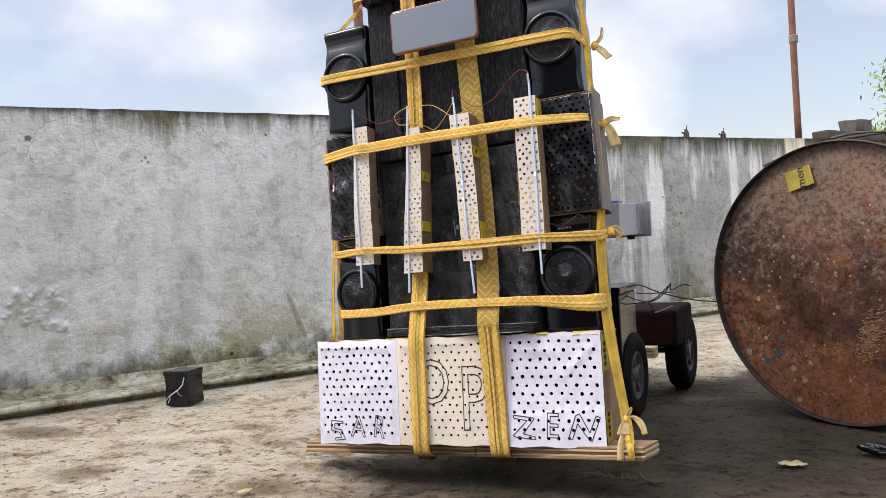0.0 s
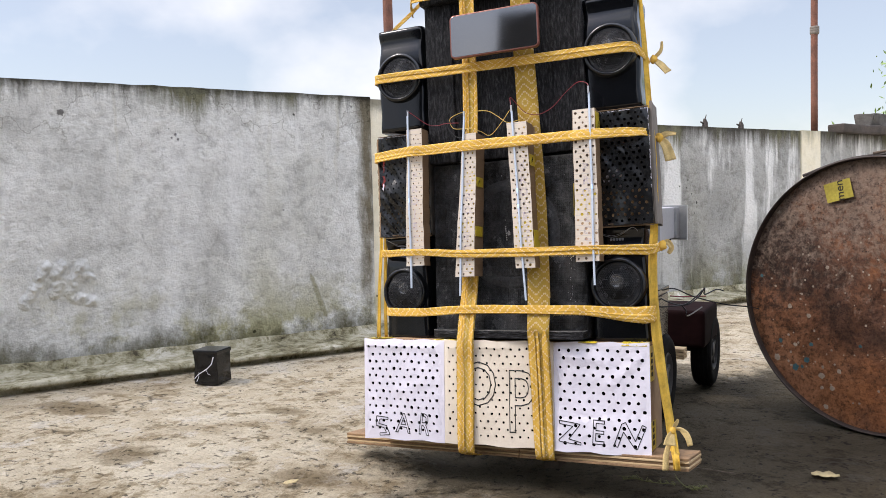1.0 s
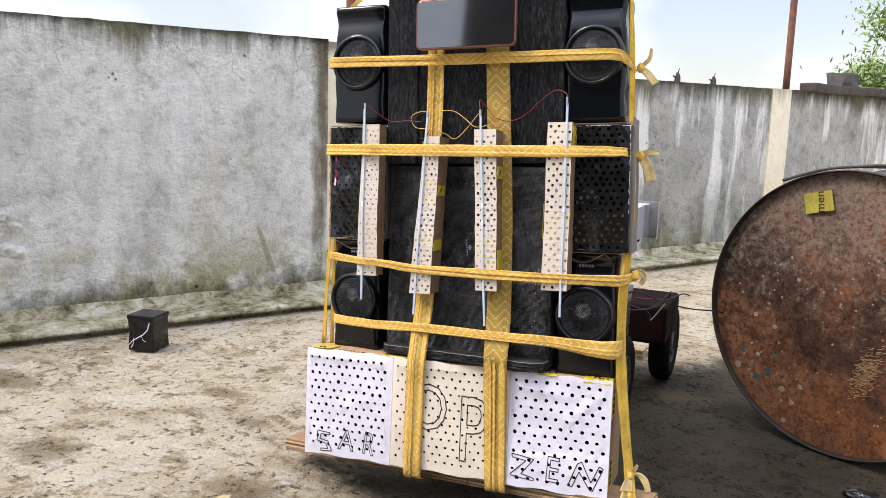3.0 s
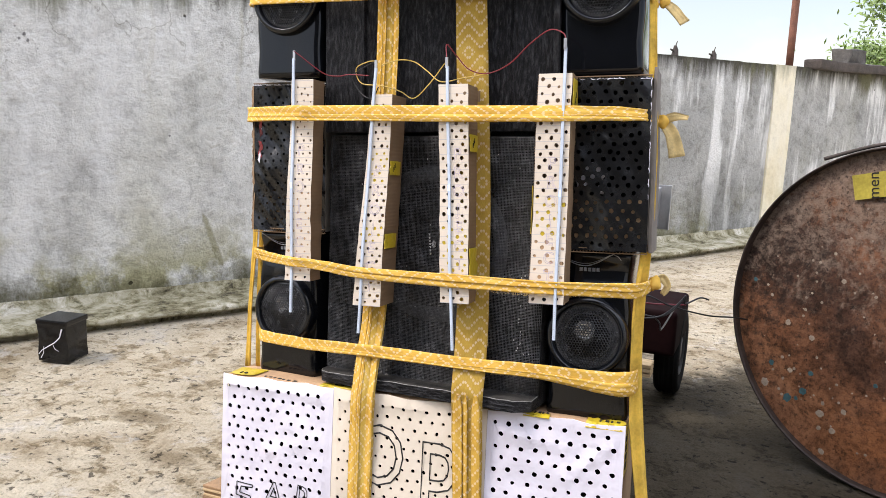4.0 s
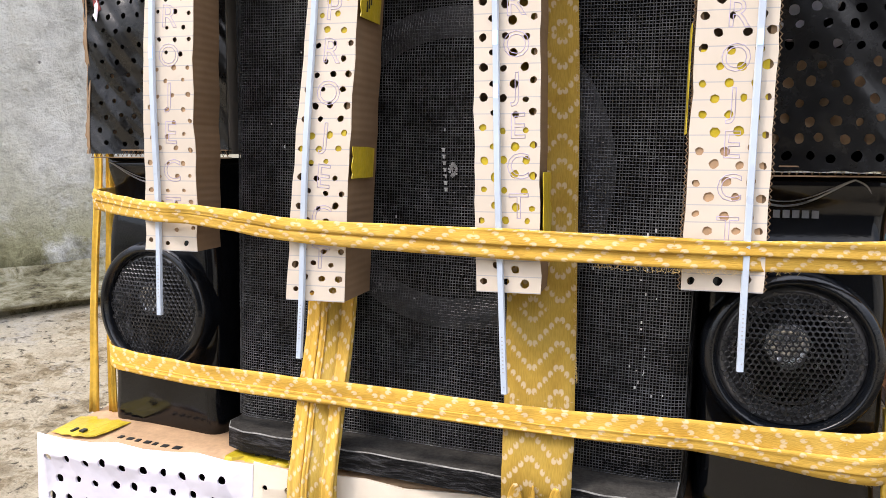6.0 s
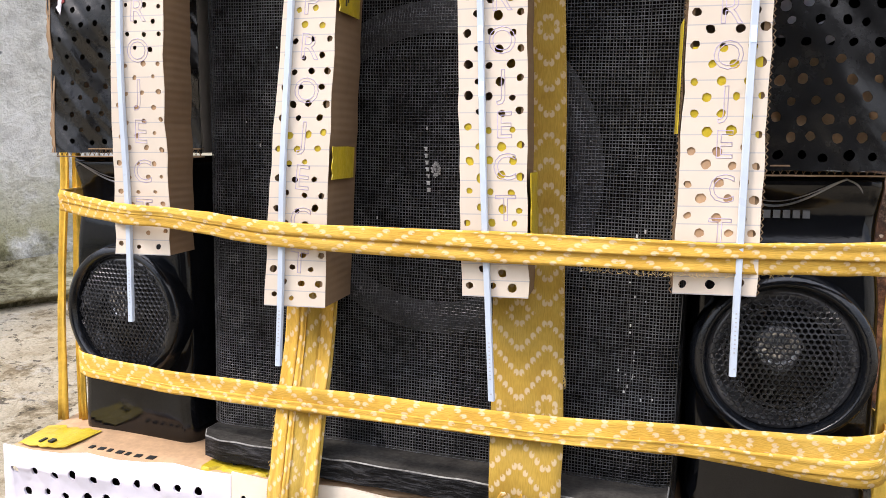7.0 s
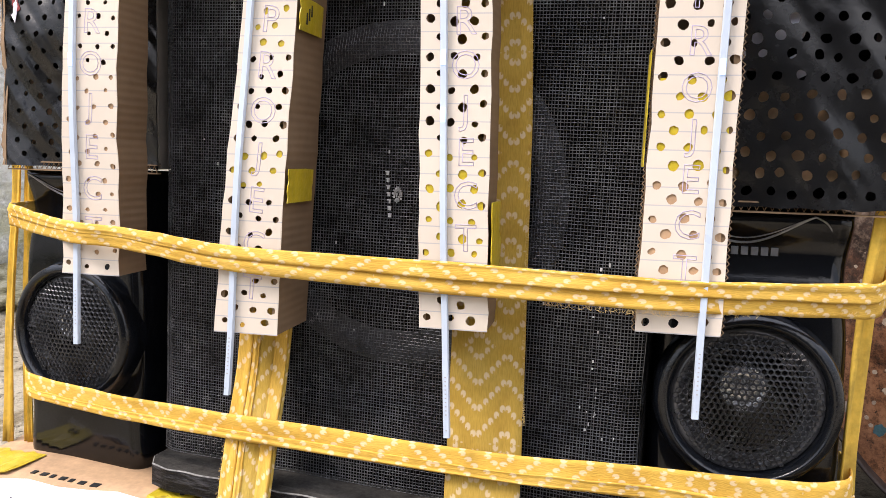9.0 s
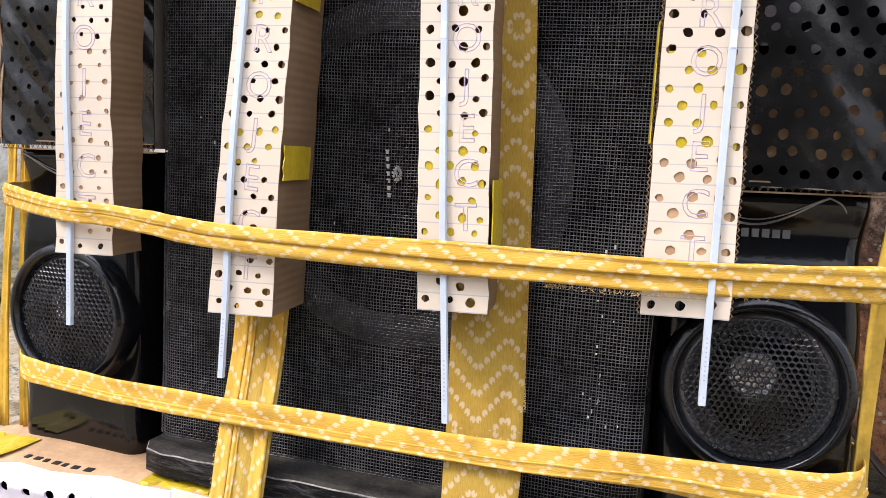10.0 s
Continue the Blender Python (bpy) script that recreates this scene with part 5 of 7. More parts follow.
# upper bass cabinet, rough painted timber
ob = thing("bass_cabinet", local(0.033, -0.035, 0.520), "rough black-painted wooden bass cabinet with a lid", "loudspeaker", "bass cabinets")
for a, b, y in ((-0.150, -0.096, 0.043), (-0.0955, 0.0985, 0.047), (0.099, 0.148, 0.043)):
    part("front_board", box_bm(a, b, y, 0.06, 0.0, 0.303, bev=0.0025, seg=2), M_SUB, ob)
part("body", box_bm(-0.149, 0.147, 0.0605, 0.30, 0.0, 0.303, bev=0.0025, seg=2), M_SUB, ob)
part("lid", box_bm(-0.155, 0.157, 0.030, 0.31, 0.3035, 0.335, bev=0.003), M_SUB, ob, "overhanging black lid")
part("corner_strip", box_bm(0.1485, 0.156, 0.036, 0.048, 0.02, 0.300, bev=0.002), M_SUB, ob, "dark timber corner strip")

# perforated side boxes, covered in black film


film_place = {}


def film_box(x0, x1, z0, z1, y, seed, slack):
    R = random.Random(seed)
    ob = thing("perforated_box", local((x0 + x1) / 2, y, z0), "cardboard box covered with punched black plastic film", "box", "perforated side boxes")
    w, h = (x1 - x0) / 2, z1 - z0
    dots = grid_dots(-w + 0.009, w - 0.006, 0.0055, h - 0.006, 0.0118, 0.0097, R, 0.14)
    holes = [blob(x, z, (0.0026 if slack < 0.5 else 0.0019) * R.uniform(0.85, 1.15), R, 12) for x, z in dots]
    n = 12
    out = [(-w + 2 * w * i / n, 0.0006 * math.sin(i * 3)) for i in range(n + 1)]
    out += [(w, h * i / n) for i in range(1, n)]
    out += [(w - 2 * w * i / n, h + 0.0006 * math.sin(i * 2)) for i in range(n + 1)]
    out += [(-w + 0.0015 * math.sin(i * 1.9), h - h * i / n) for i in range(1, n)]

    def place(x, z, d):
        y = d + slack * 0.012 * noise.noise(Vector((x * 18 + z * 9, z * 7 - x * 12, seed))) + slack * 0.004 * noise.noise(Vector((x * 40, z * 30, seed)))
        return (x, y - 0.001, z)
    film_place[seed] = place
    part("film_cover", holed_sheet(out, holes, place, 0.0009), M_FILM if slack > 0.5 else M_FILM2, ob, "black punched polythene, creased and shiny")
    bm = bmesh.new()
    t = 0.004
    add_box(bm, -w, w, 0.006, 0.10, 0.0, t)
    add_box(bm, -w, w, 0.006, 0.10, h - t, h)
    add_box(bm, -w, -w + t, 0.004, 0.10, t, h - t)
    add_box(bm, w - t, w, 0.004, 0.10, t, h - t)
    part("carton", bm, M_GREYCARD, ob, "cardboard carton walls")
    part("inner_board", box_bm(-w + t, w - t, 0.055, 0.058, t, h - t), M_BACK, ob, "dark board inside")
    part("inner_flap", box_bm(-w + t, w - t, (0.0034 if slack < 0.5 else 0.0085), 0.0105, h * 0.055, h * 0.31), M_FLAP, ob, "brown cardboard flap behind the film")
    if slack < 0.5:
        bm = bmesh.new()
        for x, z, rr in ((-0.016, h * 0.40, 0.010), (-0.005, h * 0.46, 0.012), (0.004, h * 0.36, 0.006)):
            lathe(bm, [(rr, 0.0105), (rr, 0.0032), (0.0003, 0.0032)], 14, "y", (x, 0, z))
        part("inner_paper", fix(bm), M_PAPER, ob, "white paper scrap behind the film")
    for z in (0.0, h):
        bm = bmesh.new()
        pts = []
        for i in range(61):
            x = -w + 2 * w * i / 60
            pts.append((x, 0.0012, z + (0.0021 if i % 2 else -0.0018)))
        tube(bm, pts, 0.0004, 4)
        add_box(bm, -w, w, 0.0005, 0.006, z + 0.0022, z + 0.0030)
        add_box(bm, -w, w, 0.0005, 0.006, z - 0.0030, z - 0.0022)
        part("corrugated_edge", bm, M_CARD, ob, "torn corrugated cardboard edge")
    return ob


bl = film_box(-0.239, -0.130, 0.389, 0.586, 0.030, 5, 1.0)
br = film_box(0.182, 0.296, 0.381, 0.579, 0.0, 9, 0.3)

def torn_line(pts, seed, r=0.0011):
    """A ragged, broken thin line of torn paper along the points."""
    Q = random.Random(seed)
    bm = bmesh.new()
    for a, b in zip(pts, pts[1:]):
        a, b = Vector(a), Vector(b)
        n = max(2, int((b - a).length / 0.006))
        for k in range(n):
            if Q.random() < 0.3:
                continue
            p, q = a.lerp(b, k / n), a.lerp(b, min(1.0, (k + Q.uniform(0.6, 1.3)) / n))
            j = Vector((Q.uniform(-1, 1), 0, Q.uniform(-1, 1))) * 0.0007
            tube(bm, [p + j, (p + q) / 2 - j * 0.6, q], r * Q.uniform(0.3, 1.1), 5, r * 0.2)
    return bm


tagged(part("peeled_edge", torn_line([(-0.030, -0.0020, 0.1965), (0.020, -0.0022, 0.1970), (0.0565, -0.0022, 0.1960), (0.0570, -0.0022, 0.150), (0.0568, -0.002, 0.060)], 3, 0.0008), M_PAPER, br, "peeling white torn edge"), kind="stuff")


def film_patch(outline):
    """A ragged scrap of print lying on the film, its outline in (x, z)."""
    bm = bmesh.new()
    pts = []
    for (x0, z0), (x1, z1) in zip(outline, outline[1:] + outline[:1]):
        for k in range(5):
            q = k / 5
            x, z = x0 + (x1 - x0) * q, z0 + (z1 - z0) * q
            pts.append((x + 0.0016 * noise.noise(Vector((x * 420, z * 420, 1))), z + 0.0016 * noise.noise(Vector((x * 420, z * 420, 8)))))
    lo = [bm.verts.new(film_place[5](x, z, -0.0007)) for x, z in pts]
    bm.faces.new(lo)
    e = bmesh.ops.extrude_face_region(bm, geom=bm.faces[:])
    bmesh.ops.translate(bm, vec=(0, 0.0005, 0), verts=[v for v in e["geom"] if isinstance(v, bmesh.types.BMVert)])
    return fix(bm)


bm = bmesh.new()
Q = random.Random(15)
rows = []
for k in range(61):
    z = 0.196 * k / 60
    y0 = film_place[5](-0.0535, z, 0)[1]
    w_ = 0.0022 + 0.0022 * noise.noise(Vector((k * 0.31, 2, 0))) + Q.uniform(0, 0.0012)
    rows.append([bm.verts.new(q) for q in ((-0.0530, y0 - 0.0004, z), (-0.0540 - max(0.0006, w_), y0 + 0.001, z), (-0.0535 - max(0.0004, w_), y0 + 0.0035, z), (-0.0528, y0 + 0.003, z))])
for p, q in zip(rows, rows[1:]):
    for i in range(4):
        bm.faces.new((p[i], p[(i + 1) % 4], q[(i + 1) % 4], q[i]))
bm.faces.new(rows[0])
bm.faces.new(rows[-1][::-1])
part("torn_edge", fix(bm), M_CARD, bl, "ragged torn cardboard edge")
bm = bmesh.new()
tube(bm, [(-0.0552 - (0.0012 if k % 2 else 0.0), film_place[5](-0.0535, 0.196 * k / 90, 0)[1] + 0.0012, 0.196 * k / 90) for k in range(91)], 0.0004, 4)
part("corrugation", bm, M_FLAP, bl, "wavy corrugated edge")
for mt, lb, loop in ((M_PINK, "torn red printed patch", [(-0.047, 0.165), (-0.043, 0.160), (-0.041, 0.148), (-0.0425, 0.138), (-0.041, 0.130), (-0.045, 0.128), (-0.046, 0.140), (-0.0445, 0.150), (-0.0475, 0.158)]),
                     (M_PINK, "torn red printed patch", [(-0.047, 0.122), (-0.042, 0.121), (-0.0395, 0.112), (-0.043, 0.106), (-0.041, 0.100), (-0.046, 0.098), (-0.0475, 0.107), (-0.0445, 0.113)]),
                     (M_PAPER, "torn white printed patch", [(-0.0445, 0.146), (-0.042, 0.143), (-0.043, 0.134), (-0.0445, 0.137)]),
                     (M_PAPER, "torn white printed patch", [(-0.045, 0.109), (-0.043, 0.104), (-0.0445, 0.092), (-0.047, 0.096)])):
    part("print", film_patch(loop), mt, bl, lb)
tagged(part("peeled_edge", torn_line([(-0.050, -0.004, 0.1965), (0.020, -0.005, 0.1960)], 6, 0.0011), M_PAPER, bl, "peeling white torn edge"), kind="stuff")

# ---- dotted paper light boxes with their strips ----


def light_box(tl, tr, bl_, br_, led, tape_spots, seed, big, face, inner=(), glow=(), pen=(0.031, 0.0215), back=0.0075):
    """A folded cardboard trough faced with punched ruled paper; corners in the stack's frame."""
    R = random.Random(seed)
    ob = thing("light_box", local((bl_[0] + br_[0]) / 2, 0, bl_[1]), "narrow cardboard trough faced with punched cream ruled paper", "light box", "dotted light boxes")
    ox, oz = (bl_[0] + br_[0]) / 2, bl_[1]
    H = tl[1] - bl_[1]
    wid = (tr[0] - tl[0] + br_[0] - bl_[0]) / 2

    def place(u, z, d):
        f = z / H
        xl, xr = bl_[0] + (tl[0] - bl_[0]) * f, br_[0] + (tr[0] - br_[0]) * f
        x = (xl + xr) / 2 + u * (xr - xl) / wid
        y = face + 0.0014 * math.sin(f * 9 + seed)
        return (x - ox, y + d, z)
    n = 26
    wav = [0.0011 * noise.noise(Vector((k * 0.55, seed, 0))) for k in range(n + 1)]
    wav2 = [0.0011 * noise.noise(Vector((k * 0.55, seed, 9))) for k in range(n + 1)]
    left = [(-wid / 2 + wav[k], H * k / n) for k in range(n + 1)]
    right = [(wid / 2 + wav2[k], H * k / n) for k in range(n + 1)]
    dz = 0.0083
    holes = []
    row, z = 0, dz * 0.7
    lx = lambda zz: (led[1][0] + (led[0][0] - led[1][0]) * (zz + oz - led[1][1]) / (led[0][1] - led[1][1])) - ox
    while z < H - 0.006:
        for k in range(3):
            x = wid * ((-0.20, 0.11, 0.405)[k] if row % 2 else (-0.37, -0.04, 0.28)[k]) + R.uniform(-1, 1) * 0.0010
            if abs(x) < wid / 2 - 0.0026:
                holes.append(blob(x, z + R.uniform(-1, 1) * 0.0011, big * 0.98 * R.uniform(0.75, 1.15), R, 13, 0.09))
        z += dz
        row += 1
    part("paper_face", holed_sheet(left + right[::-1], holes, place, 0.0004), M_CREAMPAPER, ob, "cream ruled paper with burnt holes")
    # trough sides, with wavy cut edges
    for sgn, wv in ((-1, wav), (1, wav2)):
        bm = bmesh.new()
        rows = []
        for k in range(n + 1):
            z = H * k / n
            x = sgn * wid / 2 + wv[k] - sgn * 0.0006
            a = place(x, z, 0.0013)
            b = place(x - sgn * 0.0028, z, 0.0013)
            yb = back
            rows.append([bm.verts.new(q) for q in (a, (a[0], yb, z), (b[0], yb, z), b)])
        for p, q in zip(rows, rows[1:]):
            for i in range(4):
                bm.faces.new((p[i], p[(i + 1) % 4], q[(i + 1) % 4], q[i]))
        bm.faces.new(rows[0])
        bm.faces.new(rows[-1])
        part("side_wall", fix(bm), M_FLUTE, ob)
        if face > -0.037 or seed < 4:
            continue
        bm = bmesh.new()
        tube(bm, [(place(sgn * wid / 2 + wv[min(n, k // 6)] + sgn * (0.0016 if k % 2 else 0.0003), H * k / (6 * n), 0.003)) for k in range(6 * n + 1)], 0.00035, 4)
        part("corrugation", bm, M_CARD, ob, "wavy corrugated edge")
    part("back_wall", box_bm(-wid / 2 + 0.002, wid / 2 - 0.002, back - 0.0030, back - 0.0005, 0.004, H - 0.004), M_CARD, ob)
    for mt, z0, z1 in inner:
        bm = bmesh.new()
        rows = []
        for k in range(9):
            z = z0 + (z1 - z0) * k / 8
            rows.append([bm.verts.new(place(u, z, d)) for u, d in ((-wid * 0.42, 0.0006), (wid * 0.42, 0.0006), (wid * 0.42, 0.0012), (-wid * 0.42, 0.0012))])
        for p, q in zip(rows, rows[1:]):
            for i in range(4):
                bm.faces.new((p[i], p[(i + 1) % 4], q[(i + 1) % 4], q[i]))
        bm.faces.new(rows[0])
        bm.faces.new(rows[-1])
        part("inner_patch", fix(bm), M_FLAP if mt is M_CARD else mt, ob, "board just behind the paper")
    # yellow tape patches
    for side, z0, z1 in tape_spots:
        bm = bmesh.new()
        x = place(side * (wid / 2 + 0.0010), (z0 + z1) / 2, 0)[0]
        ring = []
        for k in range(7):
            z = z0 + (z1 - z0) * k / 6
            xx = place(side * (wid / 2 + 0.0016), z, 0)[0]
            y0 = place(0, z, 0)[1]
            ring.append([bm.verts.new(q) for q in ((xx, y0 + 0.0005 + 0.001 * math.sin(k * 2), z), (xx + side * 0.0002, (face + 0.0075) / 2, z), (xx, back - 0.0085 - 0.010 * (R.random() if z1 - z0 > 0.03 else 0.3), z + 0.002 * math.sin(k)))])
        for p, q in zip(ring, ring[1:]):
            for i in range(2):
                bm.faces.new((p[i], p[i + 1], q[i + 1], q[i]))
        r = bmesh.ops.extrude_face_region(bm, geom=bm.faces[:])
        bmesh.ops.translate(bm, vec=(side * 0.0005, 0, 0), verts=[v for v in r["geom"] if isinstance(v, bmesh.types.BMVert)])
        tp = part("tape", fix(bm), M_TAPE, ob, "yellow tape with black print")
        if side > 0 and z0 > 0.14:
            bm = bmesh.new()
            for k in range(3):
                zz = z0 + (z1 - z0) * (0.22 + 0.14 * k)
                xx = place(side * (wid / 2 + 0.0016), zz, 0)[0]
                add_box(bm, min(xx, xx + side * 0.0012), max(xx, xx + side * 0.0012), face + 0.010 + 0.003 * k, face + 0.0112 + 0.003 * k, zz, zz + 0.006)
            part("print", bm, M_INK, tp)
    # stacked outlined letters in pen
    word = "PROJECT"
    for k, ch in enumerate(word):
        z = pen[0] + pen[1] * (6 - k)
        lxm, mid_x = lx(z), place(0, z, 0)[0]
        side = 1 if lxm < mid_x else -1
        bm = moved(letters(ch, 0.0195, 0.0002), 0, 0, 0, 0.95, 1.0)
        bm = moved(bm, lxm + side * 0.0105, 0, z, turn=math.degrees(math.atan2(tl[0] - bl_[0], H)))
        for v in bm.verts:
            v.co.y = place(0, v.co.z, 0)[1] - 0.0001 + v.co.y * 0.3
        part("letter", bm, M_PENCIL, ob, "faint outlined letter " + ch)
    # the strip
    ob2 = thing("led_strip", local(led[1][0], face - 0.0016, led[1][1]), "thin milky white light strip over a light box", "light strip", "light strips")
    bm = bmesh.new()
    L = led[0][1] - led[1][1]
    dx = led[0][0] - led[1][0]
    prev = None
    for k in range(31):
        f = k / 30
        z = L * f
        y = 0.0014 * math.sin(max(0.0, (z + led[1][1] - oz) / H) * 9 + seed)
        x = dx * f + 0.0006 * math.sin(f * 5 + seed)
        vs = [bm.verts.new((x + a, y + b, z)) for a, b in ((-0.0018, 0), (-0.0014, -0.0014), (0.0014, -0.0014), (0.0018, 0), (0.0018, 0.0010), (-0.0018, 0.0010))]
        if prev:
            for i in range(6):
                bm.faces.new((prev[i], prev[(i + 1) % 6], vs[(i + 1) % 6], vs[i]))
        else:
            bm.faces.new(vs[::-1])
        prev = vs
    bm.faces.new(prev)
    part("strip", fix(bm), M_LED, ob2)
    part("end_contact", box_bm(dx - 0.0016, dx + 0.0016, -0.0012, 0.0008, L - 0.002, L + 0.010), M_STEEL, ob2, "small tin contact")
    for zz in glow:
        f = (zz - led[1][1]) / L
        y = 0.0014 * math.sin(max(0.0, (zz - oz) / H) * 9 + seed)
        x = dx * f + 0.0006 * math.sin(f * 5 + seed)
        part("led", box_bm(x - 0.0013, x + 0.0013, y - 0.0017, y - 0.0012, zz - led[1][1] - 0.0038, zz - led[1][1] + 0.0038, bev=0.0002), M_LIT, ob2, "small lit blue-white diode")
    bm = bmesh.new()
    for k in range(10):
        f = (0.012 + 0.0022 * k) / L
        x, y = dx * f + 0.0006 * math.sin(f * 5 + seed), 0.0014 * math.sin(seed)
        add_box(bm, x - 0.0004, x + 0.0004, y - 0.00150, y - 0.0012, 0.012 + 0.0022 * k, 0.0126 + 0.0022 * k)
    lathe(bm, [(0.0001, -0.00150), (0.0004, -0.00150), (0.0004, -0.0012)], 8, "y", (0, 0.0014 * math.sin(seed), 0.004))
    part("print", bm, M_GREY, ob2, "tiny grey print")


light_box((-0.149, 0.585), (-0.118, 0.584), (-0.1605, 0.328), (-0.1230, 0.327), ((-0.1445, 0.611), (-0.1510, 0.2865)), [], 1, 0.0016, -0.023, [(M_CARD, 0.010, 0.120)], (0.451,), (0.0265, 0.0235))
light_box((-0.030, 0.562), (-0.0035, 0.559), (-0.0555, 0.3035), (-0.0185, 0.300), ((-0.025, 0.593), (-0.0475, 0.269)), [(1, 0.072, 0.090), (1, 0.162, 0.179)], 2, 0.0020, -0.038, [(M_TAPE, 0.150, 0.190), (M_TAPE, 0.080, 0.100)], (), (0.0255, 0.0235))
light_box((0.055, 0.572), (0.0915, 0.575), (0.0605, 0.314), (0.0960, 0.3125), ((0.065, 0.593), (0.0770, 0.2575)), [(1, 0.022, 0.066), (1, 0.180, 0.200)], 3, 0.0023, -0.038, [(M_TAPE, 0.024, 0.092)], (0.451, 0.423), (0.047, 0.0215), 0.0040)
light_box((0.1745, 0.581), (0.2125, 0.580), (0.1690, 0.320), (0.2090, 0.3195), ((0.204, 0.609), (0.2000, 0.2795)), [(-1, 0.080, 0.135), (1, 0.215, 0.255)], 4, 0.0024, -0.038, [(M_TAPE, 0.078, 0.122), (M_CARD, 0.012, 0.076)], (0.447,), (0.031, 0.0215), 0.0010)

# ---- telephone ----
ob = thing("smartphone", local(0.0365, -0.038, 0.7015) @ pose(0, 0, 0, 0, 0.2, 0), "smartphone in a copper case lying against the upper cabinet", "phone")


def rounded_plate(x, z0, z1, y0, y1, corner, edge):
    bm = box_bm(-x, x, y0, y1, z0, z1)
    bmesh.ops.bevel(bm, geom=[e for e in bm.edges if abs(e.verts[0].co.y - e.verts[1].co.y) > 1e-6], offset=corner, segments=6, affect="EDGES", profile=0.5)
    bmesh.ops.bevel(bm, geom=[e for e in bm.edges if abs(e.verts[0].co.y - e.verts[1].co.y) < 1e-6], offset=edge, segments=2, affect="EDGES", profile=0.5)
    return bm


part("case", rounded_plate(0.084, 0.0, 0.080, 0.0, 0.009, 0.009, 0.0012), M_COPPER, ob)
part("screen", rounded_plate(0.0814, 0.0026, 0.0774, -0.0006, 0.002, 0.007, 0.0003), M_GLASS, ob, "dark glossy screen")
part("side_button", box_bm(0.0838, 0.0848, 0.003, 0.006, 0.034, 0.052, bev=0.0003), M_COPPER, ob)

# ---- cloth straps ----
FWD = (0, -1, 0)


def strap(name, pts, widths, normals, label, folds=3, depth=0.0014, cloth=1.6, seed=1, fray=None, group="cloth straps", mat=M_STRAP, laps=(), first=1, **k):
    ob = thing(name, T, label, "strap", group)
    part("ribbon", ribbon(pts, widths, normals, folds, depth, cloth=cloth, seed=seed, **k), mat, ob)
    for i, (dx, dz, share) in enumerate(laps):
        over = [(p[0] + n[0] * 0.0012 + dx, p[1] + n[1] * 0.0012 - 0.0004 * i, p[2] + n[2] * 0.0012 + dz) for p, n in zip(pts[first:-1], normals[first:-1])]
        part("folded_edge", ribbon(over, [w * share * (0.2 if first > 1 and j == 0 else 1.0) for j, w in enumerate(widths[first:-1])], normals[first:-1], 2, depth * 0.7, cloth=cloth, seed=seed + 50 + i, u0=0.02 + 0.013 * i), M_STRAP, ob, "folded-over edge of the cloth")
    if fray:
        part("frayed_threads", frays(*fray), M_THREAD, ob, "loose yellow threads")
    return ob


# lengthways, from the lid down over the carton
strap("cloth_strap", [(-0.024, 0.040, 0.862), (-0.024, -0.007, 0.852), (-0.0235, -0.006, 0.80), (-0.0265, 0.003, 0.69), (-0.030, 0.006, 0.59), (-0.036, 0.003, 0.45), (-0.040, -0.002, 0.30), (-0.0440, -0.0150, 0.232), (-0.0462, -0.0205, 0.198), (-0.0480, -0.0215, 0.178), (-0.0520, -0.0185, 0.09), (-0.0555, -0.018, -0.003), (-0.056, -0.004, -0.020), (-0.056, 0.030, -0.0285)],
      [0.028, 0.028, 0.027, 0.026, 0.026, 0.029, 0.032, 0.032, 0.032, 0.033, 0.034, 0.032, 0.030, 0.028], [(0, -1, 1)] + [FWD] * 12 + [(0, -1, -1)],
      "pleated yellow cloth strap with white printed drops tied down the stack", 4, 0.0014, 1.2, 11, mat=M_STRAP_PLEAT, laps=[(-0.0112, 0, 0.26), (-0.0045, 0, 0.13), (0.0112, 0, 0.24)], fray=([(-0.0595, -0.016, 0.232), (-0.0645, -0.020, 0.178), (-0.0690, -0.0175, 0.09), (-0.0715, -0.017, 0.0)], (0, -1, 0), 120, 4, 0.003))
strap("cloth_strap", [(0.080, 0.040, 0.862), (0.080, -0.007, 0.852), (0.0795, -0.006, 0.80), (0.080, 0.003, 0.69), (0.0835, 0.003, 0.59), (0.0905, -0.0035, 0.45), (0.0925, -0.0090, 0.30), (0.0945, -0.0270, 0.226), (0.0945, -0.0330, 0.204), (0.0935, -0.0290, 0.182), (0.092, -0.0190, 0.09), (0.0925, -0.0180, -0.007), (0.0925, -0.006, -0.024), (0.0925, 0.016, -0.0285)],
      [0.036, 0.036, 0.037, 0.039, 0.040, 0.0405, 0.0405, 0.040, 0.0395, 0.039, 0.038, 0.035, 0.032, 0.030], [(0, -1, 1)] + [FWD] * 12 + [(0, -1, -1)],
      "wide yellow cloth strap with white printed drops tied down the stack", 1, 0.0008, 1.0, 12, mat=M_STRAP_SHADED, laps=[(-0.0115, 0, 0.30), (-0.0015, 0, 0.13), (0.0118, 0, 0.27)], first=8, fray=([(0.1035, 0.002, 0.60), (0.1108, -0.004, 0.45), (0.1128, -0.010, 0.30), (0.1150, -0.016, 0.26)], (0, -1, 0), 240, 3, 0.004))
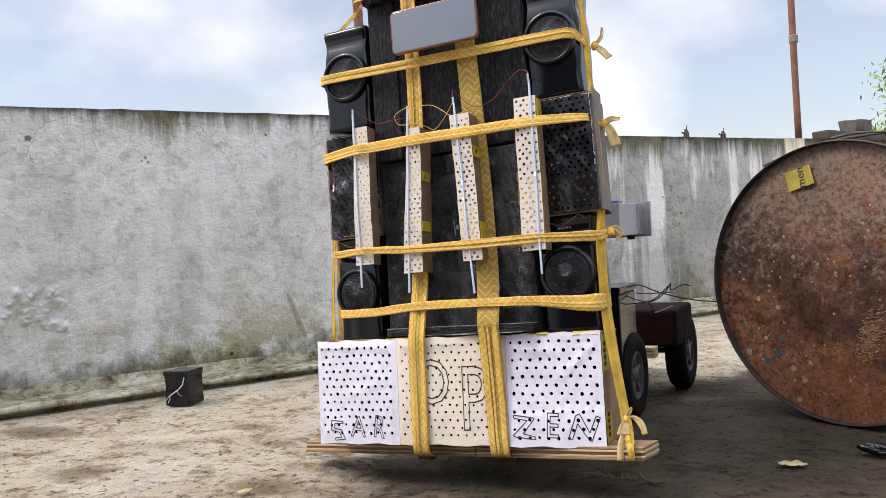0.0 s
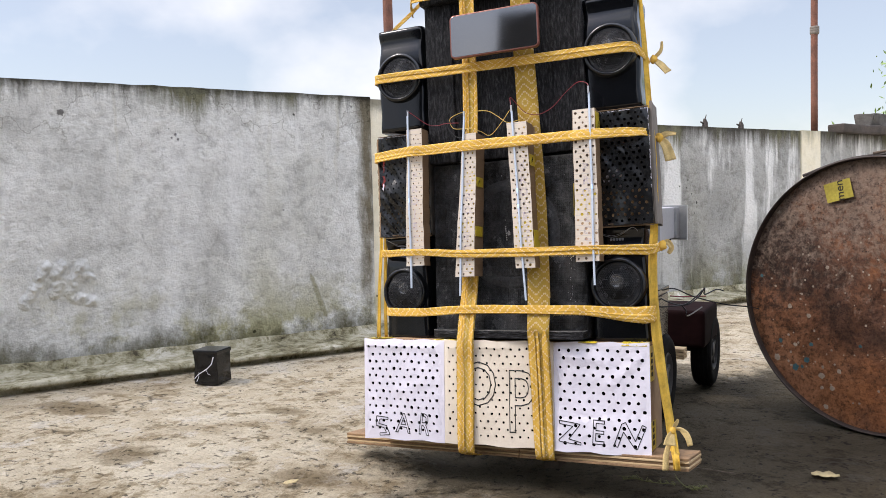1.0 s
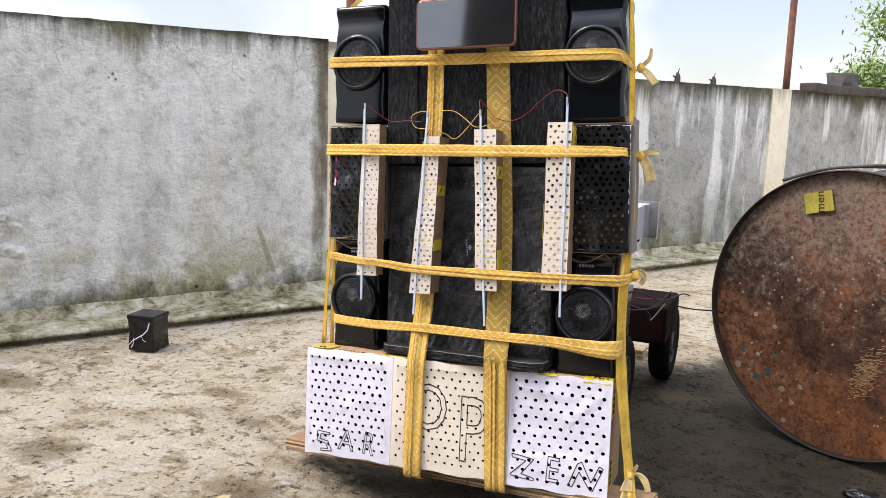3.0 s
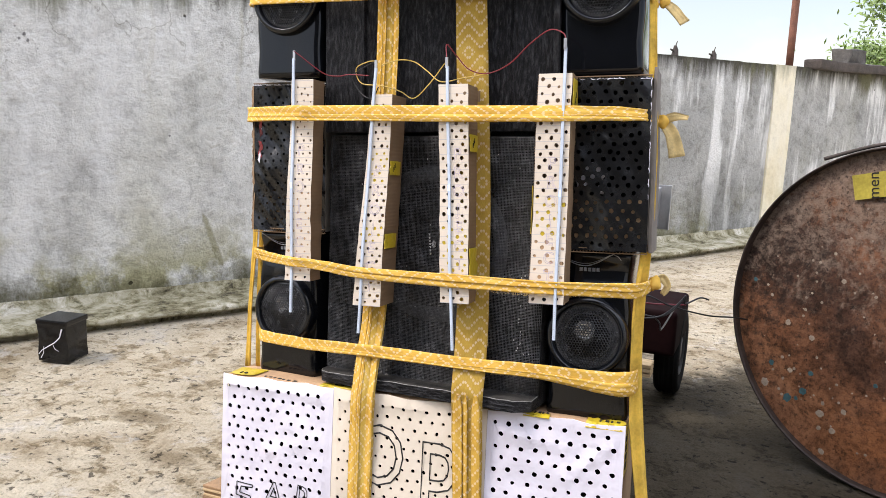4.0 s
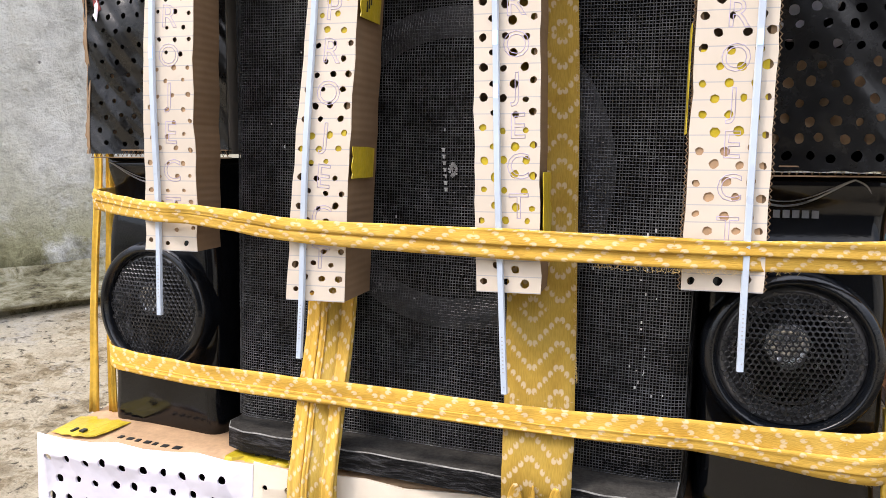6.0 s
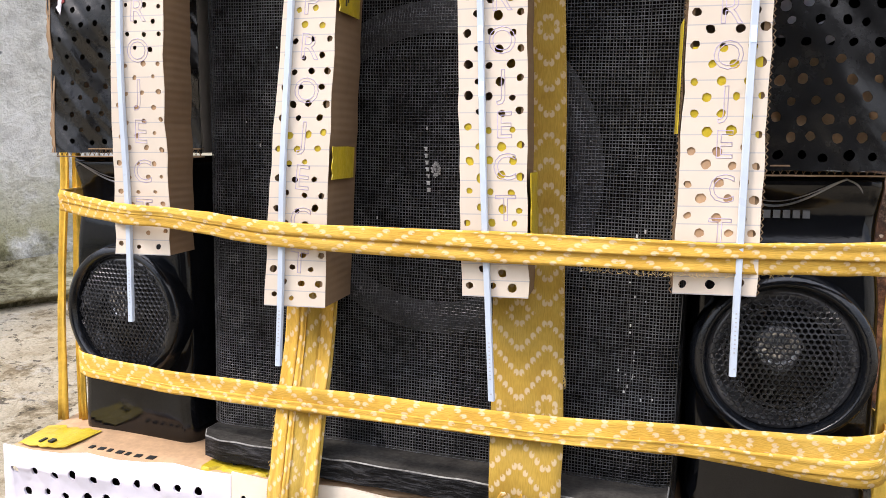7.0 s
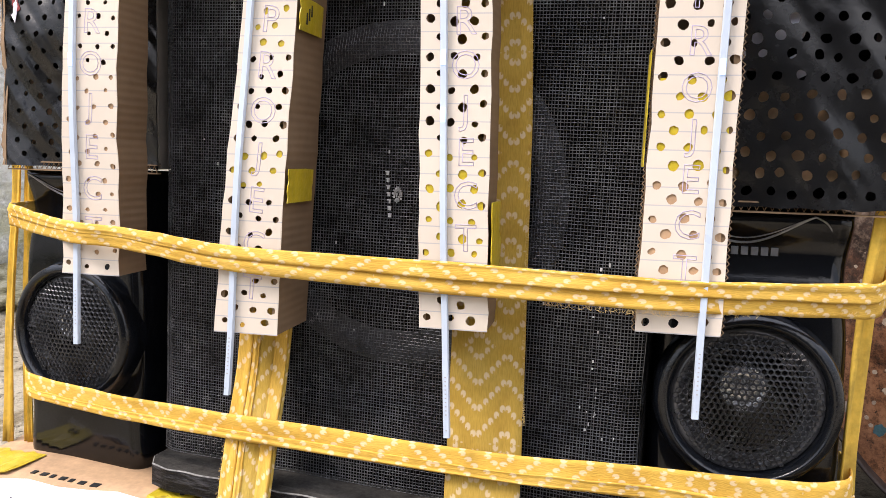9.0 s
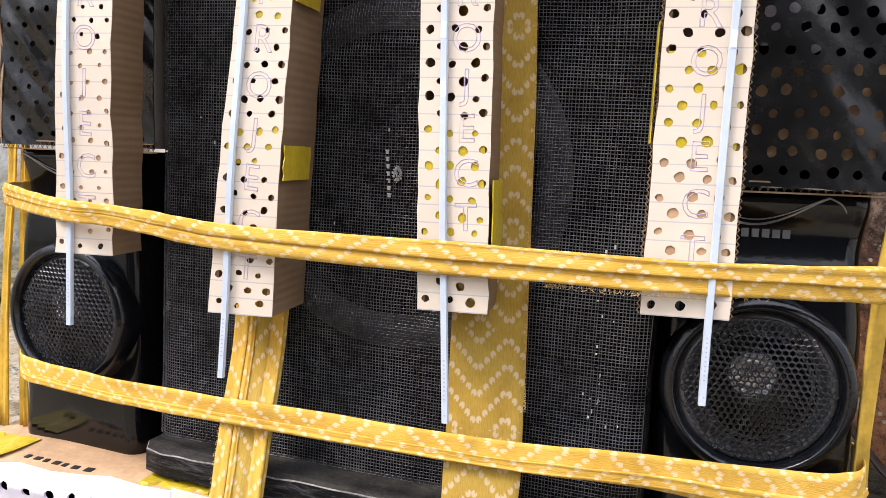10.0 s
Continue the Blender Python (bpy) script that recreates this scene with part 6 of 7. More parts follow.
# crosswise
L, Rr = (-1, -0.2, 0), (1, -0.3, 0)
strap("cloth_strap", [(-0.170, 0.07, 0.838), (-0.145, 0.010, 0.838), (-0.115, -0.010, 0.837), (0.03, -0.011, 0.828), (0.185, -0.010, 0.820), (0.215, 0.03, 0.812), (0.285, 0.045, 0.795)], [0.014, 0.014, 0.014, 0.013, 0.012, 0.008, 0.007], [L, FWD, FWD, FWD, FWD, FWD, FWD], "twisted yellow cloth strap round the top of the upper cabinet", 4, 0.002, 2.0, 20)
strap("cloth_strap", [(-0.120, 0.02, 0.845), (-0.160, 0.035, 0.825), (-0.198, 0.04, 0.802), (-0.228, 0.06, 0.785)], [0.008, 0.008, 0.008, 0.008], [FWD] * 4, "thin twisted yellow cloth tie from the lid to the loudspeaker", 3, 0.001, 2.0, 23)
strap("cloth_strap", [(-0.2255, 0.05, 0.696), (-0.2255, 0.012, 0.695), (-0.2185, -0.0035, 0.6945), (-0.1735, -0.0070, 0.6935), (-0.05, -0.0080, 0.6905), (0.09, -0.0085, 0.6885), (0.235, -0.0075, 0.6870), (0.274, -0.0040, 0.685), (0.288, 0.015, 0.676), (0.296, 0.045, 0.668)],
      [0.018] * 8 + [0.012, 0.010], [L, L, FWD, FWD, FWD, FWD, FWD, FWD, Rr, Rr], "yellow cloth strap with white printed drops across the upper loudspeakers", 2, 0.0013, 1.4, 31, laps=[(0, 0.0045, 0.45)])
strap("cloth_strap", [(-0.243, 0.075, 0.546), (-0.2425, 0.030, 0.546), (-0.232, 0.016, 0.5455), (-0.145, -0.0290, 0.5425), (-0.110, -0.0300, 0.5415), (-0.02, -0.0425, 0.5395), (0.075, -0.0430, 0.5375), (0.195, -0.0430, 0.5360), (0.255, -0.020, 0.537), (0.288, -0.006, 0.537), (0.298, 0.018, 0.536), (0.300, 0.05, 0.536)],
      [0.019, 0.019, 0.019, 0.019, 0.019, 0.019, 0.019, 0.018, 0.016, 0.012, 0.012, 0.012], [L, L, FWD, FWD, FWD, FWD, FWD, FWD, FWD, (0.3, -1, 0), Rr, Rr], "yellow cloth strap with white printed drops across the light boxes", 2, 0.0012, 1.6, 32, laps=[(0, -0.005, 0.42)])
strap("cloth_strap", [(-0.2370, 0.075, 0.3575), (-0.2365, 0.032, 0.3570), (-0.2260, 0.021, 0.3560), (-0.150, -0.0280, 0.3530), (-0.115, -0.0300, 0.3515), (-0.037, -0.0430, 0.3450), (0.078, -0.0430, 0.3415), (0.189, -0.0430, 0.3395), (0.235, -0.026, 0.3380), (0.281, -0.0060, 0.3365), (0.294, 0.010, 0.338), (0.300, 0.025, 0.341)],
      [0.014, 0.014, 0.014, 0.012, 0.012, 0.014, 0.0165, 0.015, 0.016, 0.018, 0.016, 0.014], [L, L, FWD, FWD, FWD, FWD, FWD, FWD, FWD, (0.2, -1, 0), Rr, Rr], "pleated yellow cloth strap with white printed drops across the light boxes", 2, 0.0011, 1.25, 33, laps=[(0, 0.0035, 0.50)],
      fray=([(0.125, -0.043, 0.3325), (0.190, -0.043, 0.3315), (0.235, -0.026, 0.332), (0.278, -0.008, 0.3315)], (0, -1, 0), 150, 5, 0.006))
strap("cloth_strap", [(-0.2370, 0.080, 0.2450), (-0.2360, 0.042, 0.2440), (-0.2230, 0.026, 0.2420), (-0.1880, 0.0165, 0.2405), (-0.125, 0.0010, 0.2405), (-0.040, -0.0205, 0.2440), (0.095, -0.0290, 0.2405), (0.178, -0.0190, 0.2365), (0.235, -0.0085, 0.2290), (0.275, -0.0020, 0.2260), (0.288, 0.015, 0.228), (0.290, 0.050, 0.230)],
      [0.0155, 0.0155, 0.016, 0.016, 0.016, 0.0155, 0.015, 0.017, 0.024, 0.030, 0.026, 0.022], [L, L, FWD, FWD, FWD, FWD, FWD, FWD, FWD, (0.2, -1, 0), Rr, Rr], "yellow cloth strap with white printed drops across the lower loudspeakers", 1, 0.0010, 1.1, 34, laps=[(0, -0.0042, 0.36)],
      fray=([(0.12, -0.020, 0.230), (0.180, -0.016, 0.2285), (0.235, -0.008, 0.219), (0.273, -0.0015, 0.2125)], (0, -1, 0), 220, 7, 0.005))
# upright side ties
strap("side_tie", [(0.284, 0.035, 0.805), (0.288, 0.030, 0.77), (0.294, 0.028, 0.60), (0.296, 0.022, 0.42), (0.287, 0.020, 0.30), (0.288, 0.020, 0.19), (0.304, 0.010, 0.05), (0.312, -0.010, 0.005), (0.318, -0.038, -0.002), (0.319, -0.040, -0.024)],
      [0.008, 0.009, 0.011, 0.014, 0.022, 0.026, 0.022, 0.015, 0.012, 0.010], [Rr, (0.8, -0.6, 0), (0.8, -0.6, 0), (0.8, -0.6, 0), (0.8, -0.6, 0), (0.8, -0.6, 0), (0.8, -0.6, 0), (0.5, -0.6, 0.5), FWD, FWD], "plain folded yellow cloth tie down the side of the stack", 3, 0.003, 2.4, 41, group="side ties", mat=M_CORD)
for k, (x, y, x2, y2, z0, wd) in enumerate(((-0.2480, 0.050, -0.2620, 0.050, 0.400, 0.0095), (-0.2400, 0.052, -0.2460, 0.052, 0.392, 0.006))):
    strap("side_tie", [(x, y, z0), (x - 0.001, y, z0 - 0.03), ((x + x2) / 2 - 0.001, (y + y2) / 2, (z0 + 0.19) / 2), (x2, y2, 0.190)], [wd] * 4, [(-0.3, -0.95, 0)] * 4, "plain folded yellow cloth tie down the side of the stack", 3, 0.0025, 2.4, 42 + k, group="side ties", mat=M_CORD)


def knot(x, y, z, tails, seed, r=0.011):
    """A knot with loose tails."""
    ob = thing("knot", local(x, y, z), "knotted end of a yellow cloth strap with loose tails", "knot", "knots")
    bm = bmesh.new()
    bmesh.ops.create_icosphere(bm, subdivisions=3, radius=r)
    for v in bm.verts:
        n = noise.noise(v.co * 150 + Vector((seed, 0, 0)))
        v.co = Vector((v.co.x * 0.8, v.co.y * 0.8, v.co.z)) * (1 + 0.35 * n)
    part("wrap", bm, M_STRAP, ob, smooth=True)
    for i, (pts, ws) in enumerate(tails):
        part("tail", ribbon(pts, ws, [(0.5, -1, 0.1 * j) for j in range(len(pts))], 2, 0.002, cloth=1.4, seed=seed + i, waver=0.002), M_FADED, ob, smooth=True)
    return ob


knot(0.302, 0.050, 0.672, [([(0, 0, 0), (0.012, 0, 0.012), (0.016, 0.0, 0.030)], [0.004, 0.007, 0.003]), ([(0, 0, 0), (0.012, 0, -0.010), (0.024, 0, -0.026)], [0.006, 0.012, 0.014])], 1, 0.008)
knot(0.304, 0.050, 0.533, [([(0, 0, 0), (0.014, 0, 0.006), (0.030, 0, 0.004)], [0.008, 0.010, 0.006]), ([(0, 0, 0), (0.012, 0, -0.015), (0.018, 0.0, -0.042)], [0.010, 0.018, 0.020])], 2, 0.009)
knot(0.304, 0.030, 0.343, [([(0, 0, 0), (0.008, 0.004, 0.006), (0.014, 0.008, -0.004), (0.008, 0.008, -0.014)], [0.006, 0.010, 0.010, 0.006])], 3, 0.009)
knot(0.3135, -0.022, 0.038, [([(0, 0, 0), (-0.004, -0.006, -0.010), (-0.005, -0.010, -0.024)], [0.005, 0.014, 0.021]), ([(0, 0, 0), (0.011, 0.002, 0.001), (0.021, 0.003, -0.008), (0.027, 0.002, -0.025)], [0.004, 0.007, 0.011, 0.010]), ([(-0.006, -0.002, -0.020), (-0.011, -0.0085, -0.040), (-0.013, -0.0125, -0.064)], [0.009, 0.010, 0.010]), ([(0, 0, 0), (0.004, -0.002, 0.010), (0.008, -0.002, 0.018)], [0.004, 0.007, 0.004])], 4, 0.006)

# ---- thin wires over the light boxes ----


def wire_thing(pts, mat, label, m=T, r=0.0007, n=10):
    bm = bmesh.new()
    tube(bm, smooth_path(pts, n), r, 6)
    return solo("wire", bm, mat, m, label, "wire", "wires", smooth=True)


wire_thing([(-0.1445, -0.026, 0.620), (-0.138, -0.022, 0.615), (-0.112, -0.008, 0.594), (-0.092, -0.006, 0.590), (-0.075, -0.010, 0.591), (-0.045, -0.016, 0.588)], M_WIRE_R, "thin dark red wire between the light strips")
wire_thing([(-0.025, -0.036, 0.600), (-0.042, -0.018, 0.602), (-0.070, -0.010, 0.588), (-0.056, -0.012, 0.566), (-0.038, -0.02, 0.560), (-0.026, -0.030, 0.572)], M_WIRE_K, "thin black wire looped at the light strips")
wire_thing([(-0.025, -0.036, 0.602), (-0.046, -0.016, 0.605), (-0.065, -0.010, 0.598), (-0.058, -0.010, 0.580), (-0.026, -0.016, 0.575), (-0.004, -0.012, 0.568), (0.012, -0.008, 0.560), (0.034, -0.012, 0.577), (0.055, -0.020, 0.598), (0.064, -0.034, 0.598)], M_WIRE_Y, "thin yellow wire looped between the light strips")
wire_thing([(-0.022, -0.030, 0.598), (-0.006, -0.014, 0.606), (0.012, -0.008, 0.604), (0.030, -0.010, 0.592), (0.050, -0.016, 0.578), (0.075, -0.012, 0.582), (0.100, -0.006, 0.586)], M_WIRE_Y, "thin yellow wire looped between the light strips")
wire_thing([(0.064, -0.036, 0.600), (0.060, -0.026, 0.620), (0.070, -0.016, 0.607), (0.084, -0.012, 0.592), (0.106, -0.010, 0.587), (0.132, -0.010, 0.597), (0.158, -0.014, 0.619), (0.182, -0.022, 0.632), (0.200, -0.032, 0.626), (0.204, -0.036, 0.616)], M_WIRE_R, "thin dark red wire between the light strips")

# ---- the trolley under the stack, and what hangs behind it ----


def wheel(x, y):
    w = part("wheel", box_bm(-0.02, 0.02, -0.01, 0.01, -0.01, 0.01), M_RIM, cart, at=Matrix.Translation((x, y, 0.097)))
    bm = bmesh.new()
    lathe(bm, [(0.056, -0.022), (0.078, -0.027), (0.090, -0.025), (0.097, -0.018), (0.097, 0.018), (0.090, 0.025), (0.078, 0.027), (0.056, 0.022)], 40, "x")
    part("tyre", fix(bm), M_RUBBER, w, "black rubber tyre", True)
    bm = bmesh.new()
    for x_ in (-0.016, -0.006, 0.004, 0.014):
        lathe(bm, [(0.0955, x_), (0.0985, x_ + 0.0012), (0.0985, x_ + 0.0046), (0.0955, x_ + 0.0058)], 40, "x")
    part("tread", fix(bm), M_RUBBER, w, "worn ribs of the tyre", True)
    bm = bmesh.new()
    lathe(bm, [(0.058, -0.020), (0.058, 0.019), (0.052, 0.024), (0.046, 0.013), (0.020, 0.010), (0.018, 0.021), (0.0005, 0.021)], 32, "x")
    for k in range(5):
        a = 2 * math.pi * k / 5
        b = bmesh.new()
        add_box(b, 0.008, 0.019, -0.007, 0.007, 0.016, 0.052, bev=0.002, seg=1)
        bmesh.ops.rotate(b, verts=b.verts[:], cent=(0, 0, 0), matrix=Matrix.Rotation(a, 3, "X"))
        me = bpy.data.meshes.new("t")
        b.to_mesh(me)
        bm.from_mesh(me)
        b.free()
        bpy.data.meshes.remove(me)
    part("rim", fix(bm), M_RIM, w, "grey spoked rim", True)


cart = thing("trolley", Matrix(), "dark toy tractor trolley with treaded wheels that carries the stack", "trolley")
wheel(0.160, 0.585)
wheel(0.205, 0.970)
wheel(-0.200, 0.585)
wheel(-0.200, 0.970)
bm = box_bm(-0.06, 0.230, 0.80, 1.01, 0.128, 0.224, bev=0.014, seg=4)
part("seat_box", bm, M_RED, cart, "dark maroon padded box", True)
part("axle", tube(bmesh.new(), [(-0.22, 0.585, 0.097), (0.16, 0.585, 0.097)], 0.008), M_GRILLE, cart)
part("axle", tube(bmesh.new(), [(-0.22, 0.97, 0.097), (0.20, 0.97, 0.097)], 0.008), M_GRILLE, cart)
for x in (-0.10, 0.07):
    part("chassis_beam", box_bm(x, x + 0.03, 0.10, 1.02, 0.108, 0.128, bev=0.002), M_DARKWOOD, cart)
    part("chassis_beam", box_bm(x, x + 0.03, 0.045, 0.12, 0.030, 0.046, bev=0.002), M_DARKWOOD, cart)
    part("upright", box_bm(x, x + 0.03, 0.10, 0.13, 0.036, 0.128, bev=0.002), M_DARKWOOD, cart)
for k in range(3):
    part("plank", box_bm(0.10, 0.205, 0.66, 0.70, 0.124 + 0.009 * k, 0.131 + 0.009 * k, bev=0.001), M_PLY, cart, "plywood strip")
part("deck", box_bm(-0.15, 0.14, 0.13, 0.84, 0.128, 0.142, bev=0.002), M_DARKWOOD, cart)

ob = thing("battery_box", Matrix.Translation((0.06, 0.55, 0.142)), "black box standing on the trolley behind the stack", "box")
part("case", box_bm(-0.10, 0.115, -0.06, 0.08, 0.0, 0.150, bev=0.006, seg=3), M_SATIN, ob)
part("lid", box_bm(-0.102, 0.117, -0.062, 0.082, 0.151, 0.166, bev=0.003), M_SATIN, ob)

ob = thing("amplifier", Matrix.Translation((0.125, 0.50, 0.420)), "grey metal amplifier case with a bright tin bracket", "amplifier")
part("case", box_bm(-0.08, 0.066, -0.03, 0.155, 0.0, 0.072, bev=0.002), M_GREY, ob)
part("stand", box_bm(-0.06, -0.03, 0.03, 0.10, -0.113, 0.0, bev=0.002), M_DARKWOOD, ob)
part("bracket", box_bm(-0.06, 0.090, 0.160, 0.163, -0.006, 0.076, bev=0.0008), M_STEEL, ob, "bright tin bracket")
part("bracket_lip", box_bm(0.0885, 0.0905, 0.150, 0.160, -0.006, 0.076), M_STEEL, ob)
part("flap", box_bm(0.066, 0.072, 0.120, 0.155, 0.0, 0.072, bev=0.0006), M_STEEL, ob)
part("knob", fix((lambda b: (lathe(b, [(0.0005, -0.010), (0.009, -0.010), (0.010, 0.0), (0.0005, 0.0)], 16, "z", (0.05, 0.12, -0.001)), b)[1])(bmesh.new())), M_SATIN, ob, "small dark knob", True)
part("clip", box_bm(0.03, 0.05, 0.02, 0.06, 0.072, 0.078, bev=0.001), simple("blue_plastic", (0.03, 0.08, 0.35), 0.4), ob, "small blue clip")

for pts, mt, lb in (([(0.17, 0.56, 0.30), (0.20, 0.57, 0.306), (0.24, 0.60, 0.285), (0.30, 0.66, 0.262), (0.36, 0.74, 0.245), (0.45, 0.86, 0.20), (0.52, 1.0, 0.10), (0.56, 1.08, 0.004)], M_WIRE_K, "thin black cable trailing from the trolley"),
                    ([(0.16, 0.55, 0.295), (0.19, 0.56, 0.275), (0.225, 0.58, 0.268), (0.25, 0.60, 0.285), (0.262, 0.61, 0.305), (0.262, 0.61, 0.29), (0.285, 0.63, 0.30), (0.30, 0.64, 0.296)], M_WIRE_K, "loose black wire ends on the trolley"),
                    ([(0.15, 0.55, 0.262), (0.19, 0.555, 0.266), (0.225, 0.575, 0.270), (0.248, 0.59, 0.288), (0.258, 0.60, 0.300)], M_WIRE_K, "loose black wire ends on the trolley"),
                    ([(0.185, 0.60, 0.285), (0.21, 0.61, 0.283), (0.235, 0.62, 0.283), (0.262, 0.63, 0.284)], M_WIRE_R, "loose red wire end on the trolley"),
                    ([(0.215, 0.57, 0.27), (0.225, 0.58, 0.255), (0.226, 0.60, 0.24), (0.224, 0.80, 0.235)], M_WIRE_K, "loose black wire ends on the trolley")):
    wire_thing(pts, mt, lb, Matrix(), 0.0016, 6)
# brown carton backing seen past the side
ob = thing("side_board", local(0.2970, 0.0, 0.380), "weathered grey-brown cardboard strip along the stack's side", "cardboard", "side boards")
bm = box_bm(-0.0005, 0.004, 0.006, 0.070, 0.0, 0.21, bev=0.001)
bmesh.ops.subdivide_edges(bm, edges=[e for e in bm.edges if e.calc_length() > 0.05], cuts=8)
wobble(bm, 0.002, 30, 2)
part("sheet", bm, M_GREYCARD, ob)

# ---- the drum ----
DR = 0.298
DRUM = Matrix.Translation((0.601, 0.610, DR - 0.002)) @ Matrix.Rotation(-0.477, 4, "Z")
ob = thing("oil_drum", DRUM, "rusty steel oil drum lying on its side", "drum")
bm = bmesh.new()
lathe(bm, [(0.2925, 0.012), (0.2930, 0.002), (0.2945, -0.004), (0.297, -0.003), (DR, 0.003), (DR - 0.001, 0.012), (0.290, 0.018), (0.289, 0.27), (0.297, 0.285), (0.289, 0.30), (0.289, 0.57), (0.297, 0.585), (0.289, 0.60), (0.289, 0.84), (DR, 0.855), (0.290, 0.862), (0.284, 0.85), (0.001, 0.85)], 96, "y")
part("barrel", fix(bm), M_RUSTDARK, ob, "dark rusted barrel and rim", smooth=True)
bm = bmesh.new()
rings = lathe(bm, [(0.2928, 0.012)] + [(0.2928 * (1 - k / 22), 0.013) for k in range(1, 22)] + [(0.001, 0.013)], 72, "y")
for v in bm.verts:
    q = math.hypot(v.co.x, v.co.z)
    v.co.y += 0.004 * noise.noise(v.co * 7) * min(1, max(0, 0.293 - q) * 20)
part("lid", fix(bm), M_RUST, ob, "dished rusty drum end", True)
bm = bmesh.new()
R = random.Random(21)
pts = [(-0.192, -0.039, 0.0060), (-0.145, -0.057, 0.0055), (-0.178, -0.127, 0.0055), (-0.223, -0.162, 0.0085), (-0.114, -0.190, 0.0080), (-0.074, -0.174, 0.0050), (-0.111, -0.170, 0.0042), (-0.113, -0.217, 0.0046), (-0.089, -0.215, 0.0064), (-0.103, -0.259, 0.0060), (-0.101, 0.056, 0.0046), (-0.045, 0.040, 0.0034), (-0.220, 0.180, 0.0050)]
SPOT = simple("dried_paint", (0.36, 0.29, 0.22), 0.7, 0, 0.3, 60)
SPOT2 = simple("blue_green_paint", (0.045, 0.11, 0.125), 0.6, 0, 0.3, 60)


def splash(bm, x, z, r):
    y = 0.0118 + 0.004 * noise.noise(Vector((x, 0.013, z)) * 7) * min(1, max(0, 0.293 - math.hypot(x, z)) * 20)
    f = bm.faces.new([bm.verts.new((a, y + 0.0007, b)) for a, b in blob(x, z, r, R, 22, 0.16)])
    e = bmesh.ops.extrude_face_region(bm, geom=[f])
    bmesh.ops.translate(bm, vec=(0, 0.0016, 0), verts=[v for v in e["geom"] if isinstance(v, bmesh.types.BMVert)])


for k, (x, z, r) in enumerate(pts):
    bm = bmesh.new()
    splash(bm, x, z, r * 0.9)
    part("paint_spot", fix(bm), SPOT, ob, "dried pale paint splash")
for x, z, r in ((-0.177, -0.180, 0.0085), (-0.150, -0.159, 0.0064), (-0.215, -0.122, 0.0052), (-0.139, -0.122, 0.0048), (-0.264, 0.028, 0.004), (-0.027, -0.112, 0.0038), (-0.161, -0.176, 0.004)):
    bm = bmesh.new()
    splash(bm, x, z, r)
    part("paint_spot", fix(bm), SPOT2, ob, "small blue-green paint splash")
bm = bmesh.new()
for _ in range(110):
    splash(bm, R.uniform(-0.24, 0.2), R.uniform(-0.26, 0.20), R.uniform(0.0010, 0.0030))
tagged(part("paint_specks", fix(bm), SPOT, ob, "tiny pale specks"), kind="stuff")
bm = bmesh.new()
for _ in range(420):
    z = -0.110 + R.gauss(0, 0.026)
    x, l = 0.054 + 0.30 * (z + 0.11) + R.gauss(0, 0.012), R.uniform(0.003, 0.011)
    k = R.uniform(0.25, 0.6)
    tube(bm, [(x, 0.0126, z), (x + l * 0.5, 0.0121, z + l * 0.5 * k), (x + l, 0.0126, z + l * k)], R.uniform(0.0004, 0.0011), 4, 0.0002)
tagged(part("scuff", bm, simple("bare_scratched_metal", (0.52, 0.34, 0.18), 0.4, 0.5, 0.2, 40), ob, "bright scraped patch of bare metal"), kind="stuff")
lab = part("label", box_bm(-0.030, 0.030, -0.0006, 0.0006, -0.021, 0.021), simple("yellowed_label", (0.42, 0.34, 0.05), 0.5, 0, 0.25, 30, 0.3, 60), ob, "torn yellow paper label", at=Matrix.Translation((-0.074, 0.0075, 0.226)) @ Matrix.Rotation(radians(-14), 4, "Y"))
part("print", moved(letters("men", 0.026, 0.0003, False), 0.004, -0.0010, 0.0, turn=-84), M_INK, lab, "black printed letters men")
bm = bmesh.new()
tube(bm, smooth_path([(-0.17, 0.03, 0.262), (-0.08, 0.05, 0.294), (0.02, 0.07, 0.304), (0.12, 0.08, 0.302), (0.24, 0.10, 0.27)], 6), 0.0035, 8, 0.0025)
solo("stick", bm, M_DARKWOOD, DRUM, "dry dark stick lying across the drum", "stick", smooth=True)
bm = bmesh.new()
tube(bm, smooth_path([(-0.01, 0.03, 0.304), (0.04, 0.035, 0.309), (0.11, 0.04, 0.302)], 6), 0.0035, 8, 0.002)
solo("stick", bm, M_BARK, DRUM, "short dry stick lying across the drum", "stick", smooth=True)

# ---- loose things on the terrace ----
ob = thing("small_speaker_box", Matrix.Translation((-1.122, 0.482, 0)) @ Matrix.Rotation(radians(11), 4, "Z") @ Matrix.Diagonal((0.84, 0.84, 0.93, 1)), "small box wrapped in torn black plastic on the terrace", "box")
bm = box_bm(-0.045, 0.045, -0.045, 0.045, 0.0, 0.098, bev=0.003, seg=2)
bmesh.ops.subdivide_edges(bm, edges=[e for e in bm.edges if e.calc_length() > 0.05], cuts=6)
wobble(bm, 0.0038, 45, 4)
part("wrap", bm, M_GLOSS, ob, "creased shiny black polythene", True)
part("lid", box_bm(-0.048, 0.048, -0.048, 0.048, 0.094, 0.108, bev=0.004, seg=2), M_GLOSS, ob)
bm = bmesh.new()
tube(bm, [(-0.042, -0.0475, 0.018), (-0.030, -0.0485, 0.030), (-0.012, -0.0480, 0.040), (0.010, -0.0485, 0.052), (0.026, -0.0480, 0.066), (0.034, -0.0485, 0.088)], 0.0009, 6, 0.0020)
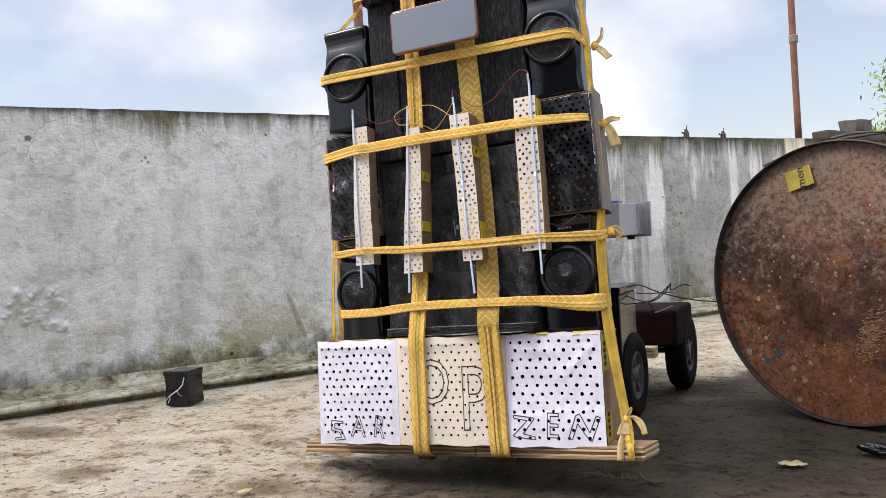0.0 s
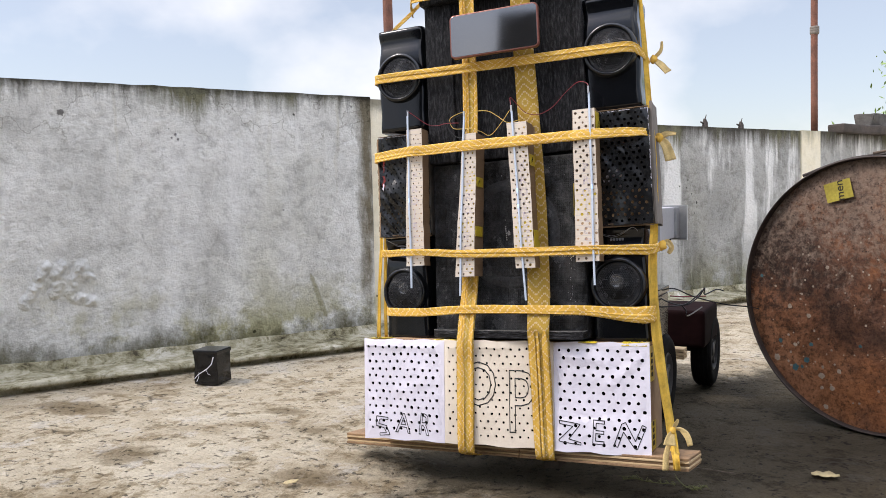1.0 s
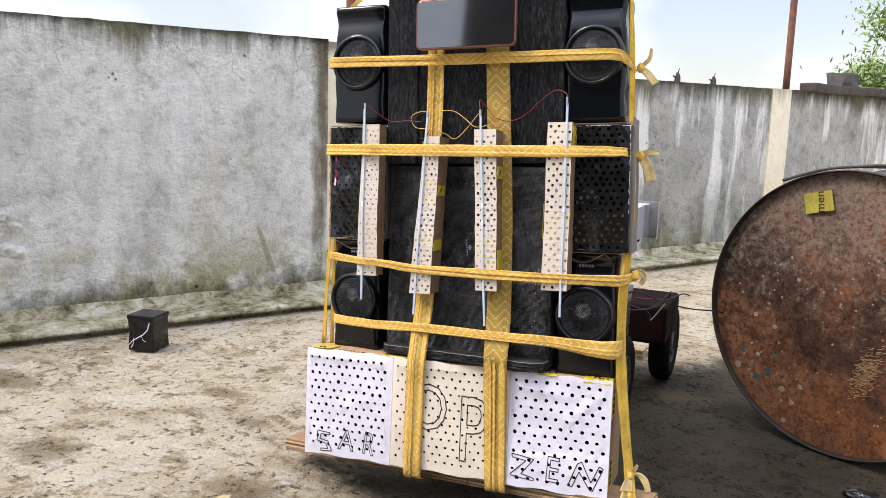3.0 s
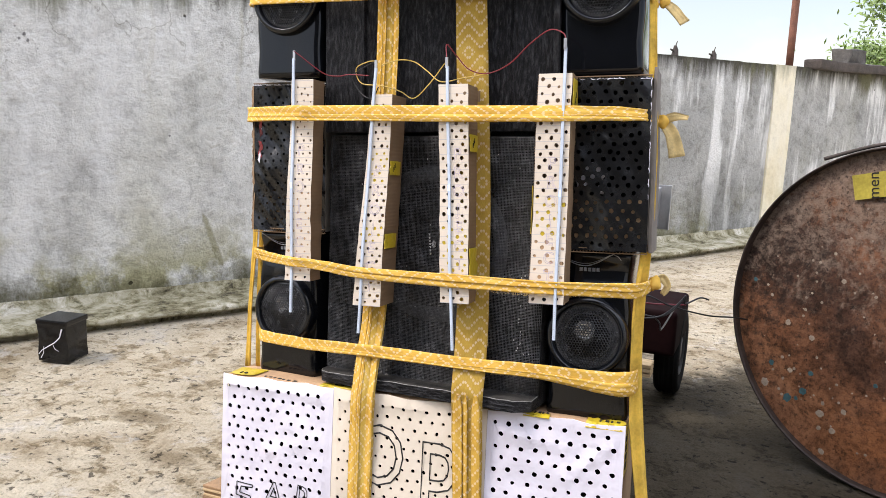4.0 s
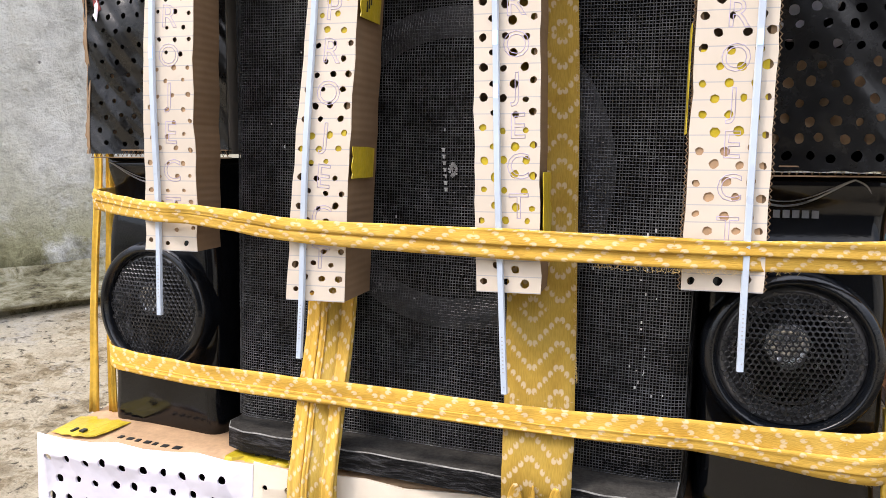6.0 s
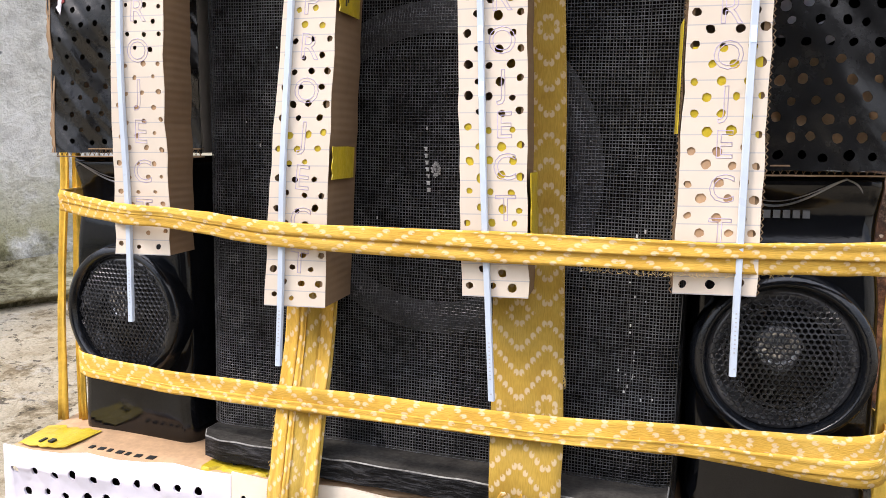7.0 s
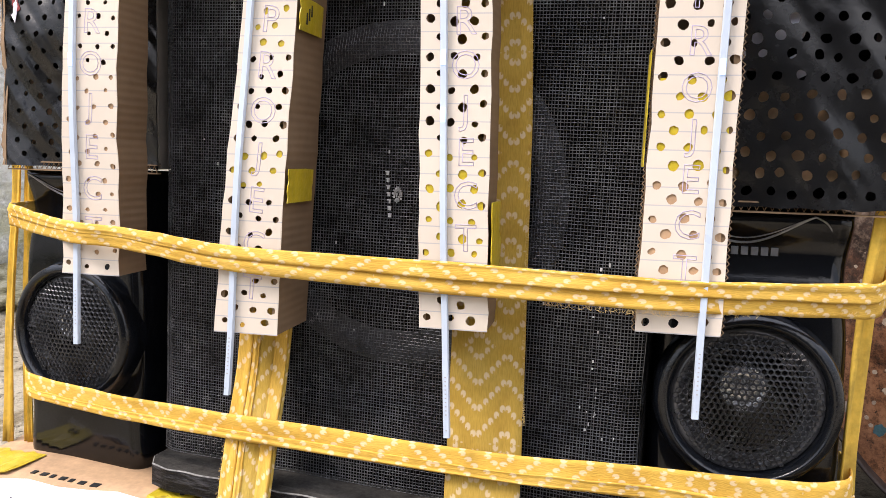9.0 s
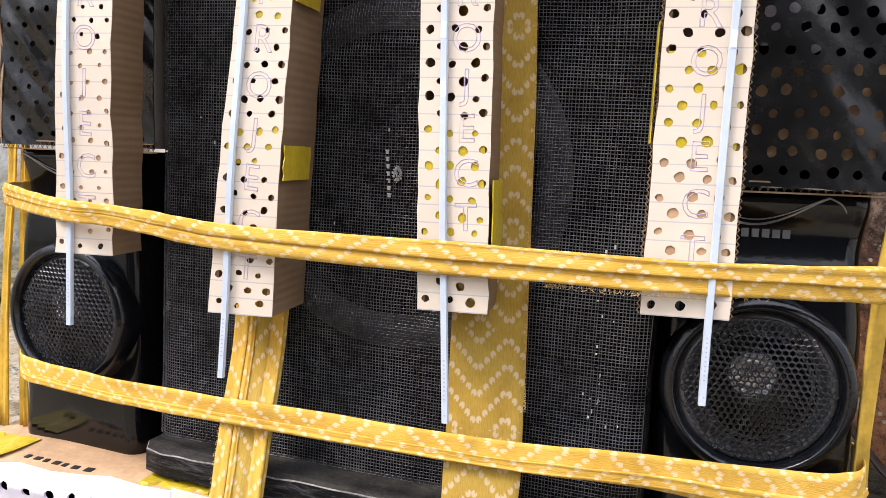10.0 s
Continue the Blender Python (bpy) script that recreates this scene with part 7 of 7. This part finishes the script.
tube(bm, [(-0.034, -0.0480, 0.010), (-0.026, -0.0488, 0.022), (-0.024, -0.0488, 0.040)], 0.0016, 6, 0.0005)
tube(bm, [(0.004, -0.0485, 0.048), (0.010, -0.0488, 0.036), (0.022, -0.0488, 0.031)], 0.0008, 6, 0.0004)
part("tear", bm, M_PAPER, ob, "bright torn strip")


def leaf(x, y, s, turn, mat, label, name="leaf"):
    bm = bmesh.new()
    n = 9
    rows = []
    for i in range(n + 1):
        t = i / n
        w = s * 0.32 * math.sin(math.pi * (0.06 + 0.9 * t)) ** 0.8
        rows.append([bm.verts.new((s * (t - 0.5), j * w + 0.002 * noise.noise(Vector((i, j, x))), 0.003 + 0.012 * s * 10 * abs(j) * 0.1 + 0.004 * noise.noise(Vector((i * 0.7, j * 2, y))))) for j in (-1, 0, 1)])
    for a, b in zip(rows, rows[1:]):
        for j in range(2):
            bm.faces.new((a[j], a[j + 1], b[j + 1], b[j]))
    r = bmesh.ops.extrude_face_region(bm, geom=bm.faces[:])
    bmesh.ops.translate(bm, vec=(0, 0, 0.0006), verts=[v for v in r["geom"] if isinstance(v, bmesh.types.BMVert)])
    return solo(name, fix(bm), mat, Matrix.Translation((x, y, 0)) @ Matrix.Rotation(radians(turn), 4, "Z"), label, "leaf", "fallen leaves", smooth=True)


leaf(0.528, 0.285, 0.048, 10, M_DRY, "pale dry leaf on the floor by the drum")
leaf(-0.36, -0.14, 0.032, 70, M_DRY, "pale dry leaf on the floor by the platform")
bm = bmesh.new()
bmesh.ops.create_icosphere(bm, subdivisions=3, radius=0.022)
for v in bm.verts:
    v.co = Vector((v.co.x * 1.6, v.co.y * 0.8, max(0.0, v.co.z * 0.5 + 0.01))) * (1 + 0.5 * noise.noise(v.co * 60))
solo("plastic_scrap", bm, M_FILM, Matrix.Translation((0.668, 0.392, 0.0)), "crumpled scrap of shiny black plastic on the floor", "scrap")
M_WEED = simple("withered_weed", (0.16, 0.165, 0.055), 0.8)


def sprig(pts, seed, barbs):
    """A withered weed stem with short leaflets lying on the floor."""
    Q = random.Random(seed)
    bm = bmesh.new()
    stem = smooth_path([(x, y, 0.003) for x, y in pts], 6)
    tube(bm, stem, 0.0012, 5, 0.0006)
    for k in range(barbs):
        p = Vector(stem[Q.randrange(len(stem))])
        a, n = Q.uniform(0, 6.28), Q.uniform(0.007, 0.018)
        tube(bm, [p, p + Vector((0.5 * n * math.cos(a), 0.5 * n * math.sin(a), 0.004)), p + Vector((n * math.cos(a), n * math.sin(a), Q.uniform(0.0, 0.006)))], 0.0007, 4, 0.0003)
    solo("weed_sprig", bm, M_WEED, Matrix(), "withered green weed sprig lying on the floor", "weed", "weed sprigs", smooth=True)


sprig([(0.198, 0.115), (0.217, 0.128), (0.251, 0.120), (0.290, 0.126)], 8, 26)
sprig([(0.284, 0.162), (0.307, 0.123), (0.331, 0.110)], 9, 4)
sprig([(0.322, 0.108), (0.331, 0.118), (0.338, 0.132)], 10, 16)
bm = bmesh.new()
tube(bm, [(0.285, 0.236, 0.002), (0.330, 0.231, 0.003), (0.376, 0.230, 0.002)], 0.0011, 6)
solo("stick", bm, M_BARK, Matrix(), "thin straight dry stick on the floor by the platform", "stick", smooth=True)

# ---- raised smears of plaster on the wall ----


def smear(strokes, seed):
    """Lumpy plaster thrown on the wall along the strokes, sinking into its face at the rim."""
    bm = bmesh.new()
    lo = Vector((min(p[0] for q in strokes for p in q) - 0.03, min(p[1] for q in strokes for p in q) - 0.03))
    hi = Vector((max(p[0] for q in strokes for p in q) + 0.03, max(p[1] for q in strokes for p in q) + 0.03))
    nx, nz = int((hi.x - lo.x) / 0.0028), int((hi.y - lo.y) / 0.0028)

    def height(s, z):
        d = 1.0
        for q in strokes:
            for a, b in zip(q, q[1:]):
                a, b, p = Vector(a), Vector(b), Vector((s, z))
                f = max(0.0, min(1.0, (p - a).dot(b - a) / (b - a).length_squared))
                d = min(d, (p - a.lerp(b, f)).length)
        n = noise.fractal(Vector((s * 42, z * 42, seed)), 0.9, 2.1, 3)
        return 0.019 * math.exp(-(d / 0.019) ** 2) * (0.85 + 0.6 * n) - 0.0048
    rows = [[bm.verts.new((lo.x + 0.0028 * i, -height(lo.x + 0.0028 * i, lo.y + 0.0028 * j), lo.y + 0.0028 * j)) for i in range(nx)] for j in range(nz)]
    for a, b in zip(rows, rows[1:]):
        for i in range(nx - 1):
            bm.faces.new((a[i], a[i + 1], b[i + 1], b[i]))
    solo("plaster_smear", fix(bm), M_WALL, WALL, "raised lumpy plaster smear on the parapet wall", "plaster", "plaster smears", smooth=True)


smear([[(-0.150, 0.345), (-0.178, 0.290), (-0.212, 0.235)]], 1)
smear([[(-0.105, 0.345), (-0.122, 0.318), (-0.110, 0.295), (-0.130, 0.262)]], 2)
smear([[(-0.050, 0.345), (-0.075, 0.290), (-0.085, 0.262)], [(-0.050, 0.345), (-0.028, 0.300)], [(-0.075, 0.245), (-0.020, 0.228)]], 3)

# ---- beyond and on top of the wall ----
ob = thing("timber_beam", WALL @ Matrix.Translation((4.05, 0.0, 0.850)), "dark weathered timber lying on the parapet", "beam")
bm = box_bm(-0.16, 3.4, -0.05, 0.05, 0.0, 0.050, bev=0.012, seg=2)
bmesh.ops.subdivide_edges(bm, edges=[e for e in bm.edges if e.calc_length() > 1], cuts=30)
wobble(bm, 0.012, 6, 3)
part("beam", bm, M_DARKWOOD, ob)
bm = box_bm(-0.085, 0.085, -0.05, 0.05, 0.0, 0.080, bev=0.008, seg=2)
bmesh.ops.subdivide_edges(bm, edges=bm.edges[:], cuts=2)
wobble(bm, 0.014, 14, 6)
solo("broken_brick", bm, M_STONE, WALL @ Matrix.Translation((4.28, 0.03, 0.890)), "dark broken brick lying on the timber", "brick")
for s, h in ((2.88, 0.048), (3.154, 0.042)):
    bm = bmesh.new()
    tube(bm, [(0, 0, -0.01), (0.004, 0, h * 0.6), (0.0, 0.0, h)], 0.019, 7, 0.006)
    tube(bm, [(0, 0, h * 0.45), (-0.03, 0, h * 0.62)], 0.006, 5, 0.004)
    tube(bm, [(0.002, 0, h * 0.9), (0.012, 0, h * 1.4)], 0.003, 5, 0.002)
    solo("iron_stub", bm, M_DARKWOOD, WALL @ Matrix.Translation((s, 0.06, 0.855)), "short dark iron stub on the parapet", "stub", "iron stubs")


def tree(x, y, h, spread, seed):
    R = random.Random(seed)
    ob = thing("tree", Matrix.Translation((x, y, -3.0)), "light green leafy tree beyond the parapet", "tree", "trees")
    bm = bmesh.new()
    tube(bm, [(0, 0, 0), (0.05, 0.02, h * 0.35), (0.0, 0.05, h * 0.7), (0.05, 0, h * 0.95)], 0.16, 10, 0.03)
    tips = []
    for k in range(26):
        a, z0 = R.uniform(0, 6.28), h * R.uniform(0.45, 0.9)
        l = spread * R.uniform(0.5, 1.0) * (1.1 - 0.5 * z0 / h)
        tip = Vector((l * math.cos(a), l * math.sin(a), z0 + l * R.uniform(0.1, 0.7)))
        tube(bm, [(0, 0.03, z0), tip * 0.5 + Vector((0, 0, z0 * 0.5 + 0.05)), tip], 0.04, 6, 0.01)
        tips.append(tip)
    part("trunk", bm, M_BARK, ob, smooth=True)
    me_v, me_f = [], []
    for tip in tips:
        for _ in range(700):
            c = tip + Vector((R.gauss(0, 1), R.gauss(0, 1), R.gauss(0, 0.8))) * spread * 0.12
            u = Vector((R.gauss(0, 1), R.gauss(0, 1), R.gauss(0, 1))).normalized()
            w = u.orthogonal().normalized()
            s = R.uniform(0.022, 0.045)
            b = len(me_v)
            me_v += [c - u * s, c + w * s * 0.4, c + u * s, c - w * s * 0.4]
            me_f.append((b, b + 1, b + 2, b + 3))
    me = bpy.data.meshes.new("crown")
    me.from_pydata([tuple(v) for v in me_v], [], me_f)
    me.materials.append(M_LEAF)
    c = new("crown", me)
    c.parent = ob
    tagged(c, kind="stuff")


tree(1.62, 9.0, 5.0, 1.25, 31)
